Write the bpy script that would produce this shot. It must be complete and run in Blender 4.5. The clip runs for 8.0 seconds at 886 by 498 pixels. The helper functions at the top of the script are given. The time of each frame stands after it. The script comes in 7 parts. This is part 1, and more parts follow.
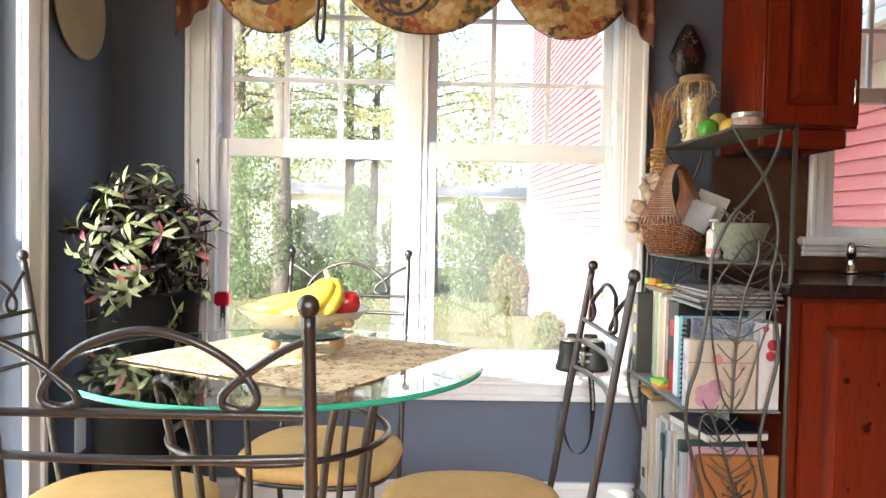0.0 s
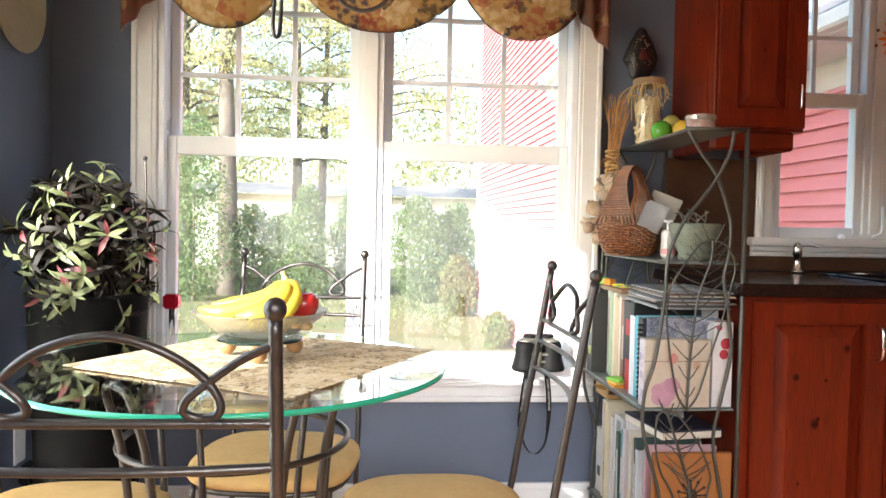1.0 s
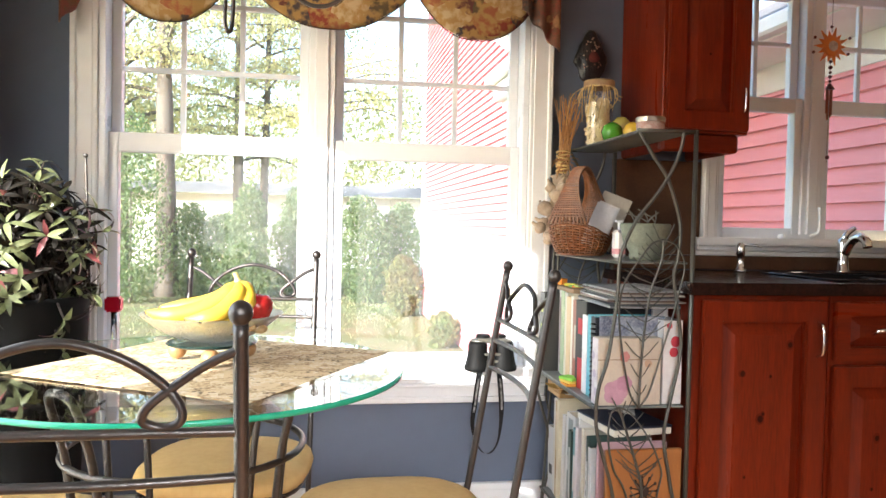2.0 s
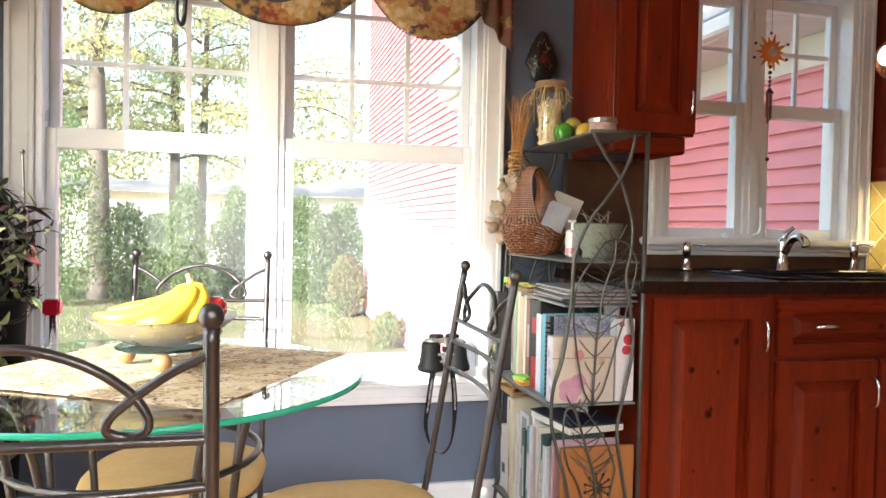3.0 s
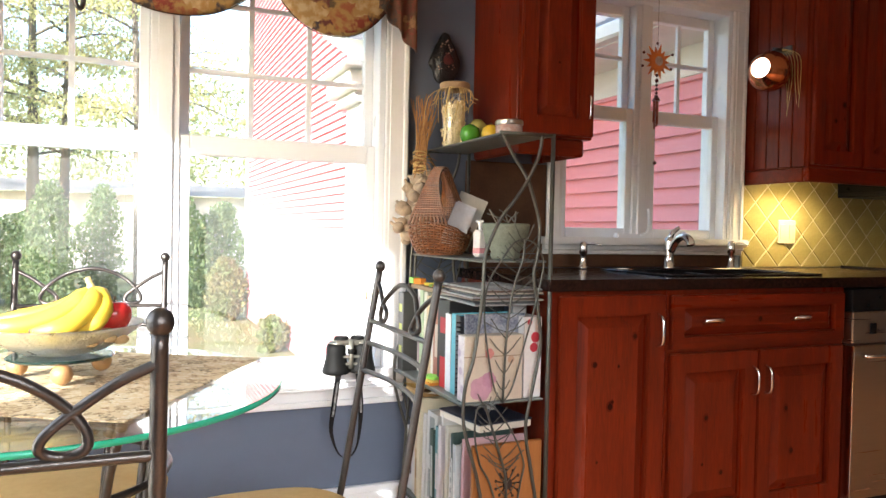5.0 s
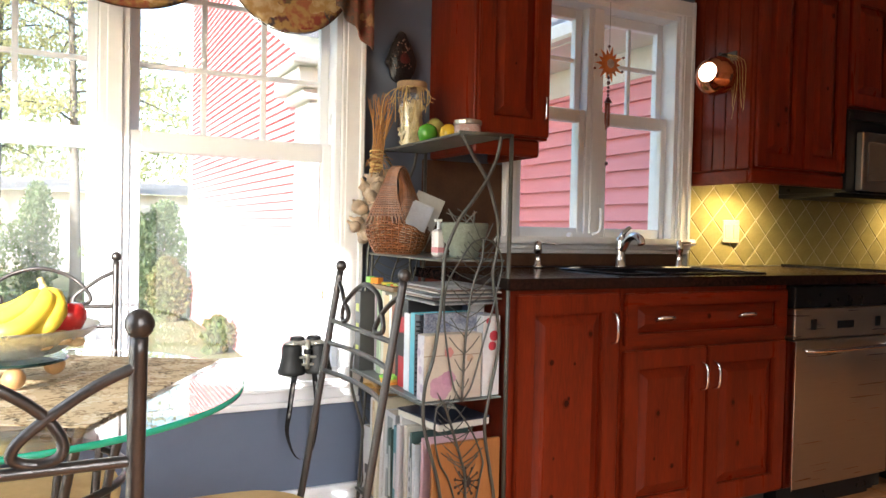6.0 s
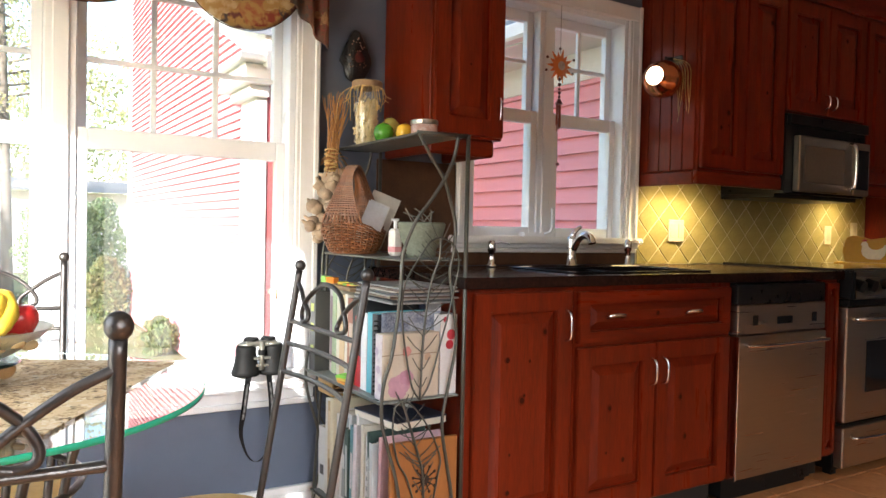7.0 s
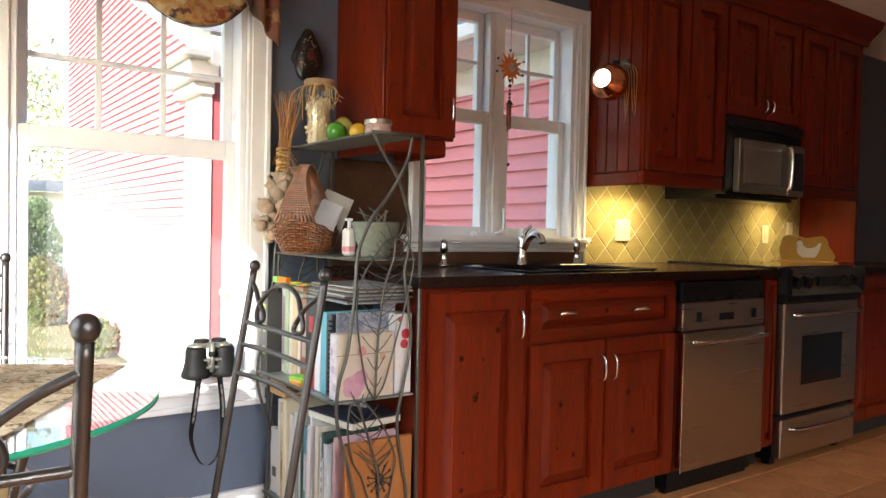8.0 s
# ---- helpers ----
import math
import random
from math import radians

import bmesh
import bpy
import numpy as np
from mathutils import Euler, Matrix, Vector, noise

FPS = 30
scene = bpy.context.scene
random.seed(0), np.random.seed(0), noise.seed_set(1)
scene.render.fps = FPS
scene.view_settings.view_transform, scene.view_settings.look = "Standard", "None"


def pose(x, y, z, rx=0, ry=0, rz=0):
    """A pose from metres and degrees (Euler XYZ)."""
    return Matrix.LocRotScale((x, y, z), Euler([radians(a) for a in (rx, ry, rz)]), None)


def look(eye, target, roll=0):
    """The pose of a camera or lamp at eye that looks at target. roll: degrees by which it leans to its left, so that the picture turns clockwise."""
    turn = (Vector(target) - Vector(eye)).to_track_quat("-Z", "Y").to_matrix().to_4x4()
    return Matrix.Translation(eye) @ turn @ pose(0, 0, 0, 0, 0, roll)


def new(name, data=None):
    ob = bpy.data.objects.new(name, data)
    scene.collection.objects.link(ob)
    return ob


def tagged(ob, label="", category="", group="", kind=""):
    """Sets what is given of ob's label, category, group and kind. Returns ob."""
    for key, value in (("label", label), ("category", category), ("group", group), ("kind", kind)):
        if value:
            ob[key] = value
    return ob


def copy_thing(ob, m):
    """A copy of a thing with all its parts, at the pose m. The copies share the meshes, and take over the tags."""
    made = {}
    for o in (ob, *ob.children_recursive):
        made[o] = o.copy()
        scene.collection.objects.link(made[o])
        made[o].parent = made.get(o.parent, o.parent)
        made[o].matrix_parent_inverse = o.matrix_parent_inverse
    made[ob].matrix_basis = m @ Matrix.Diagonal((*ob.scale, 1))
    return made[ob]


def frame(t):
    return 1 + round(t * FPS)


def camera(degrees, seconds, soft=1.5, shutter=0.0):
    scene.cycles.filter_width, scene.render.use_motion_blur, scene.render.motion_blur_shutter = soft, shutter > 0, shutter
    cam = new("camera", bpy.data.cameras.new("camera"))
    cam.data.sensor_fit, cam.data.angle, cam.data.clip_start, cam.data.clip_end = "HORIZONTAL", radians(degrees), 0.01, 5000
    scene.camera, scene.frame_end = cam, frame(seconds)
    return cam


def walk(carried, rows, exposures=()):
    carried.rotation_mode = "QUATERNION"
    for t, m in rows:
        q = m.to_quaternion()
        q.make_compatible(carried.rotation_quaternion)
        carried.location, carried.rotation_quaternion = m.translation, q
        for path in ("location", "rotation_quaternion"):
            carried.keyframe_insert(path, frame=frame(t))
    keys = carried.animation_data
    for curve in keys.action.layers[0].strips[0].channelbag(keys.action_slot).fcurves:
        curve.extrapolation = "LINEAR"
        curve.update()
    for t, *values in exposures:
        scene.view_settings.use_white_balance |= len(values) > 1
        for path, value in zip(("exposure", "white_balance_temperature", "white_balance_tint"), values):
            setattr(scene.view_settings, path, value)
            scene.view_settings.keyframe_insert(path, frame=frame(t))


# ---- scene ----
cam = camera(61.6, 8.0)
ROWS = [
    (0.0, 0.0000, 0.3014, 1.0572, -0.999, -2.010, -1.143),
    (0.5, -0.0142, 0.3112, 1.0562, -2.973, -1.939, -1.188),
    (1.0, -0.0270, 0.3243, 1.0558, -4.991, -1.879, -1.188),
    (1.5, -0.0423, 0.3348, 1.0558, -7.178, -1.835, -1.206),
    (3.0, -0.0934, 0.3652, 1.0548, -13.889, -1.726, -1.231),
    (3.5, -0.1194, 0.3794, 1.0540, -16.321, -1.688, -1.279),
    (4.0, -0.1388, 0.3902, 1.0532, -18.682, -1.627, -1.257),
    (4.5, -0.1550, 0.3981, 1.0512, -20.956, -1.523, -1.177),
    (6.0, -0.2073, 0.4224, 1.0508, -27.290, -1.453, -1.265),
    (6.5, -0.2268, 0.4266, 1.0509, -29.410, -1.442, -1.257),
    (7.0, -0.2439, 0.4315, 1.0517, -31.526, -1.445, -1.273),
    (7.5, -0.2560, 0.4352, 1.0517, -33.615, -1.419, -1.257),
    (8.0, -0.2694, 0.4365, 1.0522, -35.666, -1.411, -1.240),
]
EXPOSURE = [(0.0, 2.35), (4.5, 2.35), (8.0, 2.3)]
walk(cam, [(t, pose(x, y, z, 90 + pitch, roll, yaw)) for t, x, y, z, yaw, pitch, roll in ROWS], EXPOSURE)

# ---- world and sun ----
SUN_WAY = Vector((1.0, 1.03, -0.49)).normalized()
world = bpy.data.worlds.new("daylight")
scene.world = world
world.use_nodes = True
wn = world.node_tree.nodes
sky = wn.new("ShaderNodeTexSky")
sky.sky_type, sky.sun_disc = 'NISHITA', False
sky.sun_elevation = math.asin(-SUN_WAY.z)
sky.sun_rotation = math.atan2(-SUN_WAY.x, -SUN_WAY.y)
world.node_tree.links.new(sky.outputs[0], wn["Background"].inputs[0])
wn["Background"].inputs[1].default_value = 0.15
sun = new("sun", bpy.data.lights.new("sun", 'SUN'))
sun.data.energy, sun.data.angle, sun.data.color = 3.3, radians(0.5), (1.0, 0.98, 0.95)
sun.matrix_world = look((-6, -6, 6), Vector((-6, -6, 6)) + SUN_WAY)

# ---- materials ----
MATS = {}


def mat(name, color, rough=0.5, metal=0.0, second=None, scale=8.0, amount=0.5, bump=0.0, bump_scale=60.0, stretch=(1, 1, 1), spec=0.5, coat=0.0, island=0.0, per_object=0.0):
    """A surface with colour variation at two scales, fine relief and gloss variation."""
    if name in MATS:
        return MATS[name]
    m = bpy.data.materials.new(name)
    m.use_nodes = True
    n, l = m.node_tree.nodes, m.node_tree.links
    b = n["Principled BSDF"]
    b.inputs["Metallic"].default_value = metal
    b.inputs["Specular IOR Level"].default_value = spec
    b.inputs["Coat Weight"].default_value = coat
    b.inputs["Coat Roughness"].default_value = 0.15
    tc, mp = n.new("ShaderNodeTexCoord"), n.new("ShaderNodeMapping")
    mp.inputs["Scale"].default_value = stretch
    l.new(tc.outputs["Object"], mp.inputs["Vector"])
    big, small = n.new("ShaderNodeTexNoise"), n.new("ShaderNodeTexNoise")
    big.inputs["Scale"].default_value, small.inputs["Scale"].default_value = scale, scale * 7
    big.inputs["Detail"].default_value = 4
    l.new(mp.outputs[0], big.inputs["Vector"])
    l.new(mp.outputs[0], small.inputs["Vector"])
    both = n.new("ShaderNodeMath")
    both.operation = 'MULTIPLY_ADD'
    both.inputs[1].default_value = 0.6
    l.new(big.outputs["Fac"], both.inputs[0])
    mul = n.new("ShaderNodeMath")
    mul.operation = 'MULTIPLY'
    mul.inputs[1].default_value = 0.4
    l.new(small.outputs["Fac"], mul.inputs[0])
    l.new(mul.outputs[0], both.inputs[2])
    ramp = n.new("ShaderNodeMapRange")
    ramp.inputs["From Min"].default_value, ramp.inputs["From Max"].default_value = 0.35, 0.65
    ramp.inputs["To Max"].default_value = amount
    l.new(both.outputs[0], ramp.inputs["Value"])
    mix = n.new("ShaderNodeMix")
    mix.data_type = 'RGBA'
    second = second or tuple(c * 0.7 for c in color)
    mix.inputs["A"].default_value, mix.inputs["B"].default_value = (*color, 1), (*second, 1)
    l.new(ramp.outputs[0], mix.inputs["Factor"])
    out = mix.outputs["Result"]
    if island or per_object:
        hsv = n.new("ShaderNodeHueSaturation")
        src = n.new("ShaderNodeNewGeometry").outputs["Random Per Island"] if island else n.new("ShaderNodeObjectInfo").outputs["Random"]
        rng = n.new("ShaderNodeMapRange")
        k = island or per_object
        rng.inputs["To Min"].default_value, rng.inputs["To Max"].default_value = 1 - k, 1 + k
        l.new(src, rng.inputs["Value"])
        l.new(rng.outputs[0], hsv.inputs["Value"])
        l.new(out, hsv.inputs["Color"])
        out = hsv.outputs[0]
    l.new(out, b.inputs["Base Color"])
    rr = n.new("ShaderNodeMapRange")
    rr.inputs["To Min"].default_value, rr.inputs["To Max"].default_value = max(0.02, rough - 0.08), min(1, rough + 0.08)
    l.new(big.outputs["Fac"], rr.inputs["Value"])
    l.new(rr.outputs[0], b.inputs["Roughness"])
    if bump:
        bn, bp = n.new("ShaderNodeTexNoise"), n.new("ShaderNodeBump")
        bn.inputs["Scale"].default_value = bump_scale
        bn.inputs["Detail"].default_value = 3
        l.new(mp.outputs[0], bn.inputs["Vector"])
        l.new(bn.outputs["Fac"], bp.inputs["Height"])
        bp.inputs["Strength"].default_value, bp.inputs["Distance"].default_value = bump, 0.01
        l.new(bp.outputs[0], b.inputs["Normal"])
    MATS[name] = m
    return m


def glass(name, color=(1, 1, 1), rough=0.0, ior=1.5):
    m = bpy.data.materials.new(name)
    m.use_nodes = True
    b = m.node_tree.nodes["Principled BSDF"]
    b.inputs["Base Color"].default_value = (*color, 1)
    b.inputs["Transmission Weight"].default_value = 1
    b.inputs["Roughness"].default_value = rough
    b.inputs["IOR"].default_value = ior
    return m


def thin_glass(name, gloss=0.06, tint=(1, 1, 1), glare_veil=0.0):
    """A window pane: clear, with a faint mirror and an optional white veil standing in for glare."""
    m = bpy.data.materials.new(name)
    m.use_nodes = True
    n, l = m.node_tree.nodes, m.node_tree.links
    t, g, mx = n.new("ShaderNodeBsdfTransparent"), n.new("ShaderNodeBsdfGlossy"), n.new("ShaderNodeMixShader")
    t.inputs[0].default_value = (*tint, 1)
    g.inputs["Roughness"].default_value = 0.0
    mx.inputs[0].default_value = gloss
    clear = t.outputs[0]
    if glare_veil:
        d, dm = n.new("ShaderNodeBsdfTranslucent"), n.new("ShaderNodeMixShader")
        d.inputs[0].default_value = (0.9, 0.9, 0.88, 1)
        dm.inputs[0].default_value = glare_veil
        l.new(clear, dm.inputs[1])
        l.new(d.outputs[0], dm.inputs[2])
        clear = dm.outputs[0]
    l.new(clear, mx.inputs[1])
    l.new(g.outputs[0], mx.inputs[2])
    l.new(mx.outputs[0], n["Material Output"].inputs[0])
    return m


def glow(name, color, strength):
    m = bpy.data.materials.new(name)
    m.use_nodes = True
    b = m.node_tree.nodes["Principled BSDF"]
    b.inputs["Base Color"].default_value = (*color, 1)
    b.inputs["Emission Color"].default_value = (*color, 1)
    b.inputs["Emission Strength"].default_value = strength
    return m


BLUE = mat("blue_wall_paint", (0.117, 0.146, 0.208), 0.55, second=(0.10, 0.127, 0.183), scale=3, bump=0.06, bump_scale=220)
WHITE = mat("white_trim_paint", (0.81, 0.825, 0.84), 0.35, second=(0.73, 0.74, 0.75), scale=4, amount=0.6, bump=0.03, bump_scale=90)
VINYL = mat("white_window_vinyl", (0.84, 0.88, 0.93), 0.3, second=(0.78, 0.82, 0.87), scale=5, amount=0.5)
CEIL = mat("ceiling_paint", (0.78, 0.77, 0.74), 0.8, second=(0.72, 0.71, 0.68), scale=3, bump=0.1, bump_scale=150)
PLAIN = mat("plain_wall_paint", (0.62, 0.60, 0.55), 0.7, second=(0.57, 0.55, 0.5), scale=2, bump=0.05, bump_scale=150)
WOODV = mat("stained_pine", (0.192, 0.0198, 0.0048), 0.3, second=(0.074, 0.0088, 0.0027), scale=4, amount=0.75, spec=0.2, stretch=(6, 6, 0.7), bump=0.04, bump_scale=30, coat=0.0)
WOODH = mat("stained_pine_level", (0.188, 0.0194, 0.0048), 0.3, second=(0.074, 0.0088, 0.0027), scale=4, amount=0.75, spec=0.2, stretch=(0.7, 6, 6), bump=0.04, bump_scale=30, coat=0.0)
KNOT = mat("pine_knot", (0.022, 0.004, 0.002), 0.5, second=(0.04, 0.007, 0.003), scale=40, spec=0.1)
KNOTRING = mat("pine_knot_ring", (0.11, 0.010, 0.003), 0.4, second=(0.07, 0.007, 0.0025), scale=60, spec=0.15)
DARKGAP = mat("shadow_gap_board", (0.02, 0.015, 0.012), 0.8)
STONE = mat("dark_granite", (0.008, 0.0045, 0.004), 0.14, second=(0.045, 0.019, 0.013), scale=80, amount=0.7, spec=0.07)
STEEL = mat("brushed_steel", (0.50, 0.44, 0.37), 0.3, 1.0, second=(0.40, 0.345, 0.285), scale=3, amount=0.25, stretch=(1, 1, 30), bump=0.004, bump_scale=60)
CHROME = mat("chrome", (0.8, 0.8, 0.8), 0.12, 1.0, second=(0.7, 0.7, 0.7), scale=10)
BLACK = mat("black_plastic", (0.008, 0.008, 0.009), 0.3, second=(0.014, 0.014, 0.014), scale=20, spec=0.2)
BLACKGLASS = mat("black_glass", (0.01, 0.01, 0.012), 0.06, second=(0.016, 0.016, 0.018), scale=4)
IRON = mat("dark_wrought_iron", (0.10, 0.09, 0.085), 0.36, 0.85, second=(0.055, 0.05, 0.047), scale=25, bump=0.1, bump_scale=200)
RACKIRON = mat("grey_green_iron", (0.115, 0.115, 0.10), 0.42, 0.6, second=(0.06, 0.06, 0.05), scale=30, bump=0.1, bump_scale=200)
SUEDE = mat("mustard_suede", (0.62, 0.41, 0.17), 0.9, second=(0.52, 0.33, 0.12), scale=9, amount=0.7, bump=0.12, bump_scale=350, spec=0.2)
# White veil put into the panes in place of glare from outdoors.
PANE = thin_glass("window_glass", 0.004, glare_veil=0.022)
SCREEN = bpy.data.materials.new("insect_screen_mesh")
SCREEN.use_nodes = True
sn, sl = SCREEN.node_tree.nodes, SCREEN.node_tree.links
st_, sd_, sm_ = sn.new("ShaderNodeBsdfTransparent"), sn.new("ShaderNodeBsdfDiffuse"), sn.new("ShaderNodeMixShader")
sd_.inputs[0].default_value = (0.7, 0.7, 0.7, 1)
sm_.inputs[0].default_value = 0.04
sl.new(st_.outputs[0], sm_.inputs[1])
sl.new(sd_.outputs[0], sm_.inputs[2])
sl.new(sm_.outputs[0], sn["Material Output"].inputs[0])
TABLEGLASS = glass("table_glass", (0.93, 0.98, 0.96))
EDGEGLASS = mat("green_glass_edge", (0.03, 0.42, 0.25), 0.1, second=(0.02, 0.30, 0.2), scale=6)
RED_SIDING = mat("red_siding", (0.74, 0.30, 0.33), 0.6, second=(0.62, 0.245, 0.27), scale=2, stretch=(1, 1, 6), bump=0.05, bump_scale=40, per_object=0.06)
TILE = mat("glazed_olive_tile", (0.37, 0.315, 0.125), 0.3, second=(0.28, 0.23, 0.085), scale=14, spec=0.3, amount=0.8, bump=0.05, bump_scale=50, per_object=0.1)
GROUT = mat("pale_grout", (0.62, 0.55, 0.38), 0.85, second=(0.54, 0.48, 0.33), scale=30)
FLOORTILE = mat("terracotta_stone_tile", (0.60, 0.29, 0.125), 0.42, second=(0.42, 0.18, 0.07), scale=6, amount=0.9, spec=0.2, bump=0.08, bump_scale=30, per_object=0.1)
FLOORGROUT = mat("floor_grout", (0.30, 0.16, 0.08), 0.9)

# ---- mesh helpers ----
ORIGIN = {}


def thing(name, at, label, category, group="", kind=""):
    ob = new(name)
    ob.location = at
    ob.empty_display_size = 0.05
    ORIGIN[ob.name] = Vector(at)
    return tagged(ob, label, category, group, kind)


def part(name, bm, material, parent=None, label="", smooth=False):
    """Links a bmesh in world coordinates as one mesh under a thing or part."""
    me = bpy.data.meshes.new(name)
    shift = ORIGIN.get(parent.name, Vector()) if parent else Vector()
    if shift.length:
        bmesh.ops.translate(bm, verts=bm.verts, vec=-shift)
    if smooth:
        for f in bm.faces:
            f.smooth = True
    bm.to_mesh(me)
    bm.free()
    me.materials.append(material)
    ob = new(name, me)
    if parent:
        ob.parent = parent
        ORIGIN[ob.name] = shift
    if label:
        ob["label"] = label
    return ob


def solo(name, bm, material, label, category, group="", kind="", smooth=False):
    return tagged(part(name, bm, material, None, "", smooth), label, category, group, kind)


def box(x0, x1, y0, y1, z0, z1, bevel=0.0, bm=None, seg=1):
    own = bm is None
    bm = bm or bmesh.new()
    r = bmesh.ops.create_cube(bm, size=1, matrix=Matrix.Translation(((x0 + x1) / 2, (y0 + y1) / 2, (z0 + z1) / 2)) @ Matrix.Diagonal((abs(x1 - x0), abs(y1 - y0), abs(z1 - z0), 1)))
    if bevel:
        es = list({e for v in r["verts"] for e in v.link_edges})
        bmesh.ops.bevel(bm, geom=es, offset=bevel, segments=seg, affect='EDGES', clamp_overlap=True)
    return bm


def boxes(*bs, bevel=0.0):
    bm = bmesh.new()
    for b in bs:
        box(*b, bevel=bevel, bm=bm)
    return bm


def smooth_path(pts, n=6):
    """Catmull-Rom through the points."""
    pts = [Vector(p) for p in pts]
    out = []
    for i in range(len(pts) - 1):
        p0, p1, p2, p3 = pts[max(i - 1, 0)], pts[i], pts[i + 1], pts[min(i + 2, len(pts) - 1)]
        for k in range(n):
            t = k / n
            out.append(0.5 * (2 * p1 + (p2 - p0) * t + (2 * p0 - 5 * p1 + 4 * p2 - p3) * t * t + (3 * p1 - p0 - 3 * p2 + p3) * t ** 3))
    return out + [pts[-1]]


def tube(pts, r, bm=None, seg=8, taper=None, closed=False):
    """A round rod along the points."""
    bm = bm or bmesh.new()
    pts = [Vector(p) for p in pts]
    n = len(pts)
    rings = []
    up = Vector((0.13, 0.27, 0.95)).normalized()
    for i, p in enumerate(pts):
        if closed:
            d = pts[(i + 1) % n] - pts[i - 1]
        else:
            d = pts[min(i + 1, n - 1)] - pts[max(i - 1, 0)]
        d.normalize()
        a = up - d * up.dot(d)
        if a.length < 0.1:
            a = Vector((1, 0.2, 0)) - d * d.x
        a.normalize()
        up = a
        b = d.cross(a)
        rad = r if taper is None else r + (taper - r) * i / max(n - 1, 1)
        rings.append([bm.verts.new(p + rad * (a * math.cos(2 * math.pi * k / seg) + b * math.sin(2 * math.pi * k / seg))) for k in range(seg)])
    for i in range(n if closed else n - 1):
        r0, r1 = rings[i], rings[(i + 1) % n]
        for k in range(seg):
            bm.faces.new((r0[k], r0[(k + 1) % seg], r1[(k + 1) % seg], r1[k]))
    if not closed:
        bm.faces.new(rings[0][::-1])
        bm.faces.new(rings[-1])
    return bm


def lathe(profile, at, bm=None, seg=24, squash=(1, 1)):
    """Turns (radius, height) pairs round the upright through at."""
    bm = bm or bmesh.new()
    x, y, z = at
    rings = []
    for r, h in profile:
        if r < 1e-5:
            rings.append([bm.verts.new((x, y, z + h))])
        else:
            rings.append([bm.verts.new((x + r * squash[0] * math.cos(2 * math.pi * k / seg), y + r * squash[1] * math.sin(2 * math.pi * k / seg), z + h)) for k in range(seg)])
    for a, b in zip(rings, rings[1:]):
        for k in range(seg):
            q = [a[k % len(a)], a[(k + 1) % len(a)], b[(k + 1) % len(b)], b[k % len(b)]]
            q = list(dict.fromkeys(q))
            if len(q) > 2:
                bm.faces.new(q)
    return bm


def ball(at, r, bm=None, seg=12, squash=(1, 1, 1)):
    bm = bm or bmesh.new()
    bmesh.ops.create_uvsphere(bm, u_segments=seg, v_segments=max(6, seg * 2 // 3), radius=1, matrix=Matrix.Translation(at) @ Matrix.Diagonal((r * squash[0], r * squash[1], r * squash[2], 1)))
    return bm


def ring(at, r, tube_r, seg=40, bm=None, normal='z'):
    x, y, z = at
    c = [(math.cos(2 * math.pi * k / seg) * r, math.sin(2 * math.pi * k / seg) * r) for k in range(seg)]
    if normal == 'z':
        pts = [(x + a, y + b, z) for a, b in c]
    elif normal == 'y':
        pts = [(x + a, y, z + b) for a, b in c]
    else:
        pts = [(x, y + a, z + b) for a, b in c]
    return tube(pts, tube_r, bm, 8, closed=True)


# ---- room shell ----
WY, LX, CEIL_Z = 2.93, -1.12, 2.32
OUT = WY + 0.16
DW = (-0.776, 0.672, 0.555, 2.12)   # dining window opening
KW = (1.405, 2.262, 1.03, 2.03)     # kitchen window opening


def wall_y(name, x0, x1, y0, y1, z0, z1, holes, material, label):
    """A wall along x with rectangular openings."""
    bm = bmesh.new()
    x = x0
    for h0, h1, b, t in sorted(holes):
        box(x, h0, y0, y1, z0, z1, bm=bm)
        if b > z0:
            box(h0, h1, y0, y1, z0, b, bm=bm)
        box(h0, h1, y0, y1, t, z1, bm=bm)
        x = h1
    box(x, x1, y0, y1, z0, z1, bm=bm)
    return solo(name, bm, material, label, "wall", kind="structure")


wall_y("wall_north", LX, 5.6, WY, OUT, -0.02, CEIL_Z, [DW, KW], BLUE, "blue-grey painted wall with two white windows")
DOOR = (0.84, 2.36, 1.93)           # garden door opening in the west wall: y0, y1, top
bm = boxes((LX - 0.16, LX, -1.3, DOOR[0], -0.02, CEIL_Z), (LX - 0.16, LX, DOOR[1], OUT, -0.02, CEIL_Z), (LX - 0.16, LX, DOOR[0], DOOR[1], DOOR[2], CEIL_Z))
solo("wall_west", bm, BLUE, "blue-grey painted wall beside the garden door", "wall", kind="structure")
# The two openings here are added, out of view, for fill lamps.
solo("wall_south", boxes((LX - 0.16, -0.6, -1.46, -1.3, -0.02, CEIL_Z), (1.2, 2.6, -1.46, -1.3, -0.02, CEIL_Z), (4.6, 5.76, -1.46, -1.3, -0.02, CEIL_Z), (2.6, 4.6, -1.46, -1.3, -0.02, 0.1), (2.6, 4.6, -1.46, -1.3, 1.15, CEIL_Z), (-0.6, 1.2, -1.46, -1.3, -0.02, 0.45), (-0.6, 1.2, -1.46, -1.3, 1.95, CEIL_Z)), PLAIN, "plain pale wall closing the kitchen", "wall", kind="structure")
solo("wall_east", box(5.6, 5.76, -1.3, OUT, -0.02, CEIL_Z), BLUE, "blue-grey wall closing the kitchen", "wall", kind="structure")
# Blinds added to keep the sun out of both openings.
solo("window_blind", box(-0.6, 1.2, -1.44, -1.42, 0.45, 1.95), WHITE, "white blind added out of view behind a fill lamp", "blind", kind="structure")
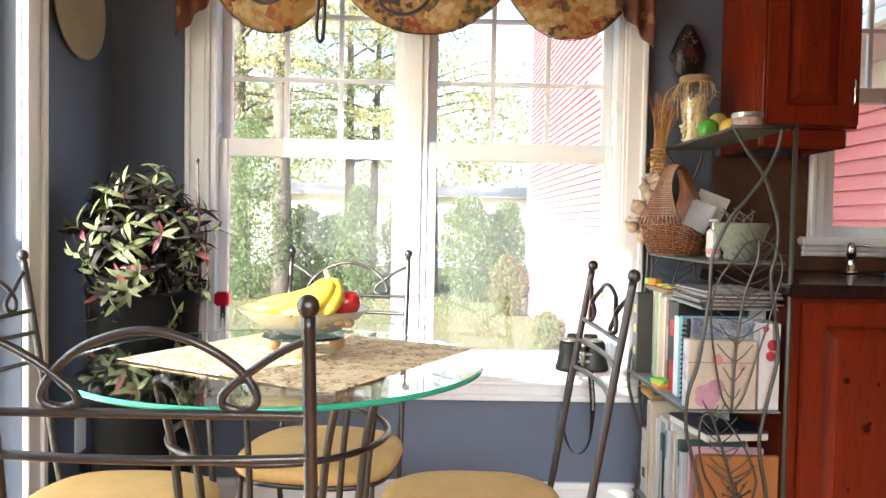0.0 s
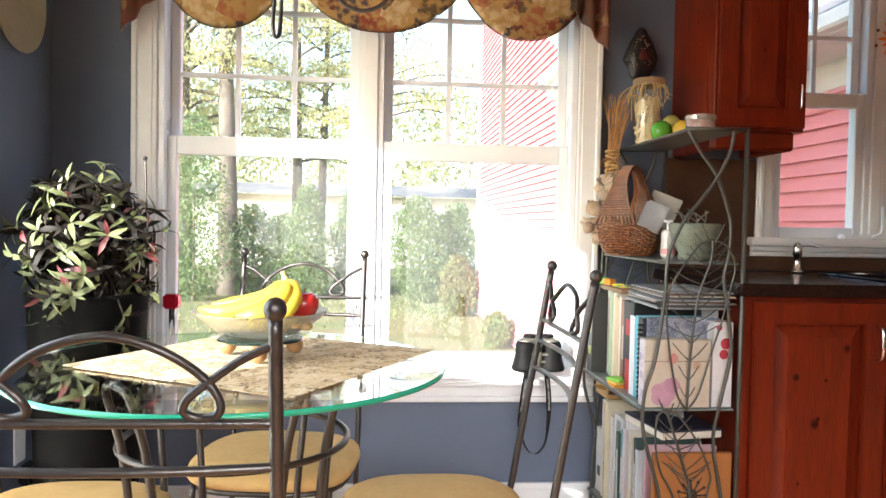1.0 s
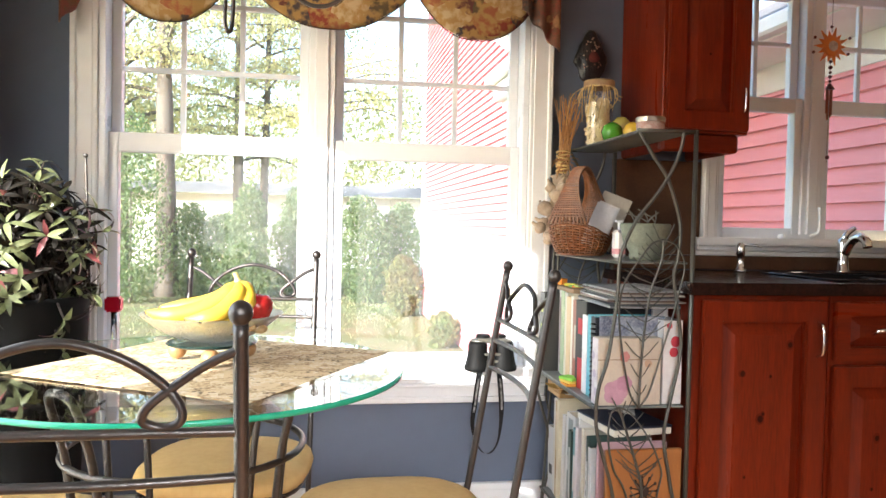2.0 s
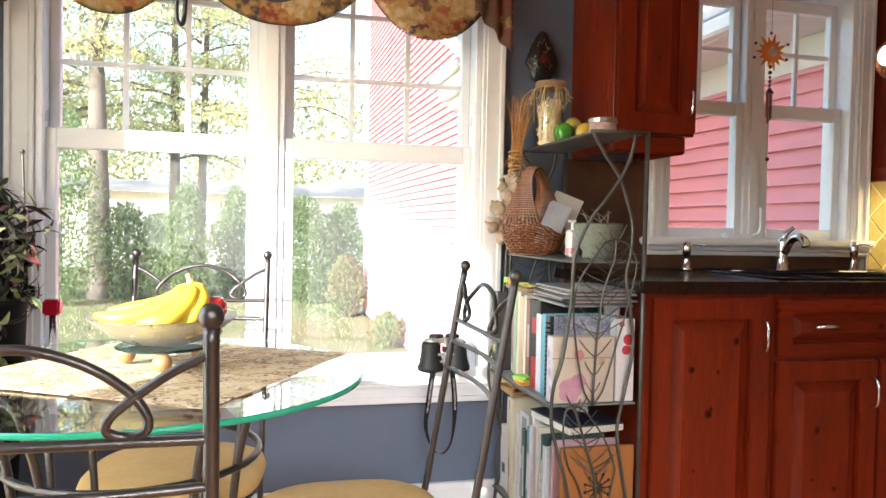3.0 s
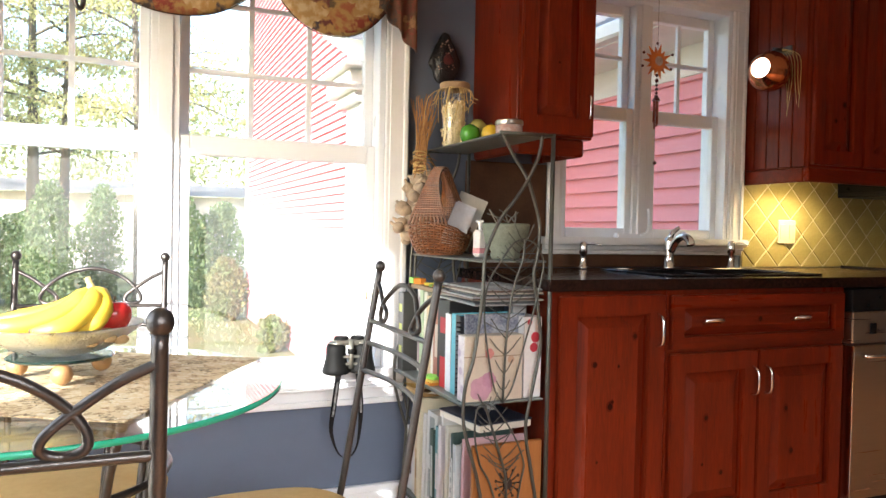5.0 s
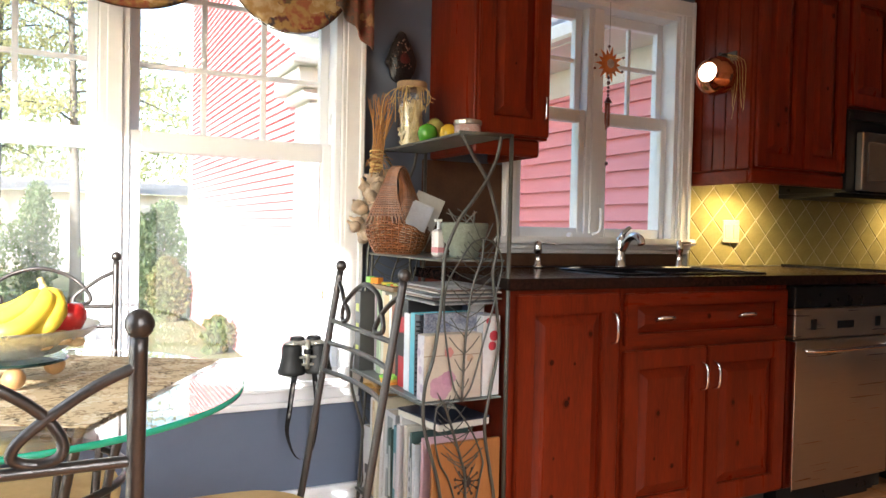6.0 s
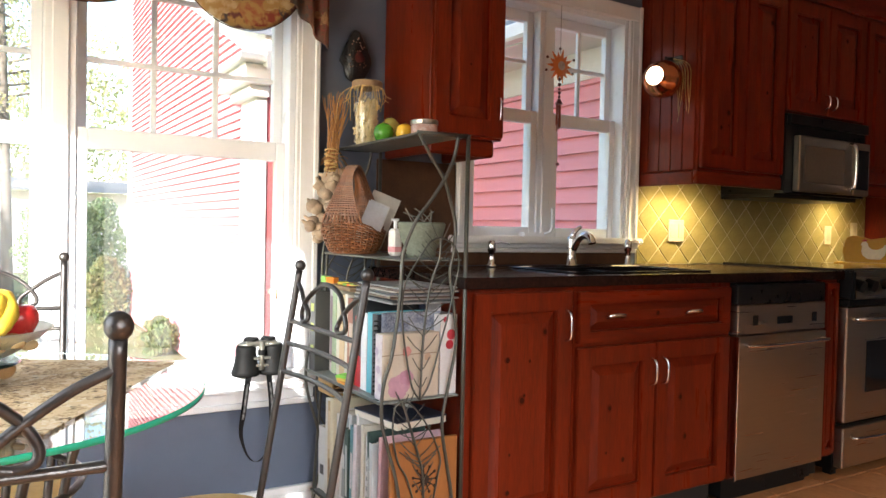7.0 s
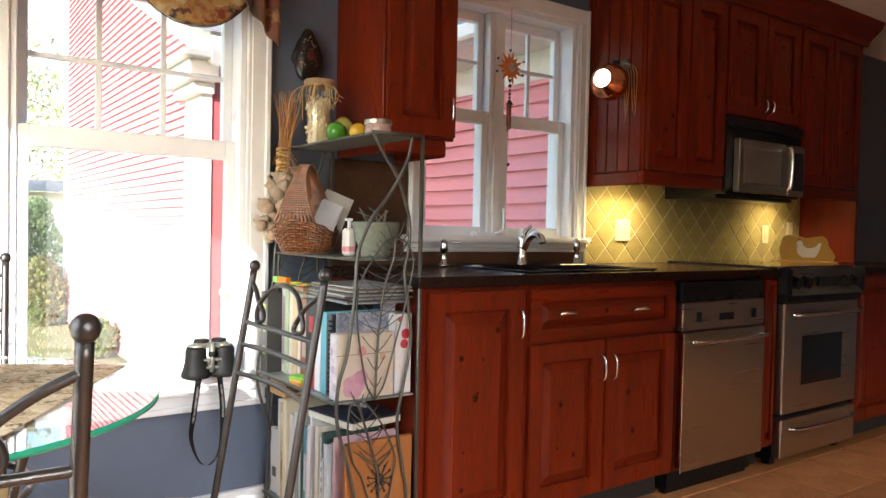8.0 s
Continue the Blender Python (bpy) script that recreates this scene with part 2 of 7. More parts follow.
solo("window_blind", box(2.6, 4.6, -1.44, -1.42, 0.1, 1.15), WHITE, "white blind added out of view behind the warm fill lamp", "blind", kind="structure")
# Fill lamp added out of view to brighten the dining wall and base cabinets.
south_fill = new("fill_light", bpy.data.lights.new("fill_light", 'AREA'))
south_fill.data.shape, south_fill.data.size, south_fill.data.size_y, south_fill.data.energy, south_fill.data.color = 'RECTANGLE', 1.7, 1.4, 15.0, (0.93, 0.96, 1.0)
south_fill.data.spread = radians(80)
south_fill.matrix_world = look((0.3, -1.33, 1.2), (0.25, 0, 0.08))
# Warm fill lamp, also added out of view, for floor and appliances.
warm_fill = new("fill_light", bpy.data.lights.new("fill_light", 'AREA'))
warm_fill.data.shape, warm_fill.data.size, warm_fill.data.size_y, warm_fill.data.energy, warm_fill.data.color = 'RECTANGLE', 1.9, 0.95, 6.0, (1.0, 0.90, 0.76)
warm_fill.data.spread = radians(78)
warm_fill.matrix_world = look((3.6, -1.33, 0.63), (3.6, 0, -0.35))
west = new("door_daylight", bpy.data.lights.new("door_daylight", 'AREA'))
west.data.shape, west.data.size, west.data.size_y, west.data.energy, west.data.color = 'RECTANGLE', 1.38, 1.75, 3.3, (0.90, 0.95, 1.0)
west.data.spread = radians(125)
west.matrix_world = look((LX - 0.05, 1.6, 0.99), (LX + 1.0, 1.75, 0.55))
solo("ceiling", box(LX - 0.16, 5.76, -1.46, OUT, CEIL_Z, CEIL_Z + 0.12), CEIL, "white painted flat ceiling", "ceiling", kind="structure")
# unseen storey and eaves over the room, added to shade the wing and garage
bm = boxes((LX - 0.16, 5.76, -1.46, OUT, CEIL_Z + 0.12, 3.9), (LX - 0.62, 6.2, -2.0, OUT + 0.05, 3.9, 4.05))
solo("upper_storey", bm, mat("house_siding", (0.34, 0.05, 0.055), 0.6, scale=2), "unseen red storey with eaves, added to block the sun", "house", kind="structure")
floor = solo("floor", box(LX - 0.16, 5.76, -1.46, OUT, -0.14, -0.012), FLOORGROUT, "tan stone tile floor with grout joints", "floor", kind="structure")
bm = boxes((LX, 0.975, WY - 0.014, WY, 0, 0.115), (LX, 0.975, WY - 0.022, WY, 0.115, 0.139), bevel=0.003)
solo("baseboard", bm, WHITE, "white moulded baseboard along the window wall", "baseboard", kind="structure")
bm = boxes((LX, LX + 0.014, DOOR[1] + 0.12, WY - 0.014, 0, 0.115), (LX, LX + 0.022, DOOR[1] + 0.12, WY - 0.022, 0.115, 0.139), bevel=0.003)
solo("baseboard", bm, WHITE, "white moulded baseboard on the short side wall", "baseboard", kind="structure")

# garden door trim; its lower panel is added to turn direct sun into soft light
FROST = bpy.data.materials.new("sun_diffuser_sheet")
FROST.use_nodes = True
fn, fl = FROST.node_tree.nodes, FROST.node_tree.links
ft = fn.new("ShaderNodeBsdfTranslucent")
ft.inputs[0].default_value = (0.8, 0.8, 0.78, 1)
fl.new(ft.outputs[0], fn["Material Output"].inputs[0])
trim = thing("door_1", (LX, 1.3, 0), "white glazed garden door frame full of daylight", "door", kind="structure")
for n, b in (("casing", (LX, LX + 0.02, DOOR[1], DOOR[1] + 0.085, 0, DOOR[2] + 0.085)), ("casing", (LX, LX + 0.02, DOOR[0] - 0.085, DOOR[0], 0, DOOR[2] + 0.085)),
             ("casing", (LX, LX + 0.02, DOOR[0], DOOR[1], DOOR[2], DOOR[2] + 0.085)), ("casing_edge", (LX + 0.02, LX + 0.032, DOOR[1] + 0.06, DOOR[1] + 0.085, 0, DOOR[2] + 0.085)),
             ("door_frame", (LX - 0.13, LX - 0.07, DOOR[1] - 0.06, DOOR[1], 0, DOOR[2])), ("door_frame", (LX - 0.13, LX - 0.07, DOOR[0], DOOR[0] + 0.06, 0, DOOR[2])),
             ("door_panel", (LX - 0.100, LX - 0.094, DOOR[0] + 0.06, DOOR[1] - 0.06, 0.02, 0.98)), ("door_rail", (LX - 0.12, LX - 0.07, DOOR[0] + 0.06, DOOR[1] - 0.06, 0.98, 1.02)), ("sill_plate", (LX - 0.16, LX, DOOR[0], DOOR[1], -0.012, 0.02))):
    part(n, box(*b, bevel=0.003), FROST if n == "door_panel" else WHITE, trim)


def sash_window(name, hole, mid, rail, glass_y, columns, rows_up, at_wall, label, casing, mull=0.075, rail_h=0.065, sash=0.045):
    """Two double-hung units side by side in one opening: casing, jambs, sashes, muntins, panes."""
    x0, x1, z0, z1 = hole
    w = thing(name, ((x0 + x1) / 2, WY, z0), label, "window", kind="structure")
    c = casing
    y = at_wall
    for s, (a, b, p, q) in (("casing", (x0 - c, x0, z0 - 0.0, z1)), ("casing", (x1, x1 + c, z0 - 0.0, z1)), ("casing", (x0 - c, x1 + c, z1, z1 + c))):
        part(s, boxes((a, b, y - 0.018, y, p, q), (a + 0.012, b - 0.012, y - 0.024, y - 0.018, p, q), bevel=0.003), WHITE, w)
    for a, b in ((x0 - c, x0 - c + 0.02), (x1 + c - 0.02, x1 + c)):
        part("casing_edge", box(a, b, y - 0.034, y - 0.024, z0, z1 + c, bevel=0.004), WHITE, w)
    for a, b in ((x0, x0 + 0.022), (x1 - 0.022, x1)):
        part("jamb", boxes((a, b, y - 0.004, y + 0.15, z0, z1), bevel=0.002), VINYL, w)
    part("head_jamb", box(x0 + 0.022, x1 - 0.022, y - 0.004, y + 0.15, z1 - 0.022, z1), VINYL, w)
    part("mullion", boxes((mid - mull / 2, mid + mull / 2, glass_y - 0.045, glass_y + 0.06, z0, z1 - 0.022), (mid - mull / 2 + 0.022, mid + mull / 2 - 0.022, glass_y - 0.055, glass_y - 0.045, z0, z1 - 0.022), bevel=0.003), VINYL, w)
    for a, b in ((x0 + 0.022, mid - mull / 2), (mid + mull / 2, x1 - 0.022)):
        # lower sash stands nearer, upper one behind it
        for k, (p, q, yy, top, bot) in enumerate(((z0 - 0.002, rail, glass_y - 0.02, rail_h, sash), (rail - rail_h * 0.7, z1 - 0.022, glass_y + 0.02, sash, rail_h * 0.7))):
            s = part("lower_sash" if k == 0 else "upper_sash", boxes((a, a + sash * 0.72, yy - 0.017, yy + 0.017, p, q), (b - sash * 0.72, b, yy - 0.017, yy + 0.017, p, q),
                     (a + sash * 0.72, b - sash * 0.72, yy - 0.017, yy + 0.017, q - top, q), (a + sash * 0.72, b - sash * 0.72, yy - 0.017, yy + 0.017, p, p + bot), bevel=0.003), VINYL, w)
            ga, gb, gp, gq = a + sash * 0.72, b - sash * 0.72, p + bot, q - top
            g = part("pane", box(ga, gb, yy - 0.003, yy + 0.003, gp, gq), PANE, s)
            g.visible_shadow = False
            if k == 0 and name == "window_1":
                sc = part("insect_screen", box(ga - 0.01, gb + 0.01, yy + 0.0445, yy + 0.0455, gp - 0.01, gq + 0.02), SCREEN, s, "fine grey insect screen")
                sc.visible_shadow = False
            if k == 1:
                for i in range(1, columns):
                    cx = ga + (gb - ga) * i / columns
                    part("muntin", box(cx - 0.009, cx + 0.009, yy - 0.009, yy + 0.009, gp, gq, bevel=0.002), VINYL, s)
                for zz in rows_up:
                    part("muntin", box(ga, gb, yy - 0.0105, yy + 0.0105, zz - 0.008, zz + 0.008, bevel=0.002), VINYL, s)
    return w


dwin = sash_window("window_1", DW, -0.058, 1.345, 3.0, 3, (1.563, 1.789, 2.0), WY, "large white double-hung window pair with upper grilles", 0.08, mull=0.09)
kwin = sash_window("window_2", KW, 1.822, 1.575, 3.01, 2, (1.79,), WY, "white double-hung window pair over the sink", 0.066, mull=0.085, rail_h=0.055)
# dining window sill and apron
part("sill", box(DW[0] - 0.10, DW[1] + 0.10, WY - 0.055, WY + 0.09, 0.53, 0.559, bevel=0.006, seg=2), WHITE, dwin)
part("apron", boxes((DW[0] - 0.08, DW[1] + 0.08, WY - 0.042, WY, 0.516, 0.53), (DW[0] - 0.08, DW[1] + 0.08, WY - 0.026, WY, 0.500, 0.516), (DW[0] - 0.08, DW[1] + 0.08, WY - 0.032, WY, 0.488, 0.500), (DW[0] - 0.08, DW[1] + 0.08, WY - 0.016, WY, 0.452, 0.488), (DW[0] - 0.08, DW[1] + 0.08, WY - 0.026, WY, 0.432, 0.452), bevel=0.003), WHITE, dwin)
part("sill", box(KW[0] - 0.10, KW[1] + 0.08, WY - 0.06, WY + 0.09, 1.005, 1.034, bevel=0.006, seg=2), WHITE, kwin)
part("apron", boxes((KW[0] - 0.085, KW[1] + 0.075, WY - 0.032, WY, 0.985, 1.005), (KW[0] - 0.085, KW[1] + 0.075, WY - 0.022, WY, 0.966, 0.985), bevel=0.004), WHITE, kwin)

# ---- outdoors ----
GROUND = mat("autumn_lawn", (0.12, 0.17, 0.055), 0.95, second=(0.24, 0.20, 0.11), scale=1.2, amount=0.9, bump=0.4, bump_scale=25)
bm = bmesh.new()
bmesh.ops.create_grid(bm, x_segments=80, y_segments=80, size=300)
for v in bm.verts:
    v.co.z = -0.55 + 0.06 * noise.noise(v.co * 0.2)
    if abs(v.co.x) < 12 and abs(v.co.y) < 6:
        v.co.z = -0.6
solo("ground", bm, GROUND, "sunlit lawn with yellow fallen leaves", "lawn", kind="structure")


def siding(parent, plane, x, u0, u1, z0, ztop, lap=0.127):
    """Lapped boards on a wall that faces west at x; ztop(u) gives the upper edge."""
    z = z0
    while z < max(ztop(u0), ztop(u1)) - 0.02:
        a, b = u0, u1
        lo = min(ztop(u0), ztop(u1))
        if z + lap > lo:
            # clip the board under the rake
            steps = [u0 + (u1 - u0) * i / 200 for i in range(201)]
            inside = [s for s in steps if ztop(s) > z + lap]
            if len(inside) < 2:
                break
            a, b = inside[0], inside[-1]
        bm = bmesh.new()
        v = [bm.verts.new(p) for p in ((x, a, z + lap), (x, b, z + lap), (x - lap * 0.36, b, z), (x - lap * 0.36, a, z), (x, b, z), (x, a, z))]
        bm.faces.new((v[0], v[1], v[2], v[3]))
        bm.faces.new((v[3], v[2], v[4], v[5]))
        bm.normal_update()
        part("board", bm, RED_SIDING, parent)
        z += lap


BRIGHT = mat("white_exterior_trim", (0.78, 0.77, 0.74), 0.5, scale=3)
ROOFING = mat("grey_shingles", (0.16, 0.15, 0.15), 0.9, second=(0.1, 0.1, 0.1), scale=8, bump=0.4, bump_scale=30)
# near wing, seen past the sink
wing = thing("house_wing", (3.65, 5, -0.55), "red clapboard wing of the house with white eaves", "house")
part("wall", boxes((3.62, 7.5, OUT, 9.0, -0.6, 2.5)), mat("wing_sheathing", (0.33, 0.05, 0.055), 0.7, scale=2), wing)
siding(wing, 'x', 3.61, OUT, 8.9, -0.5, lambda u: 2.43)
part("corner_board", box(3.57, 3.68, 8.9, 9.03, -0.55, 2.42, bevel=0.004), BRIGHT, wing)
part("soffit", box(3.05, 3.62, OUT, 9.3, 2.42, 2.45), BRIGHT, wing)
part("frieze", box(3.56, 3.612, OUT, 9.0, 2.20, 2.42, bevel=0.003), BRIGHT, wing)
part("gutter", boxes((2.95, 3.07, OUT, 9.3, 2.43, 2.55), bevel=0.02), BRIGHT, wing)
bm = bmesh.new()
q = [bm.verts.new(p) for p in ((2.98, OUT, 2.55), (2.98, 9.3, 2.55), (6.0, 9.3, 4.2), (6.0, OUT, 4.2))]
bm.faces.new(q)
part("roof", bm, ROOFING, wing)
# garage further out, gable towards the garden
barn = thing("garage_building", (1.8, 9, -0.55), "sunlit red clapboard garage with white corner boards", "house")


def rake(u):
    return 2.35 + 0.42 * (u - 5.9)


bm = bmesh.new()
poly = [(6.72, -0.6), (13.6, -0.6), (13.6, 5.4), (6.72, 2.6)]
f = bm.faces.new([bm.verts.new((1.78, a, b)) for a, b in poly])
r = bmesh.ops.extrude_face_region(bm, geom=[f])
bmesh.ops.translate(bm, verts=[g for g in r["geom"] if isinstance(g, bmesh.types.BMVert)], vec=(0.8, 0, 0))
bmesh.ops.recalc_face_normals(bm, faces=bm.faces)
part("wall", bm, mat("wing_sheathing", (0.33, 0.05, 0.055)), barn)
siding(barn, 'x', 1.77, 7.1, 13.5, -0.5, rake, 0.082)
part("corner_board", box(1.735, 1.80, 13.45, 13.66, -0.55, 5.4, bevel=0.004), BRIGHT, barn)
part("corner_board", boxes((1.70, 1.80, 6.69, 7.12, -0.55, 2.15), (1.685, 1.70, 6.75, 7.06, -0.40, 2.05), bevel=0.004), BRIGHT, barn)
bm = bmesh.new()
for off, t0, t1 in ((0.0, -0.22, 0.0), (-0.02, 0.0, 0.05)):
    a = [Vector((1.70 + off, 6.4, rake(6.4) + t0)), Vector((1.70 + off, 13.8, rake(13.8) + t0)), Vector((1.70 + off, 13.8, rake(13.8) + t1)), Vector((1.70 + off, 6.4, rake(6.4) + t1))]
    va = [bm.verts.new(p) for p in a]
    vb = [bm.verts.new(p + Vector((0.08 - off, 0, 0))) for p in a]
    bm.faces.new(va)
    bm.faces.new(vb[::-1])
    for i in range(4):
        bm.faces.new((va[i], vb[i], vb[(i + 1) % 4], va[(i + 1) % 4]))
bmesh.ops.recalc_face_normals(bm, faces=bm.faces)
part("rake_board", bm, BRIGHT, barn)
part("eave_return", boxes((1.62, 1.80, 6.62, 7.2, 2.15, 2.24), (1.55, 1.80, 6.52, 7.3, 2.24, 2.40), (1.48, 1.80, 6.42, 7.4, 2.40, 2.46), bevel=0.01), BRIGHT, barn)
bm = bmesh.new()
q = [bm.verts.new(p) for p in ((1.5, 6.35, rake(6.35) + 0.06), (1.5, 13.9, rake(13.9) + 0.06), (2.7, 13.9, rake(13.9) + 0.06), (2.7, 6.35, rake(6.35) + 0.06))]
bm.faces.new(q)
part("roof", bm, ROOFING, barn)

# neighbour's white house at the end of the garden
nb = thing("neighbour_house", (-6, 27, -0.55), "low white house with a grey roof behind the trees", "house")
part("wall", box(-16, 9, 27, 33, -0.55, 2.0), BRIGHT, nb)
bm = bmesh.new()
q = [bm.verts.new(p) for p in ((-16.5, 26.4, 2.0), (9.5, 26.4, 2.0), (9.5, 30, 2.55), (-16.5, 30, 2.55))]
bm.faces.new(q)
part("roof", bm, mat("pale_shingles", (0.36, 0.34, 0.31), 0.95, second=(0.26, 0.25, 0.23), scale=3, spec=0.0, bump=0.3, bump_scale=20), nb)


def leaf_cloud(centres, count, size, seed, aspect=0.6, bm=None):
    """Many small separate leaves scattered in the given blobs (x, y, z, rx, ry, rz)."""
    rnd = random.Random(seed)
    verts, faces = [], []
    for i in range(count):
        c = centres[rnd.randrange(len(centres))]
        while True:
            d = Vector((rnd.uniform(-1, 1), rnd.uniform(-1, 1), rnd.uniform(-1, 1)))
            if 0.25 < d.length < 1:
                break
        p = Vector((c[0] + d.x * c[3], c[1] + d.y * c[4], c[2] + d.z * c[5]))
        m = Euler((rnd.uniform(0, 6.3), rnd.uniform(0, 6.3), rnd.uniform(0, 6.3))).to_matrix()
        s = size * rnd.uniform(0.6, 1.4)
        a, b = m @ Vector((s, 0, 0)), m @ Vector((0, s * aspect, 0))
        k = len(verts)
        verts += [p - a, p + b, p + a, p - b]
        faces.append((k, k + 1, k + 2, k + 3))
    me = bpy.data.meshes.new("crown")
    me.from_pydata(verts, [], faces)
    return me


def crown(name, centres, count, size, seed, material, parent, aspect=0.6):
    shift = ORIGIN[parent.name]
    me = leaf_cloud([(c[0] - shift.x, c[1] - shift.y, c[2] - shift.z, *c[3:]) for c in centres], count, size, seed, aspect)
    me.materials.append(material)
    ob = new(name, me)
    ob.parent = parent
    ORIGIN[ob.name] = shift
    return ob


BARK = mat("grey_bark", (0.17, 0.15, 0.125), 0.95, second=(0.09, 0.08, 0.065), scale=5, stretch=(5, 5, 1), bump=0.8, bump_scale=18)
YELLOWLEAF = mat("yellow_autumn_leaf", (0.50, 0.47, 0.24), 0.7, second=(0.36, 0.38, 0.18), scale=0.8, amount=1.0, island=0.4)
PINELEAF = mat("pine_needles", (0.26, 0.30, 0.16), 0.7, second=(0.38, 0.38, 0.18), scale=0.8, amount=1.0, island=0.4)
CEDAR = mat("cedar_foliage", (0.13, 0.19, 0.10), 0.7, second=(0.20, 0.25, 0.13), scale=2, amount=1.0, island=0.35)
REDLEAF = mat("reddish_shrub_leaf", (0.11, 0.20, 0.06), 0.7, second=(0.21, 0.15, 0.08), scale=3, amount=1.0, island=0.4)


def translucent(m, color):
    """Lets light through the leaf."""
    n, l = m.node_tree.nodes, m.node_tree.links
    t, a = n.new("ShaderNodeBsdfTranslucent"), n.new("ShaderNodeMixShader")
    t.inputs[0].default_value = (*color, 1)
    a.inputs[0].default_value = 0.45
    l.new(n["Principled BSDF"].outputs[0], a.inputs[1])
    l.new(t.outputs[0], a.inputs[2])
    l.new(a.outputs[0], n["Material Output"].inputs[0])


translucent(YELLOWLEAF, (0.62, 0.58, 0.28))
translucent(PINELEAF, (0.42, 0.45, 0.22))
translucent(CEDAR, (0.2, 0.32, 0.10))
translucent(REDLEAF, (0.34, 0.34, 0.17))


def tall_tree(x, y, height, r, leaf, seed, label, first=0.2, spread=3.0, count=10000):
    rnd = random.Random(seed)
    t = thing("tree", (x, y, -0.6), label, "tree", group="trees in the garden")
    bm = tube(smooth_path([(x, y, -0.6), (x + rnd.uniform(-.15, .15), y, height * 0.35), (x + rnd.uniform(-.3, .3), y, height)]), r, taper=r * 0.25, seg=10)
    lower = part("trunk", bm, BARK, t, smooth=True)
    blobs, bm = [], bmesh.new()
    n = 22
    for i in range(n):
        z = height * (first + (1 - first) * i / n)
        a = rnd.uniform(0, 6.28)
        ln = spread * rnd.uniform(0.5, 1.0) * (1 - 0.5 * i / n)
        tip = Vector((x + ln * math.cos(a), y + ln * math.sin(a), z + rnd.uniform(-0.1, 0.5)))
        tube(smooth_path([(x, y, z), ((x + tip.x) / 2, (y + tip.y) / 2, z + 0.25), tip], 4), r * 0.22, bm, 5, taper=0.012)
        blobs.append((tip.x, tip.y, tip.z, 1.0, 1.0, 0.22))
        blobs.append(((x + tip.x) / 2, (y + tip.y) / 2, z + 0.25, 0.9, 0.9, 0.18))
    part("limbs", bm, BARK, t)
    crown("crown", blobs, count, 0.04, seed, leaf, t)
    return t


for x, y, h, r, leaf, sd, first in ((-4.3, 17.2, 9, 0.30, PINELEAF, 3, 0.32), (-3.2, 16.6, 9.5, 0.27, YELLOWLEAF, 4, 0.36), (-5.4, 19.5, 9, 0.22, YELLOWLEAF, 5, 0.28), (-1.6, 20.5, 8.5, 0.16, YELLOWLEAF, 6, 0.32),
                                    (0.1, 17.5, 8, 0.13, YELLOWLEAF, 7, 0.38), (-2.4, 22.5, 9, 0.22, PINELEAF, 9, 0.31), (-7.4, 21, 9, 0.25, YELLOWLEAF, 10, 0.26), (-6.6, 15.5, 8, 0.2, PINELEAF, 12, 0.28),
                                    (-9.5, 24, 10, 0.25, YELLOWLEAF, 13, 0.26)):
    tall_tree(x, y, h, r, leaf, sd, "tall garden tree with thin yellow-green foliage" if leaf is YELLOWLEAF else "tall pine with layered branches", first)


def cedar(x, y, h, w, seed, leaf=CEDAR, label="upright green cedar shrub on the lawn", count=6500):
    t = thing("shrub", (x, y, -0.6), label, "shrub", group="shrubs in the garden")
    part("stem", tube([(x, y, -0.6), (x, y, -0.6 + h * 0.7)], 0.04, taper=0.01), BARK, t)
    n = 9

    def wide(i):
        return max(0.22, math.sin(math.pi * (0.16 + 0.8 * i / n)) ** 0.8)
    blobs = [(x + random.Random(seed + i).uniform(-.1, .1), y, -0.5 + h * (i + 0.5) / n, w * wide(i), w * wide(i), h / n * 1.2) for i in range(n)]
    crown("foliage", blobs, count, 0.036, seed, leaf, t, 0.5)


for x, y, h, w, sd in ((-3.6, 15.2, 3.4, 0.75, 21), (-1.45, 15.6, 2.2, 0.5, 22), (-1.95, 16.2, 1.6, 0.6, 23), (0.85, 15.6, 2.0, 0.7, 24), (1.65, 16.2, 1.9, 0.6, 25), (-5.0, 15.8, 1.6, 0.8, 26), (-0.6, 17.2, 2.2, 0.5, 27), (-2.7, 16.6, 1.8, 0.7, 28)):
    cedar(x, y, h, w, sd)
for x, y, h, w, sd in ((1.55, 9.8, 0.4, 0.2, 32), (1.4, 13.3, 0.95, 0.38, 33)):
    cedar(x, y, h, w, sd, REDLEAF, "reddish autumn shrub against the garage wall", 4200)
# grass
rnd = random.Random(5)
verts, faces = [], []
for i in range(26000):
    x, y = rnd.uniform(-9, 1.7), 3.6 + 16 * rnd.random() ** 1.2
    a, hgt = rnd.uniform(0, 3.14), rnd.uniform(0.0, 0.035)
    k = len(verts)
    verts += [(x - 0.02 * math.cos(a), y - 0.02 * math.sin(a), -0.58), (x + 0.02 * math.cos(a), y + 0.02 * math.sin(a), -0.58), (x + rnd.uniform(-.04, .04), y + rnd.uniform(-.04, .04), -0.53 + hgt)]
    faces.append((k, k + 1, k + 2))
me = bpy.data.meshes.new("grass")
me.from_pydata(verts, [], faces)
me.materials.append(mat("grass_blades", (0.13, 0.21, 0.07), 0.8, second=(0.26, 0.24, 0.14), scale=0.9, amount=1.0, island=0.3))
tagged(new("grass", me), "short green grass with dry leaves", "grass", kind="stuff")
# far woods
me = leaf_cloud([(x, 42, 4, 4, 2, 5) for x in range(-40, 41, 5)], 60000, 0.13, 77)
me.materials.append(PINELEAF)
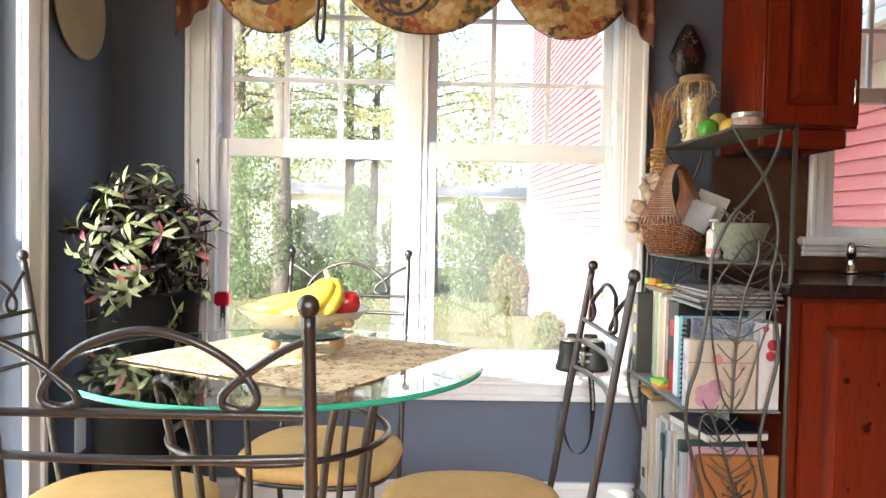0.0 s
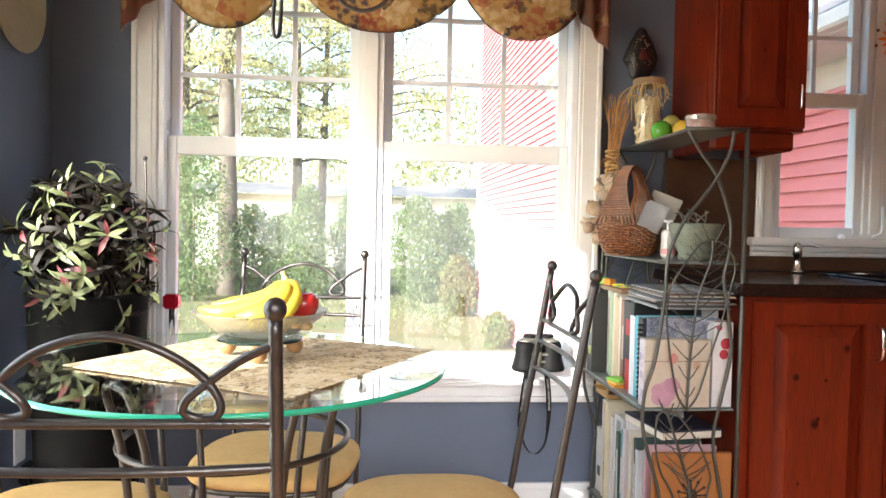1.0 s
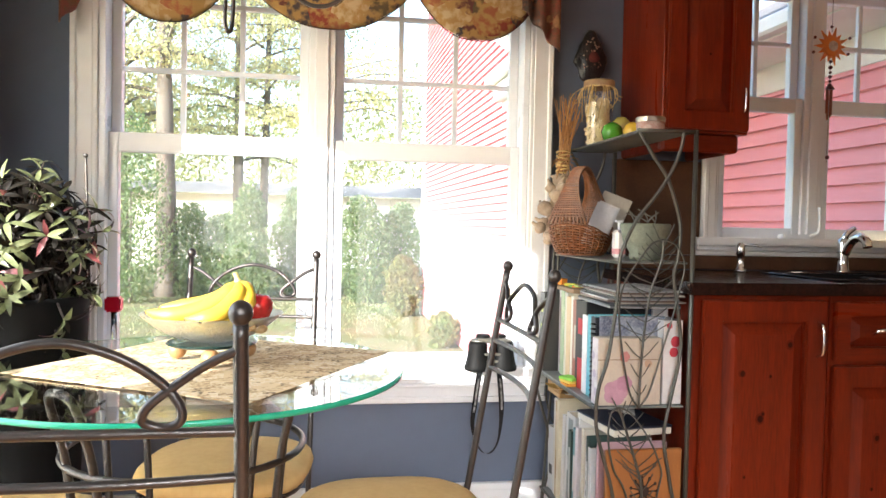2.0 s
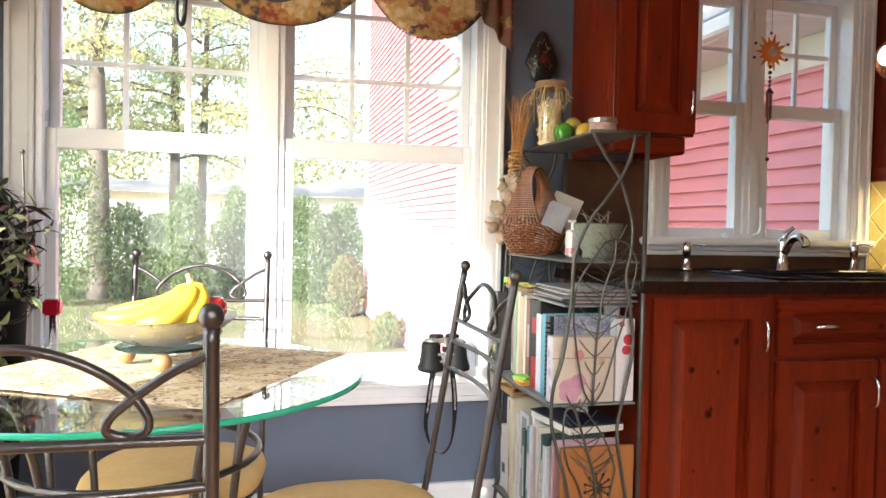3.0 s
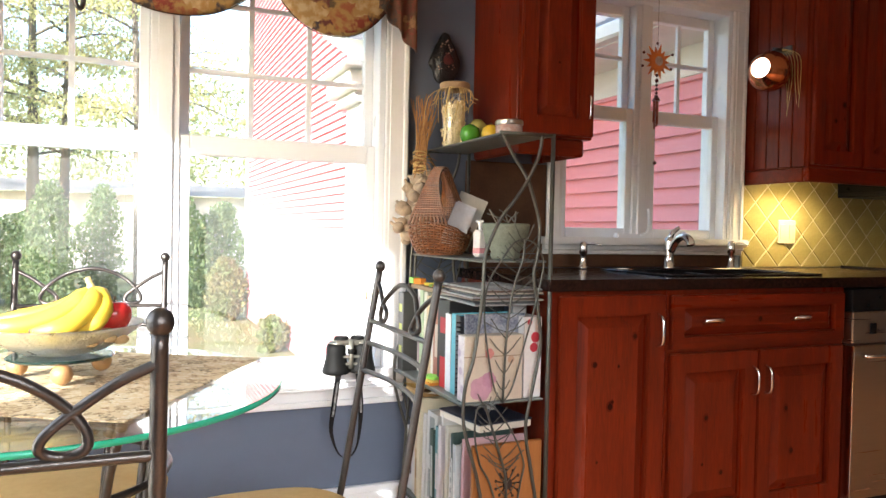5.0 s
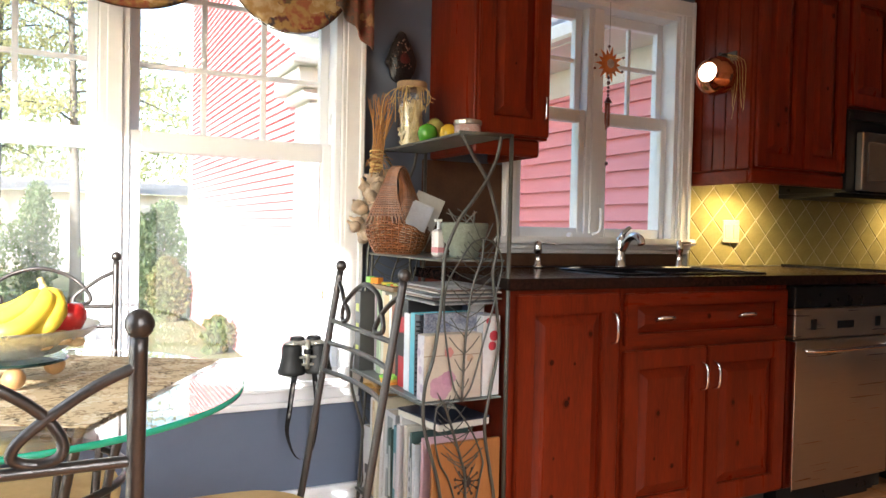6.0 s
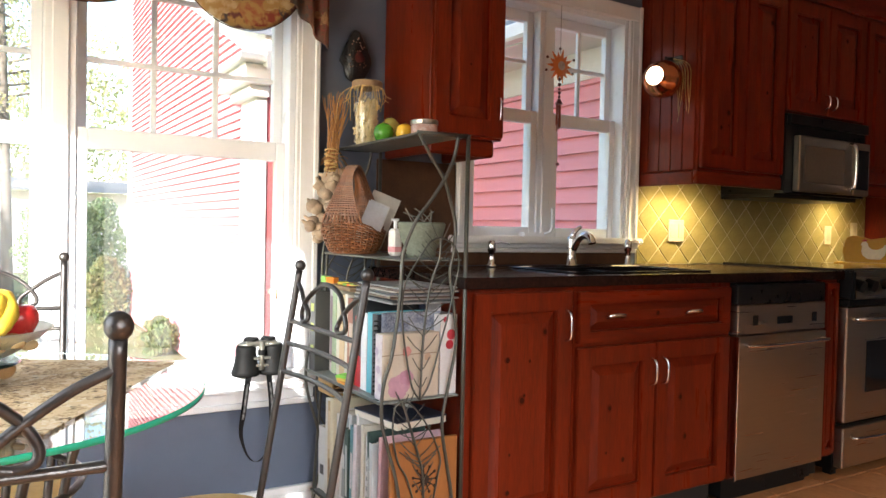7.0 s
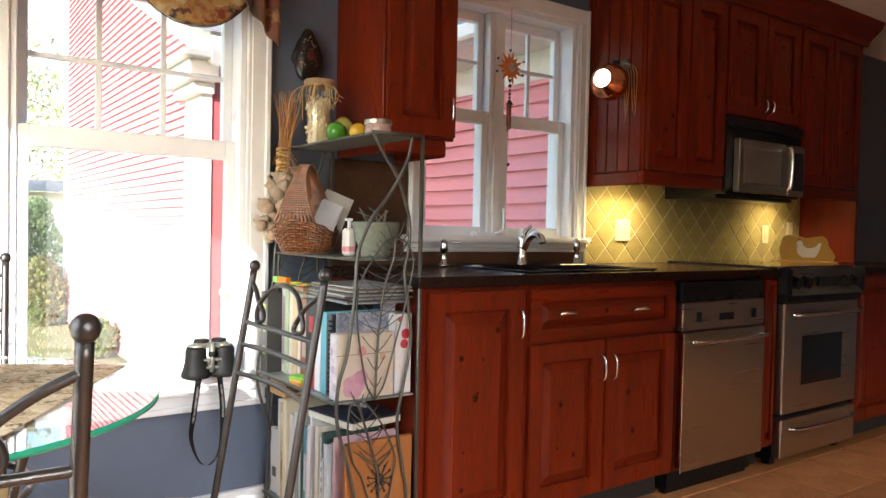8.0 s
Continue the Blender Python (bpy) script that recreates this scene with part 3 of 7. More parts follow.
tagged(new("far_woods", me), "distant belt of autumn woods", "woods", kind="stuff")

# ---- kitchen units ----
FRONT = 2.30


def handle_v(x, z0, z1, y, parent):
    part("handle", tube(smooth_path([(x, y, z0), (x, y - 0.025, z0 + 0.012), (x, y - 0.03, (z0 + z1) / 2), (x, y - 0.025, z1 - 0.012), (x, y, z1)]), 0.0045), CHROME, parent, "chrome bow handle", True)


def handle_cup(x, z, y, parent):
    part("handle", tube(smooth_path([(x - 0.034, y, z - 0.004), (x - 0.03, y - 0.02, z + 0.004), (x, y - 0.028, z + 0.006), (x + 0.03, y - 0.02, z + 0.004), (x + 0.034, y, z - 0.004)]), 0.007), CHROME, parent, "chrome cup pull", True)


def knots(panel, x0, x1, z0, z1, y, n, seed):
    rnd = random.Random(seed)
    for i in range(n):
        x, z, r = rnd.uniform(x0, x1), rnd.uniform(z0, z1), rnd.uniform(0.005, 0.015)
        bm = bmesh.new()
        bmesh.ops.create_circle(bm, cap_ends=True, segments=12, radius=1, matrix=Matrix.Translation((x, y, z)) @ Matrix.Rotation(radians(90), 4, 'X') @ Matrix.Diagonal((r, r * rnd.uniform(0.9, 1.5), 1, 1)))
        bmesh.ops.create_circle(bm, cap_ends=True, segments=12, radius=1, matrix=Matrix.Translation((x + r * 0.1, y - 0.0004, z)) @ Matrix.Rotation(radians(90), 4, 'X') @ Matrix.Diagonal((r * 0.62, r * 0.72, 1, 1)))
        bm.faces.ensure_lookup_table()
        bm.faces[0].material_index = 1
        part("knot", bm, KNOT, panel).data.materials.append(KNOTRING)


def frame_ring(us, vs, w, depth, normal):
    """A flat frame, one closed mesh: the outer rectangle less the middle cell."""
    bm = bmesh.new()
    put = (lambda u, v: (u, w, v)) if normal == 'y' else (lambda u, v: (u, v, w))
    g = [[bm.verts.new(put(u, v)) for v in vs] for u in us]
    fs = [bm.faces.new((g[i][j], g[i + 1][j], g[i + 1][j + 1], g[i][j + 1])) for i in range(3) for j in range(3) if (i, j) != (1, 1)]
    r = bmesh.ops.extrude_face_region(bm, geom=fs)
    bmesh.ops.translate(bm, verts=[q for q in r["geom"] if isinstance(q, bmesh.types.BMVert)], vec=(0, depth, 0) if normal == 'y' else (0, 0, depth))
    bmesh.ops.recalc_face_normals(bm, faces=bm.faces)
    es = [e for e in bm.edges if len(e.link_faces) == 2 and e.calc_face_angle() > 1.0]
    bmesh.ops.bevel(bm, geom=es, offset=0.0035, segments=2, affect='EDGES', clamp_overlap=True)
    return bm


def raised_panel(name, x0, x1, z0, z1, y, parent, seed=1, stile=0.06, nk=4, rails=None):
    """A framed door with a raised centre field, standing 20 mm proud of y."""
    s = stile
    top = rails or s
    d = part(name, frame_ring((x0, x0 + s, x1 - s, x1), (z0, z0 + top, z1 - top, z1), y - 0.02, 0.02, 'y'), WOODV if z1 - z0 > x1 - x0 else WOODH, parent)
    bm = bmesh.new()
    a, b, p, q = x0 + s, x1 - s, z0 + top, z1 - top
    g = min(0.038, (q - p) * 0.32)
    lo = [bm.verts.new(v) for v in ((a, y - 0.001, p), (b, y - 0.001, p), (b, y - 0.001, q), (a, y - 0.001, q))]
    m1 = [bm.verts.new(v) for v in ((a + 0.005, y - 0.001, p + 0.006), (b - 0.005, y - 0.001, p + 0.006), (b - 0.005, y - 0.001, q - 0.006), (a + 0.005, y - 0.001, q - 0.006))]
    hi = [bm.verts.new(v) for v in ((a + g, y - 0.016, p + g), (b - g, y - 0.016, p + g), (b - g, y - 0.016, q - g), (a + g, y - 0.016, q - g))]
    for u, w in ((lo, m1), (m1, hi)):
        for i in range(4):
            bm.faces.new((u[i], u[(i + 1) % 4], w[(i + 1) % 4], w[i]))
    bm.faces.new(hi)
    field = part("field", bm, WOODV if q - p > b - a else WOODH, d)
    if nk:
        knots(d, a + g + 0.01, b - g - 0.01, p + g + 0.01, q - g - 0.01, y - 0.0172, nk, seed)
    return d


def base_unit(name, x0, x1, label, left_end=False):
    u = thing(name, ((x0 + x1) / 2, 2.6, 0), label, "cabinet", group="base cabinets")
    part("body", box(x0, x1, FRONT, WY, 0.10, 0.875, bevel=0.002), WOODV, u)
    part("plinth", box(x0 + 0.002, x1 - 0.002, FRONT + 0.07, WY, 0, 0.10), DARKGAP if not left_end else WOODH, u)
    return u


u = base_unit("base_cabinet", 0.985, 1.417, "reddish stained pine base cabinet with one tall door", True)
d = raised_panel("door", 1.012, 1.396, 0.115, 0.862, FRONT, u, 11, 0.062, 7)
handle_v(1.368, 0.70, 0.80, FRONT - 0.02, d)
u = base_unit("sink_cabinet", 1.419, 2.215, "reddish stained pine sink cabinet with a drawer front and two doors")
d = raised_panel("drawer_front", 1.428, 2.20, 0.685, 0.858, FRONT, u, 12, 0.05, 1, 0.04)
handle_cup(1.585, 0.772, FRONT - 0.02, d)
handle_cup(1.975, 0.772, FRONT - 0.02, d)
d = raised_panel("door", 1.428, 1.794, 0.115, 0.670, FRONT, u, 13, 0.062, 3)
handle_v(1.768, 0.52, 0.615, FRONT - 0.02, d)
d = raised_panel("door", 1.800, 2.20, 0.115, 0.670, FRONT, u, 14, 0.062, 2)
handle_v(1.826, 0.52, 0.615, FRONT - 0.02, d)
u = base_unit("filler_cabinet", 2.815, 2.936, "narrow reddish pine filler cabinet beside the dishwasher")
raised_panel("door", 2.83, 2.925, 0.115, 0.862, FRONT, u, 15, 0.025, 0)
u = base_unit("base_cabinet", 3.64, 4.15, "reddish stained pine base cabinet beyond the stove")
d = raised_panel("door", 3.655, 4.14, 0.115, 0.862, FRONT, u, 16, 0.062, 3)
u = base_unit("base_cabinet", 4.152, 4.75, "reddish stained pine base cabinet at the end of the run")
d = raised_panel("door", 4.165, 4.44, 0.115, 0.862, FRONT, u, 17, 0.055, 2)
d = raised_panel("door", 4.45, 4.735, 0.115, 0.862, FRONT, u, 18, 0.055, 2)

# worktop with sink cut-out
SX0, SX1, SY0, SY1 = 1.50, 2.16, 2.38, 2.735
top = solo("worktop", frame_ring((0.965, SX0, SX1, 2.938), (2.265, SY0, SY1, WY), 0.877, 0.035, "z"), STONE, "polished dark brown granite worktop with a sink", "worktop")
solo("worktop", box(3.638, 4.76, 2.265, WY, 0.877, 0.912, bevel=0.006), STONE, "polished dark brown granite worktop beyond the stove", "worktop")
solo("worktop_upstand", box(0.99, 2.30, WY - 0.018, WY, 0.914, 0.965, bevel=0.003), mat("brown_stone_tile", (0.10, 0.05, 0.028), 0.45, second=(0.05, 0.025, 0.014), scale=14, spec=0.2), "brown stone strip behind the sink", "backsplash", kind="structure")
solo("side_backsplash", box(0.99, 1.336, WY - 0.012, WY - 0.001, 0.967, 1.312, bevel=0.002), mat("brown_stone_tile", (0.22, 0.11, 0.055)), "brown stone tiles under the wall cabinet", "backsplash", kind="structure")
sink = thing("sink", (1.86, 2.6, 0.75), "black undermount double kitchen sink", "sink")
part("basin", boxes((SX0, SX0 + 0.012, SY0, SY1, 0.72, 0.914), (SX1 - 0.012, SX1, SY0, SY1, 0.72, 0.914), (SX0 + 0.012, SX1 - 0.012, SY0, SY0 + 0.012, 0.72, 0.914), (SX0 + 0.012, SX1 - 0.012, SY1 - 0.012, SY1, 0.72, 0.914), (SX0, SX1, SY0, SY1, 0.70, 0.72)), BLACK, sink)
part("rim", boxes((SX0 - 0.02, SX1 + 0.02, SY0 - 0.02, SY0, 0.9125, 0.919), (SX0 - 0.02, SX1 + 0.02, SY1, SY1 + 0.02, 0.9125, 0.919), (SX0 - 0.02, SX0, SY0, SY1, 0.9125, 0.919), (SX1, SX1 + 0.02, SY0, SY1, 0.9125, 0.919), bevel=0.003), BLACKGLASS, sink)
part("divider", box(1.85, 1.87, SY0 + 0.012, SY1 - 0.012, 0.72, 0.905, bevel=0.004), BLACK, sink)

# dishwasher
dwm = thing("dishwasher", (2.515, 2.6, 0), "stainless steel dishwasher with a black top band", "dishwasher")
part("body", box(2.222, 2.808, 2.32, WY - 0.02, 0.02, 0.872), BLACK, dwm)
part("kick_plate", box(2.23, 2.80, 2.335, 2.345, 0.0, 0.10), BLACK, dwm)
part("door", box(2.226, 2.804, 2.262, 2.32, 0.105, 0.665, bevel=0.004), STEEL, dwm)
# Thin chrome strip added in place of the highlight down the left edge.
part("edge_trim", box(2.2225, 2.2265, 2.258, 2.32, 0.105, 0.665, bevel=0.001), CHROME, dwm, "chrome strip standing in for the edge highlight")
cp = part("control_panel", box(2.226, 2.804, 2.268, 2.32, 0.67, 0.785, bevel=0.004), STEEL, dwm)
part("top_band", box(2.226, 2.804, 2.272, 2.32, 0.788, 0.868, bevel=0.003), BLACK, dwm)
part("handle", tube(smooth_path([(2.27, 2.262, 0.632), (2.275, 2.225, 0.632), (2.515, 2.215, 0.632), (2.755, 2.225, 0.632), (2.76, 2.262, 0.632)]), 0.008), CHROME, dwm, "bright bar handle", True)
for x in (2.33, 2.72):
    part("button", box(x - 0.016, x + 0.016, 2.2635, 2.268, 0.705, 0.745, bevel=0.002), BLACK, cp)
part("badge", box(2.47, 2.57, 2.2645, 2.268, 0.705, 0.735, bevel=0.002), BLACK, cp)

# stove
st = thing("stove", (3.31, 2.6, 0), "stainless steel slide-in stove with a glass oven door", "stove")
S0, S1, SF = 2.942, 3.632, 2.255
part("body", box(S0, S1, 2.30, WY - 0.03, 0.03, 0.895), BLACK, st)
part("cooktop", box(S0 - 0.004, S1 + 0.004, 2.29, WY - 0.03, 0.896, 0.922, bevel=0.004), BLACKGLASS, st, "black glass cooktop")
bm = bmesh.new()
vs = [bm.verts.new(p) for p in ((S0, 2.285, 0.915), (S1, 2.285, 0.915), (S1, SF - 0.02, 0.79), (S0, SF - 0.02, 0.79), (S0, 2.30, 0.915), (S1, 2.30, 0.915), (S1, 2.30, 0.79), (S0, 2.30, 0.79))]
for q in ((0, 1, 2, 3), (0, 4, 5, 1), (3, 2, 6, 7), (0, 3, 7, 4), (1, 5, 6, 2)):
    bm.faces.new([vs[i] for i in q])
bmesh.ops.recalc_face_normals(bm, faces=bm.faces)
ctl = part("control_panel", bm, STEEL, st)
part("band", box(S0 - 0.003, S1 + 0.003, 2.245, 2.30, 0.76, 0.79, bevel=0.004), BLACK, st)
for x in (3.01, 3.10, 3.47, 3.56):
    part("knob", tube([(x, 2.262, 0.855), (x, 2.222, 0.845)], 0.026, seg=14), BLACK, ctl, smooth=False)
part("display", box(3.21, 3.36, 2.232, 2.262, 0.83, 0.875, bevel=0.002), BLACKGLASS, ctl)
od = part("oven_door", box(S0 + 0.004, S1 - 0.004, SF, 2.30, 0.245, 0.757, bevel=0.006), STEEL, st)
part("oven_window", box(S0 + 0.16, S1 - 0.16, SF - 0.004, SF, 0.37, 0.60, bevel=0.004), BLACKGLASS, od)
part("handle", tube(smooth_path([(S0 + 0.05, SF, 0.705), (S0 + 0.06, SF - 0.045, 0.705), (3.287, SF - 0.055, 0.705), (S1 - 0.06, SF - 0.045, 0.705), (S1 - 0.05, SF, 0.705)]), 0.010), CHROME, od, "bright bar handle", True)
dr = part("drawer", box(S0 + 0.004, S1 - 0.004, SF, 2.30, 0.045, 0.225, bevel=0.006), STEEL, st)
part("handle", tube(smooth_path([(S0 + 0.06, SF, 0.185), (S0 + 0.07, SF - 0.03, 0.18), (3.287, SF - 0.04, 0.175), (S1 - 0.07, SF - 0.03, 0.18), (S1 - 0.06, SF, 0.185)]), 0.008), CHROME, dr, "bright bar handle", True)
for a, b in ((S0 - 0.008, S0 + 0.02), (S1 - 0.02, S1 + 0.008)):
    part("end_cap", box(a, b, 2.226, 2.30, 0.786, 0.918, bevel=0.008, seg=2), BLACK, st, "black end cap")
for x in (S0 + 0.05, S1 - 0.05):
    part("foot", box(x - 0.02, x + 0.02, 2.32, 2.36, 0, 0.03), BLACK, st)

# wall cabinets
UF = 2.59


def wall_unit(name, x0, x1, z0, z1, label, rail=True):
    u = thing(name, ((x0 + x1) / 2, 2.78, z0), label, "cabinet", group="wall cabinets")
    part("body", box(x0, x1, UF, WY, z0, z1, bevel=0.002), WOODV, u)
    return u


u = wall_unit("wall_cabinet", 1.018, 1.315, 1.372, 2.22, "reddish stained pine wall cabinet beside the window")
d = raised_panel("door", 1.026, 1.309, 1.38, 2.17, UF, u, 21, 0.06, 3)
part("handle", tube(smooth_path([(1.284, UF - 0.02, 1.44), (1.284, UF - 0.036, 1.448), (1.284, UF - 0.038, 1.48), (1.284, UF - 0.036, 1.512), (1.284, UF - 0.02, 1.52)]), 0.0035), CHROME, d, "small bow handle", True)
part("light_rail", boxes((1.022, 1.29, UF + 0.005, UF + 0.025, 1.312, 1.372), (1.27, 1.29, UF + 0.025, WY, 1.312, 1.372), (1.022, 1.04, UF + 0.025, WY, 1.312, 1.372), bevel=0.008), WOODH, u)
u = wall_unit("wall_cabinet", 2.352, 2.928, 1.335, 2.22, "reddish stained pine wall cabinet with a grooved side panel")
raised_panel("door", 2.36, 2.64, 1.345, 2.17, UF, u, 22, 0.06, 3)
raised_panel("door", 2.646, 2.924, 1.345, 2.17, UF, u, 23, 0.06, 2)
for i in range(5):
    y0 = 2.60 + i * 0.066
    part("grooved_board", box(2.343, 2.352, y0 + 0.0015, y0 + 0.0645, 1.337, 2.2, bevel=0.003), WOODV, u)
part("light_rail", boxes((2.338, 2.928, UF - 0.012, UF + 0.012, 1.275, 1.335), (2.338, 2.358, UF + 0.012, WY, 1.275, 1.335), bevel=0.006), WOODH, u)
u = wall_unit("wall_cabinet", 2.93, 3.60, 1.64, 2.22, "reddish stained pine wall cabinet over the microwave")
raised_panel("door", 2.94, 3.262, 1.65, 2.17, UF, u, 24, 0.06, 2)
raised_panel("door", 3.268, 3.59, 1.65, 2.17, UF, u, 25, 0.06, 2)
for x in (3.235, 3.295):
    handle_v(x, 1.68, 1.75, UF - 0.02, u)
u = wall_unit("wall_cabinet", 3.602, 4.266, 1.335, 2.22, "reddish pine wall cabinet beside the microwave")
raised_panel("door", 3.608, 3.93, 1.345, 2.17, UF, u, 26, 0.055, 2)
raised_panel("door", 3.936, 4.26, 1.345, 2.17, UF, u, 29, 0.055, 2)
part("light_rail", box(3.604, 4.266, UF - 0.012, UF + 0.012, 1.275, 1.335, bevel=0.006), WOODH, u)
bm = bmesh.new()
prof = [(0.0, 2.19), (-0.02, 2.19), (-0.025, 2.215), (-0.06, 2.25), (-0.09, 2.275), (-0.105, 2.315), (0.0, 2.315)]
a = [bm.verts.new((2.30, UF + p, z)) for p, z in prof]
b = [bm.verts.new((4.33, UF + p, z)) for p, z in prof]
for i in range(len(prof)):
    bm.faces.new((a[i], a[(i + 1) % len(prof)], b[(i + 1) % len(prof)], b[i]))
bm.faces.new(a[::-1]), bm.faces.new(b)
bmesh.ops.recalc_face_normals(bm, faces=bm.faces)
solo("cornice", bm, WOODH, "reddish pine crown moulding along the wall cabinets", "moulding")
bm = boxes((1.0, 1.33, UF - 0.06, WY, 2.22, 2.315), (2.335, 4.29, UF + 0.001, WY, 2.221, 2.316))
solo("cornice_frieze", bm, WOODH, "reddish pine boards closing the cabinets to the ceiling", "moulding")

# microwave
mw = thing("microwave", (3.26, 2.7, 1.26), "stainless over-range microwave with a black surround", "microwave")
part("body", box(2.932, 3.598, 2.57, WY - 0.01, 1.262, 1.636), BLACK, mw)
part("door", box(2.995, 3.43, 2.535, 2.57, 1.272, 1.535, bevel=0.005), STEEL, mw)
part("door_window", box(3.03, 3.36, 2.53, 2.535, 1.315, 1.49, bevel=0.003), mat("microwave_mesh", (0.15, 0.125, 0.105), 0.35, second=(0.10, 0.085, 0.07), scale=60), mw)
part("handle", tube(smooth_path([(3.405, 2.535, 1.30), (3.405, 2.505, 1.315), (3.405, 2.498, 1.42), (3.405, 2.505, 1.505), (3.405, 2.535, 1.52)]), 0.009), CHROME, mw, "", True)
part("control_panel", box(3.44, 3.59, 2.535, 2.57, 1.272, 1.535, bevel=0.005), STEEL, mw)
part("keypad", box(3.46, 3.575, 2.531, 2.535, 1.30, 1.50, bevel=0.003), BLACKGLASS, mw)
vent = part("vent_grille", box(2.94, 3.59, 2.545, 2.57, 1.585, 1.632, bevel=0.003), BLACK, mw)
part("underside", box(2.905, 3.59, 2.60, 2.9, 1.240, 1.2615, bevel=0.003), BLACK, mw)

# under-cabinet lamps
for x, w in ((2.55, 0.30), (3.86, 0.16)):
    lo = thing("under_cabinet_lamp", (x, 2.78, 1.32), "small white under-cabinet lamp giving warm light", "lamp")
    part("housing", box(x - w / 2, x + w / 2, 2.70, 2.80, 1.318, 1.334, bevel=0.003), WHITE, lo)
    part("diffuser", box(x - w / 2 + 0.01, x + w / 2 - 0.01, 2.705, 2.795, 1.312, 1.318), glow("warm_lamp", (1.0, 0.75, 0.35), 4.0), lo)
    la = new("warm_light", bpy.data.lights.new("warm_light", 'AREA'))
    la.data.shape, la.data.size, la.data.size_y, la.data.energy, la.data.color = 'RECTANGLE', w, 0.08, 1.08 * w / 0.3, (1.0, 0.77, 0.40)
    la.data.spread = radians(135)
    la.location = (x, 2.77, 1.309)
    la["label"] = "warm light under the cabinet"

# ---- dining furniture ----
def chair(m):
    c = thing("dining_chair", (0, 0, 0), "wrought iron dining chair with scrolled back and mustard suede seat", "chair", group="chairs round the table")
    HW = 0.19

    def back(z):
        # how far forward of the knobs the back posts stand at a height
        return (0.957 - z) * 0.165 if z > 0.28 else 0.1117 - (0.28 - z) * 0.22
    for s in (-1, 1):
        part("post", tube(smooth_path([(s * HW, back(z), z) for z in (0.945, 0.8, 0.6, 0.42, 0.28, 0.14, 0.0)]), 0.0085, seg=10), IRON, c, smooth=True)
        part("knob", ball((s * HW, 0, 0.957), 0.0135, seg=14, squash=(1, 1, 1.05)), IRON, c, smooth=True)
        fl = [(s * 0.175, 0.47, 0.378), (s * 0.18, 0.485, 0.2), (s * 0.19, 0.50, 0.0)]
        part("front_leg", tube(smooth_path(fl), 0.0085, seg=10), IRON, c, smooth=True)
    for z, bow in ((0.822, 0.0), (0.768, 0.016), (0.70, 0.022)):
        part("crossbar", tube(smooth_path([(-HW, back(z), z), (-HW * 0.5, back(z) - bow * 0.75, z), (0, back(z) - bow, z), (HW * 0.5, back(z) - bow * 0.75, z), (HW, back(z), z)]), 0.0058), IRON, c, smooth=True)
    half = [(HW, 0.917), (0.155, 0.900), (0.122, 0.877), (0.092, 0.853), (0.086, 0.836), (0.104, 0.828), (0.124, 0.834), (0.126, 0.851), (0.108, 0.877), (0.075, 0.903), (0.035, 0.919), (0, 0.924)]
    pts = [(x, back(z) + 0.002 * (i % 3 - 1), z) for i, (x, z) in enumerate(half)]
    pts += [(-x, y, z) for x, y, z in pts[-2::-1]]
    part("scroll", tube(smooth_path(pts, 5), 0.0055), IRON, c, smooth=True)
    # seat frame and cushion
    def sq(r, z, n=36):
        out = []
        for k in range(n):
            a = 2 * math.pi * k / n
            e = (abs(math.cos(a)) ** 3.2 + abs(math.sin(a)) ** 3.2) ** (-1 / 3.2)
            out.append((r * e * math.cos(a), 0.305 + r * 0.97 * e * math.sin(a), z))
        return out
    part("seat_frame", tube(sq(0.205, 0.373), 0.008, closed=True), IRON, c, smooth=True)
    bm = bmesh.new()
    rings = []
    for r, z in ((0.17, 0.380), (0.214, 0.382), (0.222, 0.396), (0.216, 0.414), (0.19, 0.427), (0.13, 0.434), (0.06, 0.437)):
        rings.append([bm.verts.new(p) for p in sq(r, z)])
    for a, b in zip(rings, rings[1:]):
        for k in range(36):
            bm.faces.new((a[k], a[(k + 1) % 36], b[(k + 1) % 36], b[k]))
    bm.faces.new(rings[0][::-1]), bm.faces.new(rings[-1])
    part("seat_cushion", bm, SUEDE, c, "mustard suede cushion", True)
    for z in (0.16,):
        part("stretcher", tube([(-0.183, 0.488, z), (0.183, 0.488, z)], 0.006), IRON, c)
    c.matrix_basis = m
    return c


first = chair(pose(-0.33, 1.167, 0))
copy_thing(first, pose(0.415, 1.985, 0, 0, 0, 90))
copy_thing(first, pose(-0.255, 2.69, 0, 0, 0, 173))
copy_thing(first, pose(-1.0, 1.955, 0, 0, 0, -90))

TX, TY, TZ, TR = -0.33, 1.985, 0.745, 0.458
tb = thing("dining_table", (TX, TY, 0), "round glass dining table on a wrought iron base", "table")
part("glass_top", lathe([(0, -0.010), (TR - 0.002, -0.010), (TR - 0.002, -0.0002), (0, -0.0002)], (TX, TY, TZ), seg=96), TABLEGLASS, tb, "clear green-tinted glass top")
part("glass_edge", lathe([(TR - 0.0018, -0.010), (TR - 0.0002, -0.0105), (TR + 0.0012, -0.005), (TR - 0.0002, 0.0), (TR - 0.0018, -0.0004)], (TX, TY, TZ), seg=96), EDGEGLASS, tb, "bright green polished glass edge", True)
part("ring", ring((TX, TY, 0.578), 0.243, 0.0075), IRON, tb, smooth=True)
part("ring", ring((TX, TY, 0.16), 0.17, 0.0075), IRON, tb, smooth=True)
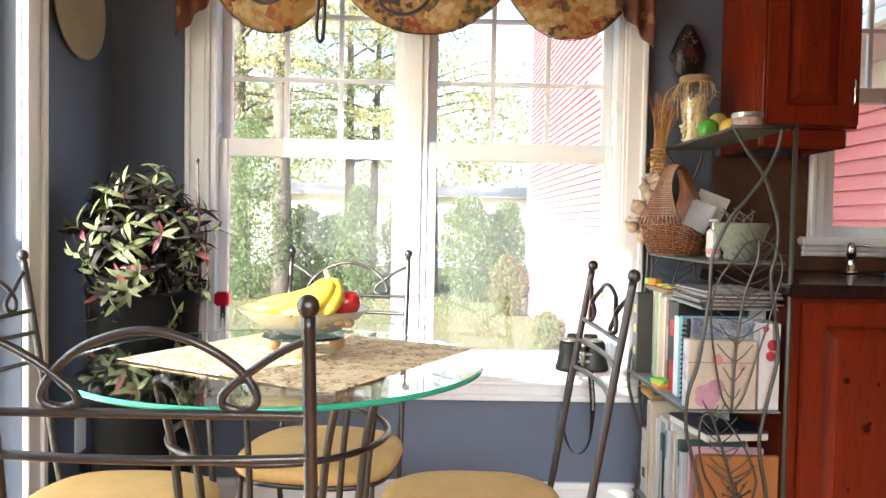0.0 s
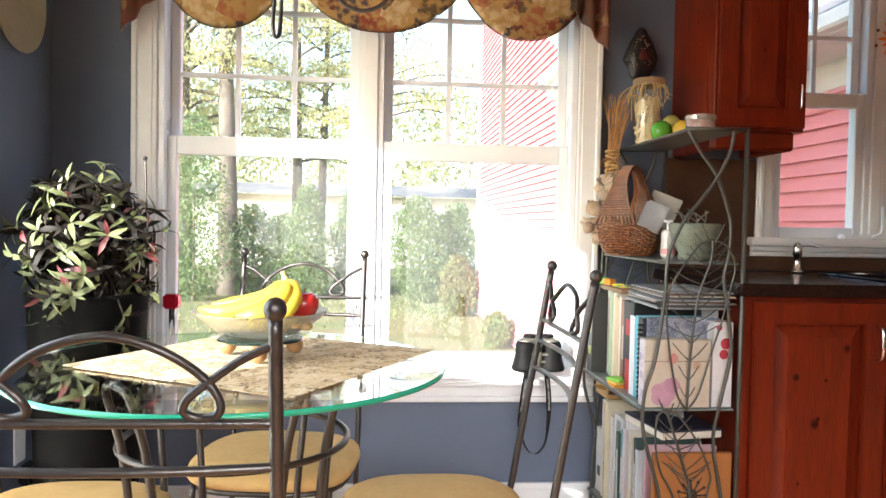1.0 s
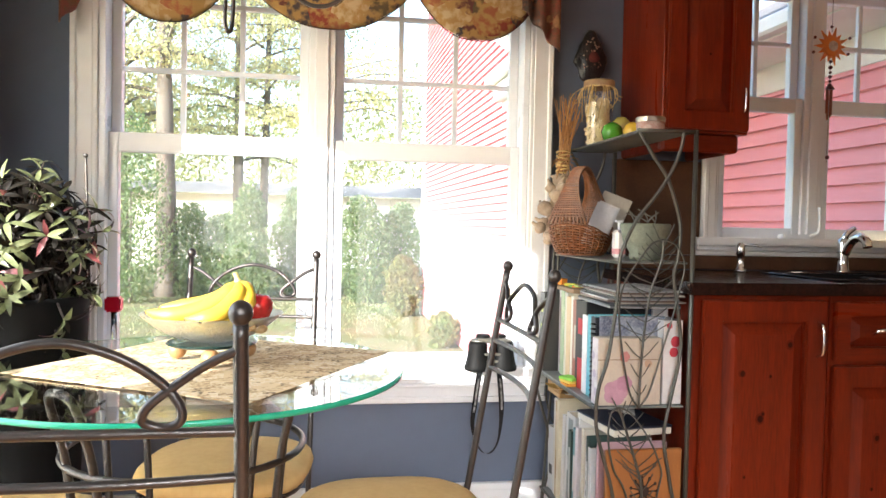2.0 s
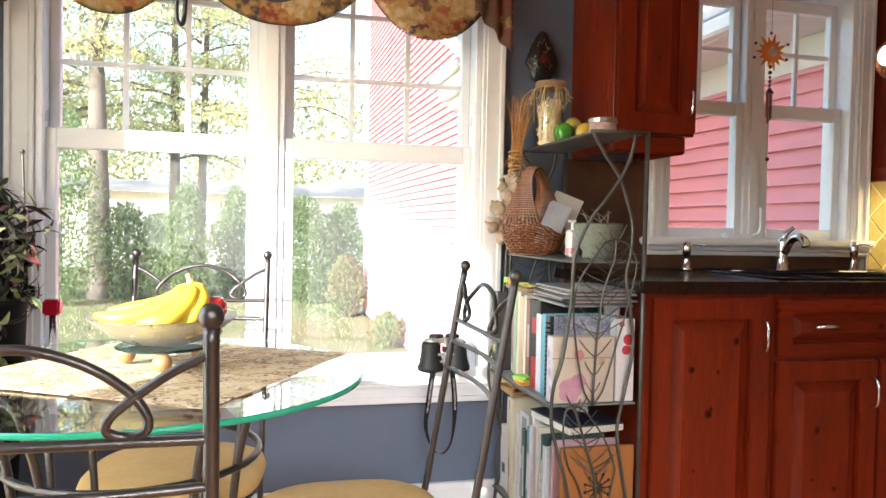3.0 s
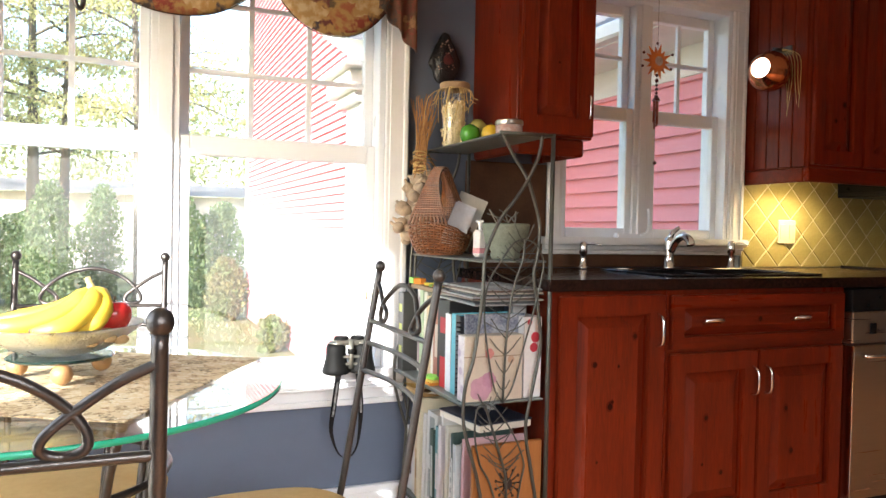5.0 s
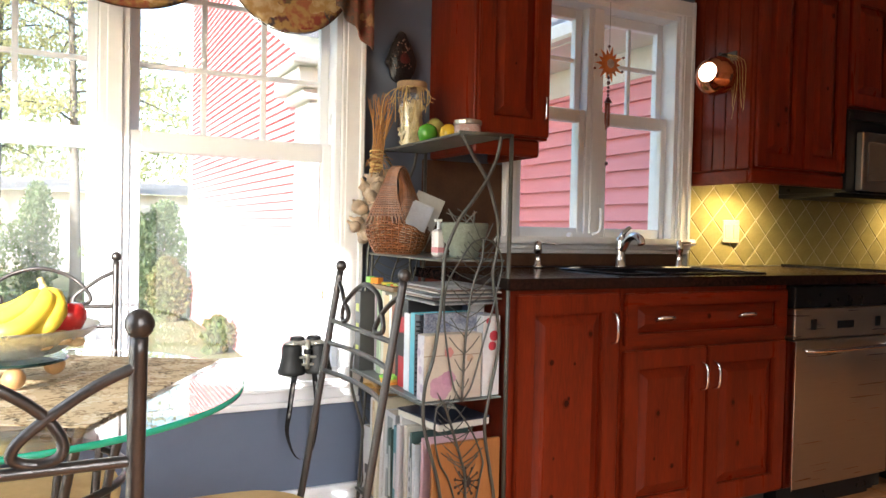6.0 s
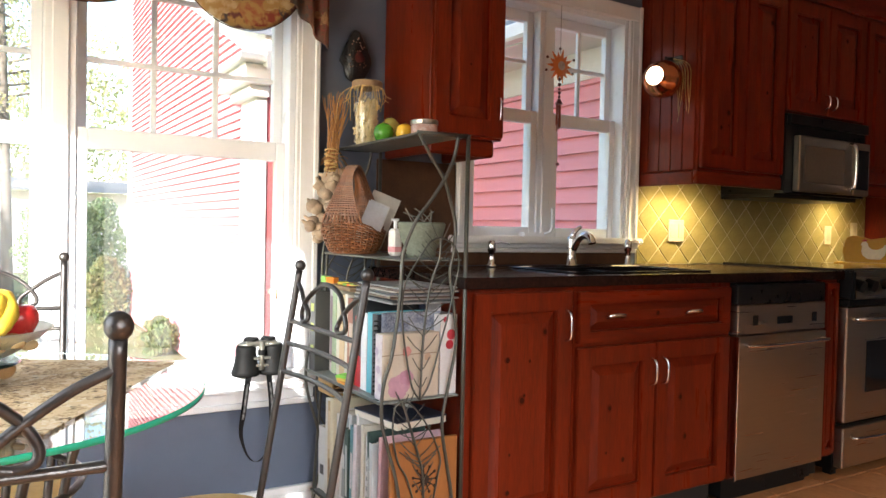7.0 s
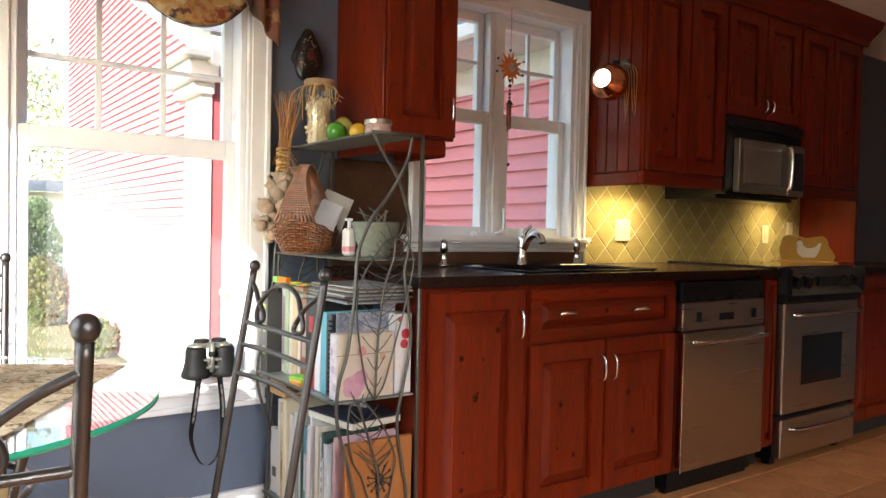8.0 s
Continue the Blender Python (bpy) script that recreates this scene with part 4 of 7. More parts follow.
for i in range(4):
    a = radians(45 + 90 * i)
    d, s = Vector((math.cos(a), math.sin(a), 0)), Vector((-math.sin(a), math.cos(a), 0))
    c = Vector((TX, TY, 0))
    left = [c + d * r - s * 0.05 + Vector((0, 0, z)) for r, z in ((0.30, 0.0), (0.22, 0.16), (0.21, 0.35), (0.234, 0.578), (0.265, 0.69))]
    right = [c + d * r + s * 0.05 + Vector((0, 0, z)) for r, z in ((0.265, 0.69), (0.234, 0.578), (0.21, 0.35), (0.22, 0.16), (0.30, 0.0))]
    mid = [c + d * 0.275 - s * 0.03 + Vector((0, 0, 0.722)), c + d * 0.275 + s * 0.03 + Vector((0, 0, 0.722))]
    part("leg", tube(smooth_path(left + mid + right), 0.0085), IRON, tb, smooth=True)
    p = c + d * 0.275
    part("glass_pad", lathe([(0, 0), (0.009, 0), (0.009, 0.006), (0, 0.006)], (p.x, p.y, 0.729), seg=12), mat("clear_rubber", (0.5, 0.5, 0.48), 0.4), tb)

# ---- on the table ----
def pattern_cloth(name, base, blobs, scale, rough=0.9, bump=0.15):
    """Printed cloth: warped cells in several colours over a ground, with a weave."""
    m = bpy.data.materials.new(name)
    m.use_nodes = True
    n, l = m.node_tree.nodes, m.node_tree.links
    b = n["Principled BSDF"]
    b.inputs["Roughness"].default_value = rough
    tc = n.new("ShaderNodeTexCoord")
    nz = n.new("ShaderNodeTexNoise")
    nz.inputs["Scale"].default_value = scale * 0.8
    l.new(tc.outputs["Object"], nz.inputs["Vector"])
    add = n.new("ShaderNodeMixRGB")
    add.blend_type, add.inputs[0].default_value = 'ADD', 0.09
    l.new(tc.outputs["Object"], add.inputs[1])
    l.new(nz.outputs["Color"], add.inputs[2])
    vo = n.new("ShaderNodeTexVoronoi")
    vo.inputs["Scale"].default_value = scale
    l.new(add.outputs[0], vo.inputs["Vector"])
    sep = n.new("ShaderNodeSeparateColor")
    l.new(vo.outputs["Color"], sep.inputs[0])
    cr = n.new("ShaderNodeValToRGB")
    cr.color_ramp.interpolation = 'CONSTANT'
    cols = [base] + blobs
    while len(cr.color_ramp.elements) < len(cols):
        cr.color_ramp.elements.new(0.5)
    for i, c in enumerate(cols):
        cr.color_ramp.elements[i].position = i / len(cols)
        cr.color_ramp.elements[i].color = (*c, 1)
    l.new(sep.outputs[0], cr.inputs[0])
    n2 = n.new("ShaderNodeTexNoise")
    n2.inputs["Scale"].default_value = scale * 3
    n2.inputs["Detail"].default_value = 5
    l.new(tc.outputs["Object"], n2.inputs["Vector"])
    edge = n.new("ShaderNodeMapRange")
    edge.inputs["From Min"].default_value, edge.inputs["From Max"].default_value = 0.42, 0.58
    l.new(n2.outputs["Fac"], edge.inputs["Value"])
    mx = n.new("ShaderNodeMix")
    mx.data_type = 'RGBA'
    l.new(edge.outputs[0], mx.inputs["Factor"])
    l.new(cr.outputs[0], mx.inputs["A"])
    mx.inputs["B"].default_value = (*base, 1)
    l.new(mx.outputs["Result"], b.inputs["Base Color"])
    wv, bp = n.new("ShaderNodeTexNoise"), n.new("ShaderNodeBump")
    wv.inputs["Scale"].default_value = 400
    l.new(tc.outputs["Object"], wv.inputs["Vector"])
    l.new(wv.outputs["Fac"], bp.inputs["Height"])
    bp.inputs["Strength"].default_value, bp.inputs["Distance"].default_value = bump, 0.004
    l.new(bp.outputs[0], b.inputs["Normal"])
    return m


MATCLOTH = pattern_cloth("placemat_print", (0.62, 0.48, 0.28), [(0.30, 0.19, 0.09), (0.72, 0.63, 0.45), (0.15, 0.10, 0.05), (0.68, 0.57, 0.38), (0.38, 0.26, 0.13)], 36)
bm = bmesh.new()
c0, e1, e2 = Vector((-0.672, 1.915)), Vector((0.50, -0.29)), Vector((0.285, 0.50))
N = 24
rnd = random.Random(8)
grid = [[None] * (N + 1) for _ in range(N + 1)]
for i in range(N + 1):
    for j in range(N + 1):
        p = c0 + e1 * (i / N) + e2 * (j / N)
        edge = 0.004 * noise.noise(Vector((i * 0.7, j * 0.7, 3))) if i in (0, N) or j in (0, N) else 0
        grid[i][j] = bm.verts.new((p.x + edge, p.y + edge, 0.7475 + 0.0015 * abs(noise.noise(Vector((p.x * 9, p.y * 9, 0))))))
for i in range(N):
    for j in range(N):
        bm.faces.new((grid[i][j], grid[i + 1][j], grid[i + 1][j + 1], grid[i][j + 1]))
r = bmesh.ops.extrude_face_region(bm, geom=bm.faces[:])
bmesh.ops.translate(bm, verts=[g for g in r["geom"] if isinstance(g, bmesh.types.BMVert)], vec=(0, 0, 0.002))
bmesh.ops.recalc_face_normals(bm, faces=bm.faces)
solo("placemat", bm, MATCLOTH, "square beige printed cloth placemat on the glass table", "placemat")

BX, BY = -0.284, 2.01
fb = thing("fruit_bowl_stand", (BX, BY, 0.752), "round dark glass stand on three wooden balls", "stand")
part("plate", lathe([(0, 0.038), (0.092, 0.038), (0.096, 0.041), (0.092, 0.044), (0, 0.044)], (BX, BY, 0.752), seg=48), mat("dark_green_glass", (0.012, 0.03, 0.026), 0.12, second=(0.008, 0.02, 0.018), scale=6), fb)
for a in (-85, 32, 160):
    part("wooden_ball", ball((BX + 0.083 * math.cos(radians(a)), BY + 0.083 * math.sin(radians(a)), 0.7715), 0.0195, seg=18), mat("turned_wood", (0.42, 0.23, 0.09), 0.45, second=(0.25, 0.12, 0.05), scale=30), fb, smooth=True)
BOWLGLASS = mat("frosted_bowl_glass", (0.90, 0.91, 0.87), 0.3, second=(0.80, 0.81, 0.75), scale=40, bump=0.6, bump_scale=130)
BOWLGLASS.node_tree.nodes["Principled BSDF"].inputs["Transmission Weight"].default_value = 0.95
solo("fruit_bowl", lathe([(0, 0.0), (0.04, 0.0), (0.08, 0.010), (0.116, 0.031), (0.145, 0.055), (0.150, 0.060), (0.1485, 0.0610), (0.143, 0.058), (0.114, 0.034), (0.077, 0.016), (0.038, 0.006), (0, 0.005)], (BX, BY, 0.7965), seg=64), BOWLGLASS, "wide textured glass bowl holding fruit", "bowl", smooth=True)
BANANA = mat("ripe_banana", (0.68, 0.46, 0.04), 0.45, second=(0.55, 0.40, 0.05), scale=14, bump=0.04, bump_scale=40)
STEMB = mat("banana_tip", (0.10, 0.07, 0.03), 0.7)


def banana(pts, r):
    """A curved five-sided fruit with tapered ends."""
    path = smooth_path(pts, 5)
    bm = bmesh.new()
    n = len(path)
    rings = []
    for i, p in enumerate(path):
        d = (path[min(i + 1, n - 1)] - path[max(i - 1, 0)]).normalized()
        a = (Vector((0, 0, 1)) - d * d.z).normalized() if abs(d.z) < 0.95 else Vector((1, 0, 0))
        b = d.cross(a)
        t = i / (n - 1)
        rad = r * min(1, 0.22 + 3.4 * t, 0.2 + 4.2 * (1 - t))
        rings.append([bm.verts.new(p + rad * (1 + 0.08 * (k % 2)) * (a * math.cos(2 * math.pi * k / 10) + b * math.sin(2 * math.pi * k / 10))) for k in range(10)])
    for u, w in zip(rings, rings[1:]):
        for k in range(10):
            bm.faces.new((u[k], u[(k + 1) % 10], w[(k + 1) % 10], w[k]))
    bm.faces.new(rings[0][::-1]), bm.faces.new(rings[-1])
    return bm


for p, r in (([(-0.148, 0.0, 0.868), (-0.09, -0.015, 0.861), (-0.02, -0.010, 0.878), (0.035, 0.005, 0.912), (0.060, 0.015, 0.945)], 0.0185),
             ([(-0.045, -0.055, 0.858), (0.0, -0.060, 0.860), (0.04, -0.045, 0.880), (0.068, -0.018, 0.915), (0.066, 0.008, 0.947)], 0.018),
             ([(-0.13, 0.052, 0.872), (-0.07, 0.050, 0.875), (0.0, 0.045, 0.893), (0.043, 0.034, 0.920), (0.062, 0.022, 0.945)], 0.0175),
             ([(0.035, -0.030, 0.848), (0.074, -0.032, 0.868), (0.092, -0.014, 0.900), (0.084, 0.005, 0.928), (0.069, 0.014, 0.947)], 0.0165)):
    p = [(BX - 0.006 + x_ * 0.88, BY + y_, 0.848 + (z_ - 0.856) * 0.82) for x_, y_, z_ in p]
    b = thing("banana", p[0], "ripe yellow banana lying in the glass bowl", "banana", group="bananas in the bowl")
    part("peel", banana(p, r), BANANA, b, smooth=True)
    part("stalk", tube(smooth_path([p[-1], Vector((BX + 0.049, BY + 0.013, 0.931)), Vector((BX + 0.044, BY + 0.012, 0.943))], 3), 0.0055), mat("pale_banana_stalk", (0.62, 0.52, 0.22), 0.6, second=(0.45, 0.36, 0.12), scale=60), b)
    part("tip", ball(p[0], 0.005, seg=8), STEMB, b)
AX, AY, AZ = BX + 0.092, BY + 0.022, 0.835
ap = thing("apple", (AX, AY, AZ), "shiny red apple in the glass bowl", "apple")
part("flesh", lathe([(0, 0.006), (0.011, 0.0), (0.025, 0.007), (0.034, 0.027), (0.034, 0.042), (0.025, 0.057), (0.009, 0.060), (0, 0.054)], (AX, AY, AZ), seg=28), mat("red_apple_skin", (0.42, 0.012, 0.018), 0.25, second=(0.5, 0.06, 0.03), scale=18), ap, smooth=True)
part("stalk", tube([(AX, AY, AZ + 0.054), (AX + 0.003, AY + 0.002, AZ + 0.07)], 0.0018), STEMB, ap)
for i in range(11):
    a = i * 2.3
    solo("dried_fruit", ball((BX + 0.06 + 0.05 * math.cos(a) * (0.5 + 0.5 * (i % 3) / 2), BY - 0.045 + 0.045 * math.sin(a), 0.830 + 0.007 * (i % 2)), 0.014, seg=10, squash=(1.2, 0.9, 0.7)), mat("walnut_shell", (0.48, 0.33, 0.16), 0.7, second=(0.3, 0.18, 0.08), scale=60, bump=0.5, bump_scale=150), "small tan nut in the glass bowl", "nut", group="nuts in the bowl", smooth=True)

# ---- valance over the dining window ----
FLORAL = pattern_cloth("floral_valance_print", (0.36, 0.22, 0.075), [(0.22, 0.04, 0.025), (0.48, 0.36, 0.20), (0.06, 0.045, 0.05), (0.30, 0.10, 0.045), (0.12, 0.035, 0.03), (0.50, 0.38, 0.22), (0.10, 0.07, 0.035)], 13, bump=0.3)
RUST = pattern_cloth("rust_tail_print", (0.12, 0.05, 0.026), [(0.16, 0.04, 0.025), (0.05, 0.03, 0.022), (0.26, 0.14, 0.06), (0.07, 0.05, 0.04)], 17, bump=0.3)
va = thing("valance", (-0.05, 2.84, 1.66), "floral gold and rust balloon valance over the window", "curtain")


def swag(cx, hw, zb, drop, seed):
    bm = bmesh.new()
    U, V = 36, 22
    g = []
    for i in range(U + 1):
        u = -1 + 2 * i / U
        col = []
        low = zb + drop * (abs(u) ** 2.3)
        for j in range(V + 1):
            v = j / V
            z = 2.16 + (low - 2.16) * v
            puff = 0.055 * math.sin(math.pi * min(1, v * 1.02)) ** 0.7 * (1 - 0.75 * abs(u) ** 3) if v < 1 else 0.0
            fold = 0.010 * math.sin(v * 17 + 3.2 * u * u + seed) * (1 - abs(u) * 0.4) + 0.006 * noise.noise(Vector((u * 4, v * 6, seed)))
            col.append(bm.verts.new((cx + u * hw, 2.855 - puff - fold, z)))
        # turned-under hem
        col.append(bm.verts.new((cx + u * hw, 2.868, low + 0.035)))
        g.append(col)
    for i in range(U):
        for j in range(V + 1):
            bm.faces.new((g[i][j], g[i + 1][j], g[i + 1][j + 1], g[i][j + 1]))
    bmesh.ops.recalc_face_normals(bm, faces=bm.faces)
    return bm


for cx, hw, zb, sd in ((-0.548, 0.205, 1.690, 1), (-0.034, 0.285, 1.698, 2), (0.462, 0.215, 1.690, 3)):
    sw = part("swag", swag(cx, hw, zb, 0.15, sd), FLORAL, va, smooth=True)
    part("piping", tube([(cx + hw * (-1 + i / 16), 2.853, zb + 0.15 * abs(-1 + i / 16) ** 2.3 - 0.001) for i in range(33)], 0.002, seg=6), mat("dark_piping", (0.045, 0.02, 0.014), 0.8, scale=40), sw, "dark brown piping", True)
for s, x0, x1 in ((-1, -0.865, -0.735), (1, 0.612, 0.745)):
    bm = bmesh.new()
    g = []
    for i in range(13):
        u = i / 12
        x = x0 + (x1 - x0) * u
        uu = 1 - u if s < 0 else u
        low = 1.80 - 0.14 * uu ** 1.1
        g.append([bm.verts.new((x, 2.835 - 0.018 * math.sin(u * 15) - 0.01 * v, 2.16 + (low - 2.16) * v)) for v in (0, 0.25, 0.5, 0.75, 1)])
    for i in range(12):
        for j in range(4):
            bm.faces.new((g[i][j], g[i + 1][j], g[i + 1][j + 1], g[i][j + 1]))
    r = bmesh.ops.extrude_face_region(bm, geom=bm.faces[:])
    bmesh.ops.translate(bm, verts=[q for q in r["geom"] if isinstance(q, bmesh.types.BMVert)], vec=(0, 0.012, 0))
    bmesh.ops.recalc_face_normals(bm, faces=bm.faces)
    part("tail", bm, RUST, va, smooth=True)
part("heading_board", box(-0.865, 0.745, 2.835, WY - 0.036, 2.15, 2.175), WHITE, va)

# ---- chandelier, of which the foot hangs into view ----
ch = thing("chandelier", (-0.2, 1.98, CEIL_Z), "dark wrought iron chandelier with ring scrolls", "lamp")
part("stem", tube([(-0.2, 1.98, CEIL_Z), (-0.2, 1.98, 1.62)], 0.007), IRON, ch)
part("canopy", lathe([(0, -0.03), (0.03, -0.028), (0.055, -0.006), (0.055, 0)], (-0.2, 1.98, CEIL_Z), seg=24), IRON, ch, smooth=True)
part("hook", tube(smooth_path([(-0.252, 2.0, 1.66), (-0.247, 1.998, 1.56), (-0.249, 1.995, 1.475), (-0.256, 1.99, 1.458), (-0.263, 1.99, 1.475), (-0.262, 1.995, 1.53), (-0.25, 1.995, 1.60), (-0.2, 1.98, 1.64)]), 0.0045), IRON, ch, smooth=True)
for x, y, z, r in ((-0.37, 1.95, 1.582, 0.052), (-0.068, 1.9, 1.560, 0.062)):
    part("ring_scroll", ring((x, y, z), r, 0.0045, normal='y'), IRON, ch, smooth=True)
    part("arm", tube(smooth_path([(-0.2, 1.98, 1.68), ((x - 0.2) / 2, (y + 1.98) / 2, 1.70), (x, y, z + r)]), 0.0055), IRON, ch, smooth=True)
part("arm", tube(smooth_path([(-0.2, 1.98, 1.70), (-0.2, 2.12, 1.75), (-0.18, 2.22, 1.70)]), 0.0055), IRON, ch, smooth=True)

# ---- plant in the corner ----
PX, PY = -0.86, 2.56
LEAFG = mat("striped_green_leaf", (0.16, 0.18, 0.085), 0.36, second=(0.035, 0.055, 0.02), scale=30, stretch=(1, 6, 1), per_object=0.35)
LEAFR = mat("pink_bract_leaf", (0.20, 0.05, 0.055), 0.45, second=(0.13, 0.03, 0.035), scale=30, per_object=0.35)
# LEAFD: plum leaves, taken near black to hold the shade inside the plant.
LEAFD = mat("shaded_plum_leaf", (0.014, 0.014, 0.010), 0.55, second=(0.03, 0.011, 0.011), scale=20, spec=0.15, per_object=0.4)
for m_ in (LEAFG, LEAFR):
    m_.node_tree.nodes["Principled BSDF"].inputs["Subsurface Weight"].default_value = 0.0
plant = thing("potted_plant", (PX, PY, 0), "bushy green and pink leaved houseplant in a black planter", "plant")
part("planter", lathe([(0, 0), (0.125, 0), (0.14, 0.3), (0.162, 0.82), (0.167, 0.84), (0.152, 0.84), (0.147, 0.81), (0, 0.81)], (PX, PY, 0), seg=32), mat("matte_black_planter", (0.006, 0.006, 0.006), 0.7, spec=0.1), plant, "tall black planter", True)
part("soil", lathe([(0, 0.82), (0.146, 0.82)], (PX, PY, 0), seg=24), mat("potting_soil", (0.03, 0.02, 0.014), 0.95), plant)


def leaf_mesh(length, width, droop):
    bm = bmesh.new()
    n = 6
    rows = []
    for i in range(n + 1):
        t = i / n
        w = width * math.sin(math.pi * min(1, t * 0.93 + 0.05)) ** 0.9
        z = -droop * t * t * length
        rows.append([bm.verts.new((-w, t * length, z + w * 0.25)), bm.verts.new((0, t * length, z)), bm.verts.new((w, t * length, z + w * 0.25))])
    for a, b in zip(rows, rows[1:]):
        bm.faces.new((a[0], a[1], b[1], b[0]))
        bm.faces.new((a[1], a[2], b[2], b[1]))
    for f in bm.faces:
        f.smooth = True
    me = bpy.data.meshes.new("leaf")
    bm.to_mesh(me)
    bm.free()
    return me


rnd = random.Random(12)
LM = []
for mt in (LEAFG, LEAFG, LEAFR, LEAFD):
    for ln, wd, dr in ((0.054, 0.0075, 0.4), (0.066, 0.0082, 0.65), (0.043, 0.0065, 0.3)):
        me = leaf_mesh(ln, wd, dr)
        me.materials.append(mt)
        LM.append(me)
STEM = mat("plum_stem", (0.028, 0.018, 0.014), 0.7)
tips = []
for i in range(170):
    a = rnd.uniform(0, 2 * math.pi)
    el = math.asin(rnd.uniform(-0.9, 1.0))
    d_ = Vector((math.cos(a) * math.cos(el) * 0.185, math.sin(a) * math.cos(el) * 0.17 - 0.02, math.sin(el) * 0.26)) * rnd.uniform(0.62, 1.05)
    tip = Vector((PX + 0.025, PY - 0.04, 0.945)) + d_
    tip.x, tip.y = max(tip.x, LX + 0.07), min(tip.y, WY - 0.1)
    tips.append((tip, d_.normalized()))
    part("stem", tube(smooth_path([(PX + 0.03 * math.cos(a), PY + 0.03 * math.sin(a), 0.80), (PX + d_.x * 0.45, PY + d_.y * 0.45, max(0.5 * (0.82 + tip.z) + 0.06, 0.92)), tip], 4), 0.0028, None, 5), STEM, plant)
for i, (tip, d_) in enumerate(tips):
    k = rnd.choice((4, 5, 5, 6))
    turn = d_.to_track_quat('Z', 'Y').to_matrix().to_4x4()
    for j in range(k):
        pick = rnd.random()
        # Leaves towards the wall and top mostly dark: shade put into their colour.
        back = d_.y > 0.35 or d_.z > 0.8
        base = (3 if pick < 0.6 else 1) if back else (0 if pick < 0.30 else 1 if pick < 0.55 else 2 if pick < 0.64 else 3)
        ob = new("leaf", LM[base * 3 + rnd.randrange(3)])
        ob.parent = plant
        m4 = Matrix.Translation(tip - Vector((PX, PY, 0))) @ turn @ Euler((radians(rnd.uniform(-10, 80)), radians(rnd.uniform(-25, 25)), 2 * math.pi * j / k + rnd.uniform(-.3, .3))).to_matrix().to_4x4()
        ob.matrix_basis = m4
# Dark core added to paint the shade between the outer leaves.
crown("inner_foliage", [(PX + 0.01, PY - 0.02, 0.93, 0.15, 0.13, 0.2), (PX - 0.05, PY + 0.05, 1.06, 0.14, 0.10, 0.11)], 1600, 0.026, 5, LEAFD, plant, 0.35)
part("stake", tube([(-0.72, 2.66, 0.80), (-0.735, 2.66, 1.235)], 0.0035), IRON, plant)
part("stake_knob", ball((-0.735, 2.66, 1.238), 0.007, seg=10), IRON, plant)

cd = thing("candle_holder", (-0.698, 2.83, 0.555), "red glass votive on a thin clear stem on the sill", "candle holder")
part("cup", box(-0.722, -0.674, 2.806, 2.854, 0.762, 0.81, bevel=0.006, seg=2), mat("red_glass", (0.45, 0.01, 0.03), 0.12, second=(0.35, 0.008, 0.02), scale=20), cd)
part("stem", tube([(-0.698, 2.83, 0.56), (-0.698, 2.83, 0.764)], 0.009, seg=12), glass("clear_stem", (0.95, 0.97, 0.97)), cd, smooth=True)
part("foot", lathe([(0, 0), (0.03, 0), (0.03, 0.004), (0.008, 0.008), (0, 0.008)], (-0.698, 2.83, 0.5552), seg=24), glass("clear_foot", (0.95, 0.97, 0.97)), cd, smooth=True)
# plate on the short wall
bm = bmesh.new()
lathe([(0, 0.0), (0.115, 0.0), (0.165, 0.014), (0.17, 0.02), (0.163, 0.02), (0.112, 0.008), (0, 0.008)], (0, 0, 0), bm, 48)
bmesh.ops.transform(bm, verts=bm.verts, matrix=Matrix.Translation((LX + 0.002, 2.665, 1.715)) @ Matrix.Rotation(radians(90), 4, 'Y'))
solo("wall_plate", bm, mat("cream_plate_glaze", (0.36, 0.31, 0.20), 0.35, second=(0.26, 0.21, 0.12), scale=6), "large cream decorative plate hung on the blue wall", "plate", smooth=True)
so = thing("wall_socket", (LX, 2.70, 0.32), "white wall socket with a black plug-in adaptor", "socket")
part("plate", box(LX, LX + 0.006, 2.665, 2.735, 0.295, 0.41, bevel=0.002), WHITE, so)
part("adaptor", box(LX + 0.006, LX + 0.045, 2.68, 2.745, 0.225, 0.29, bevel=0.008, seg=2), BLACK, so)

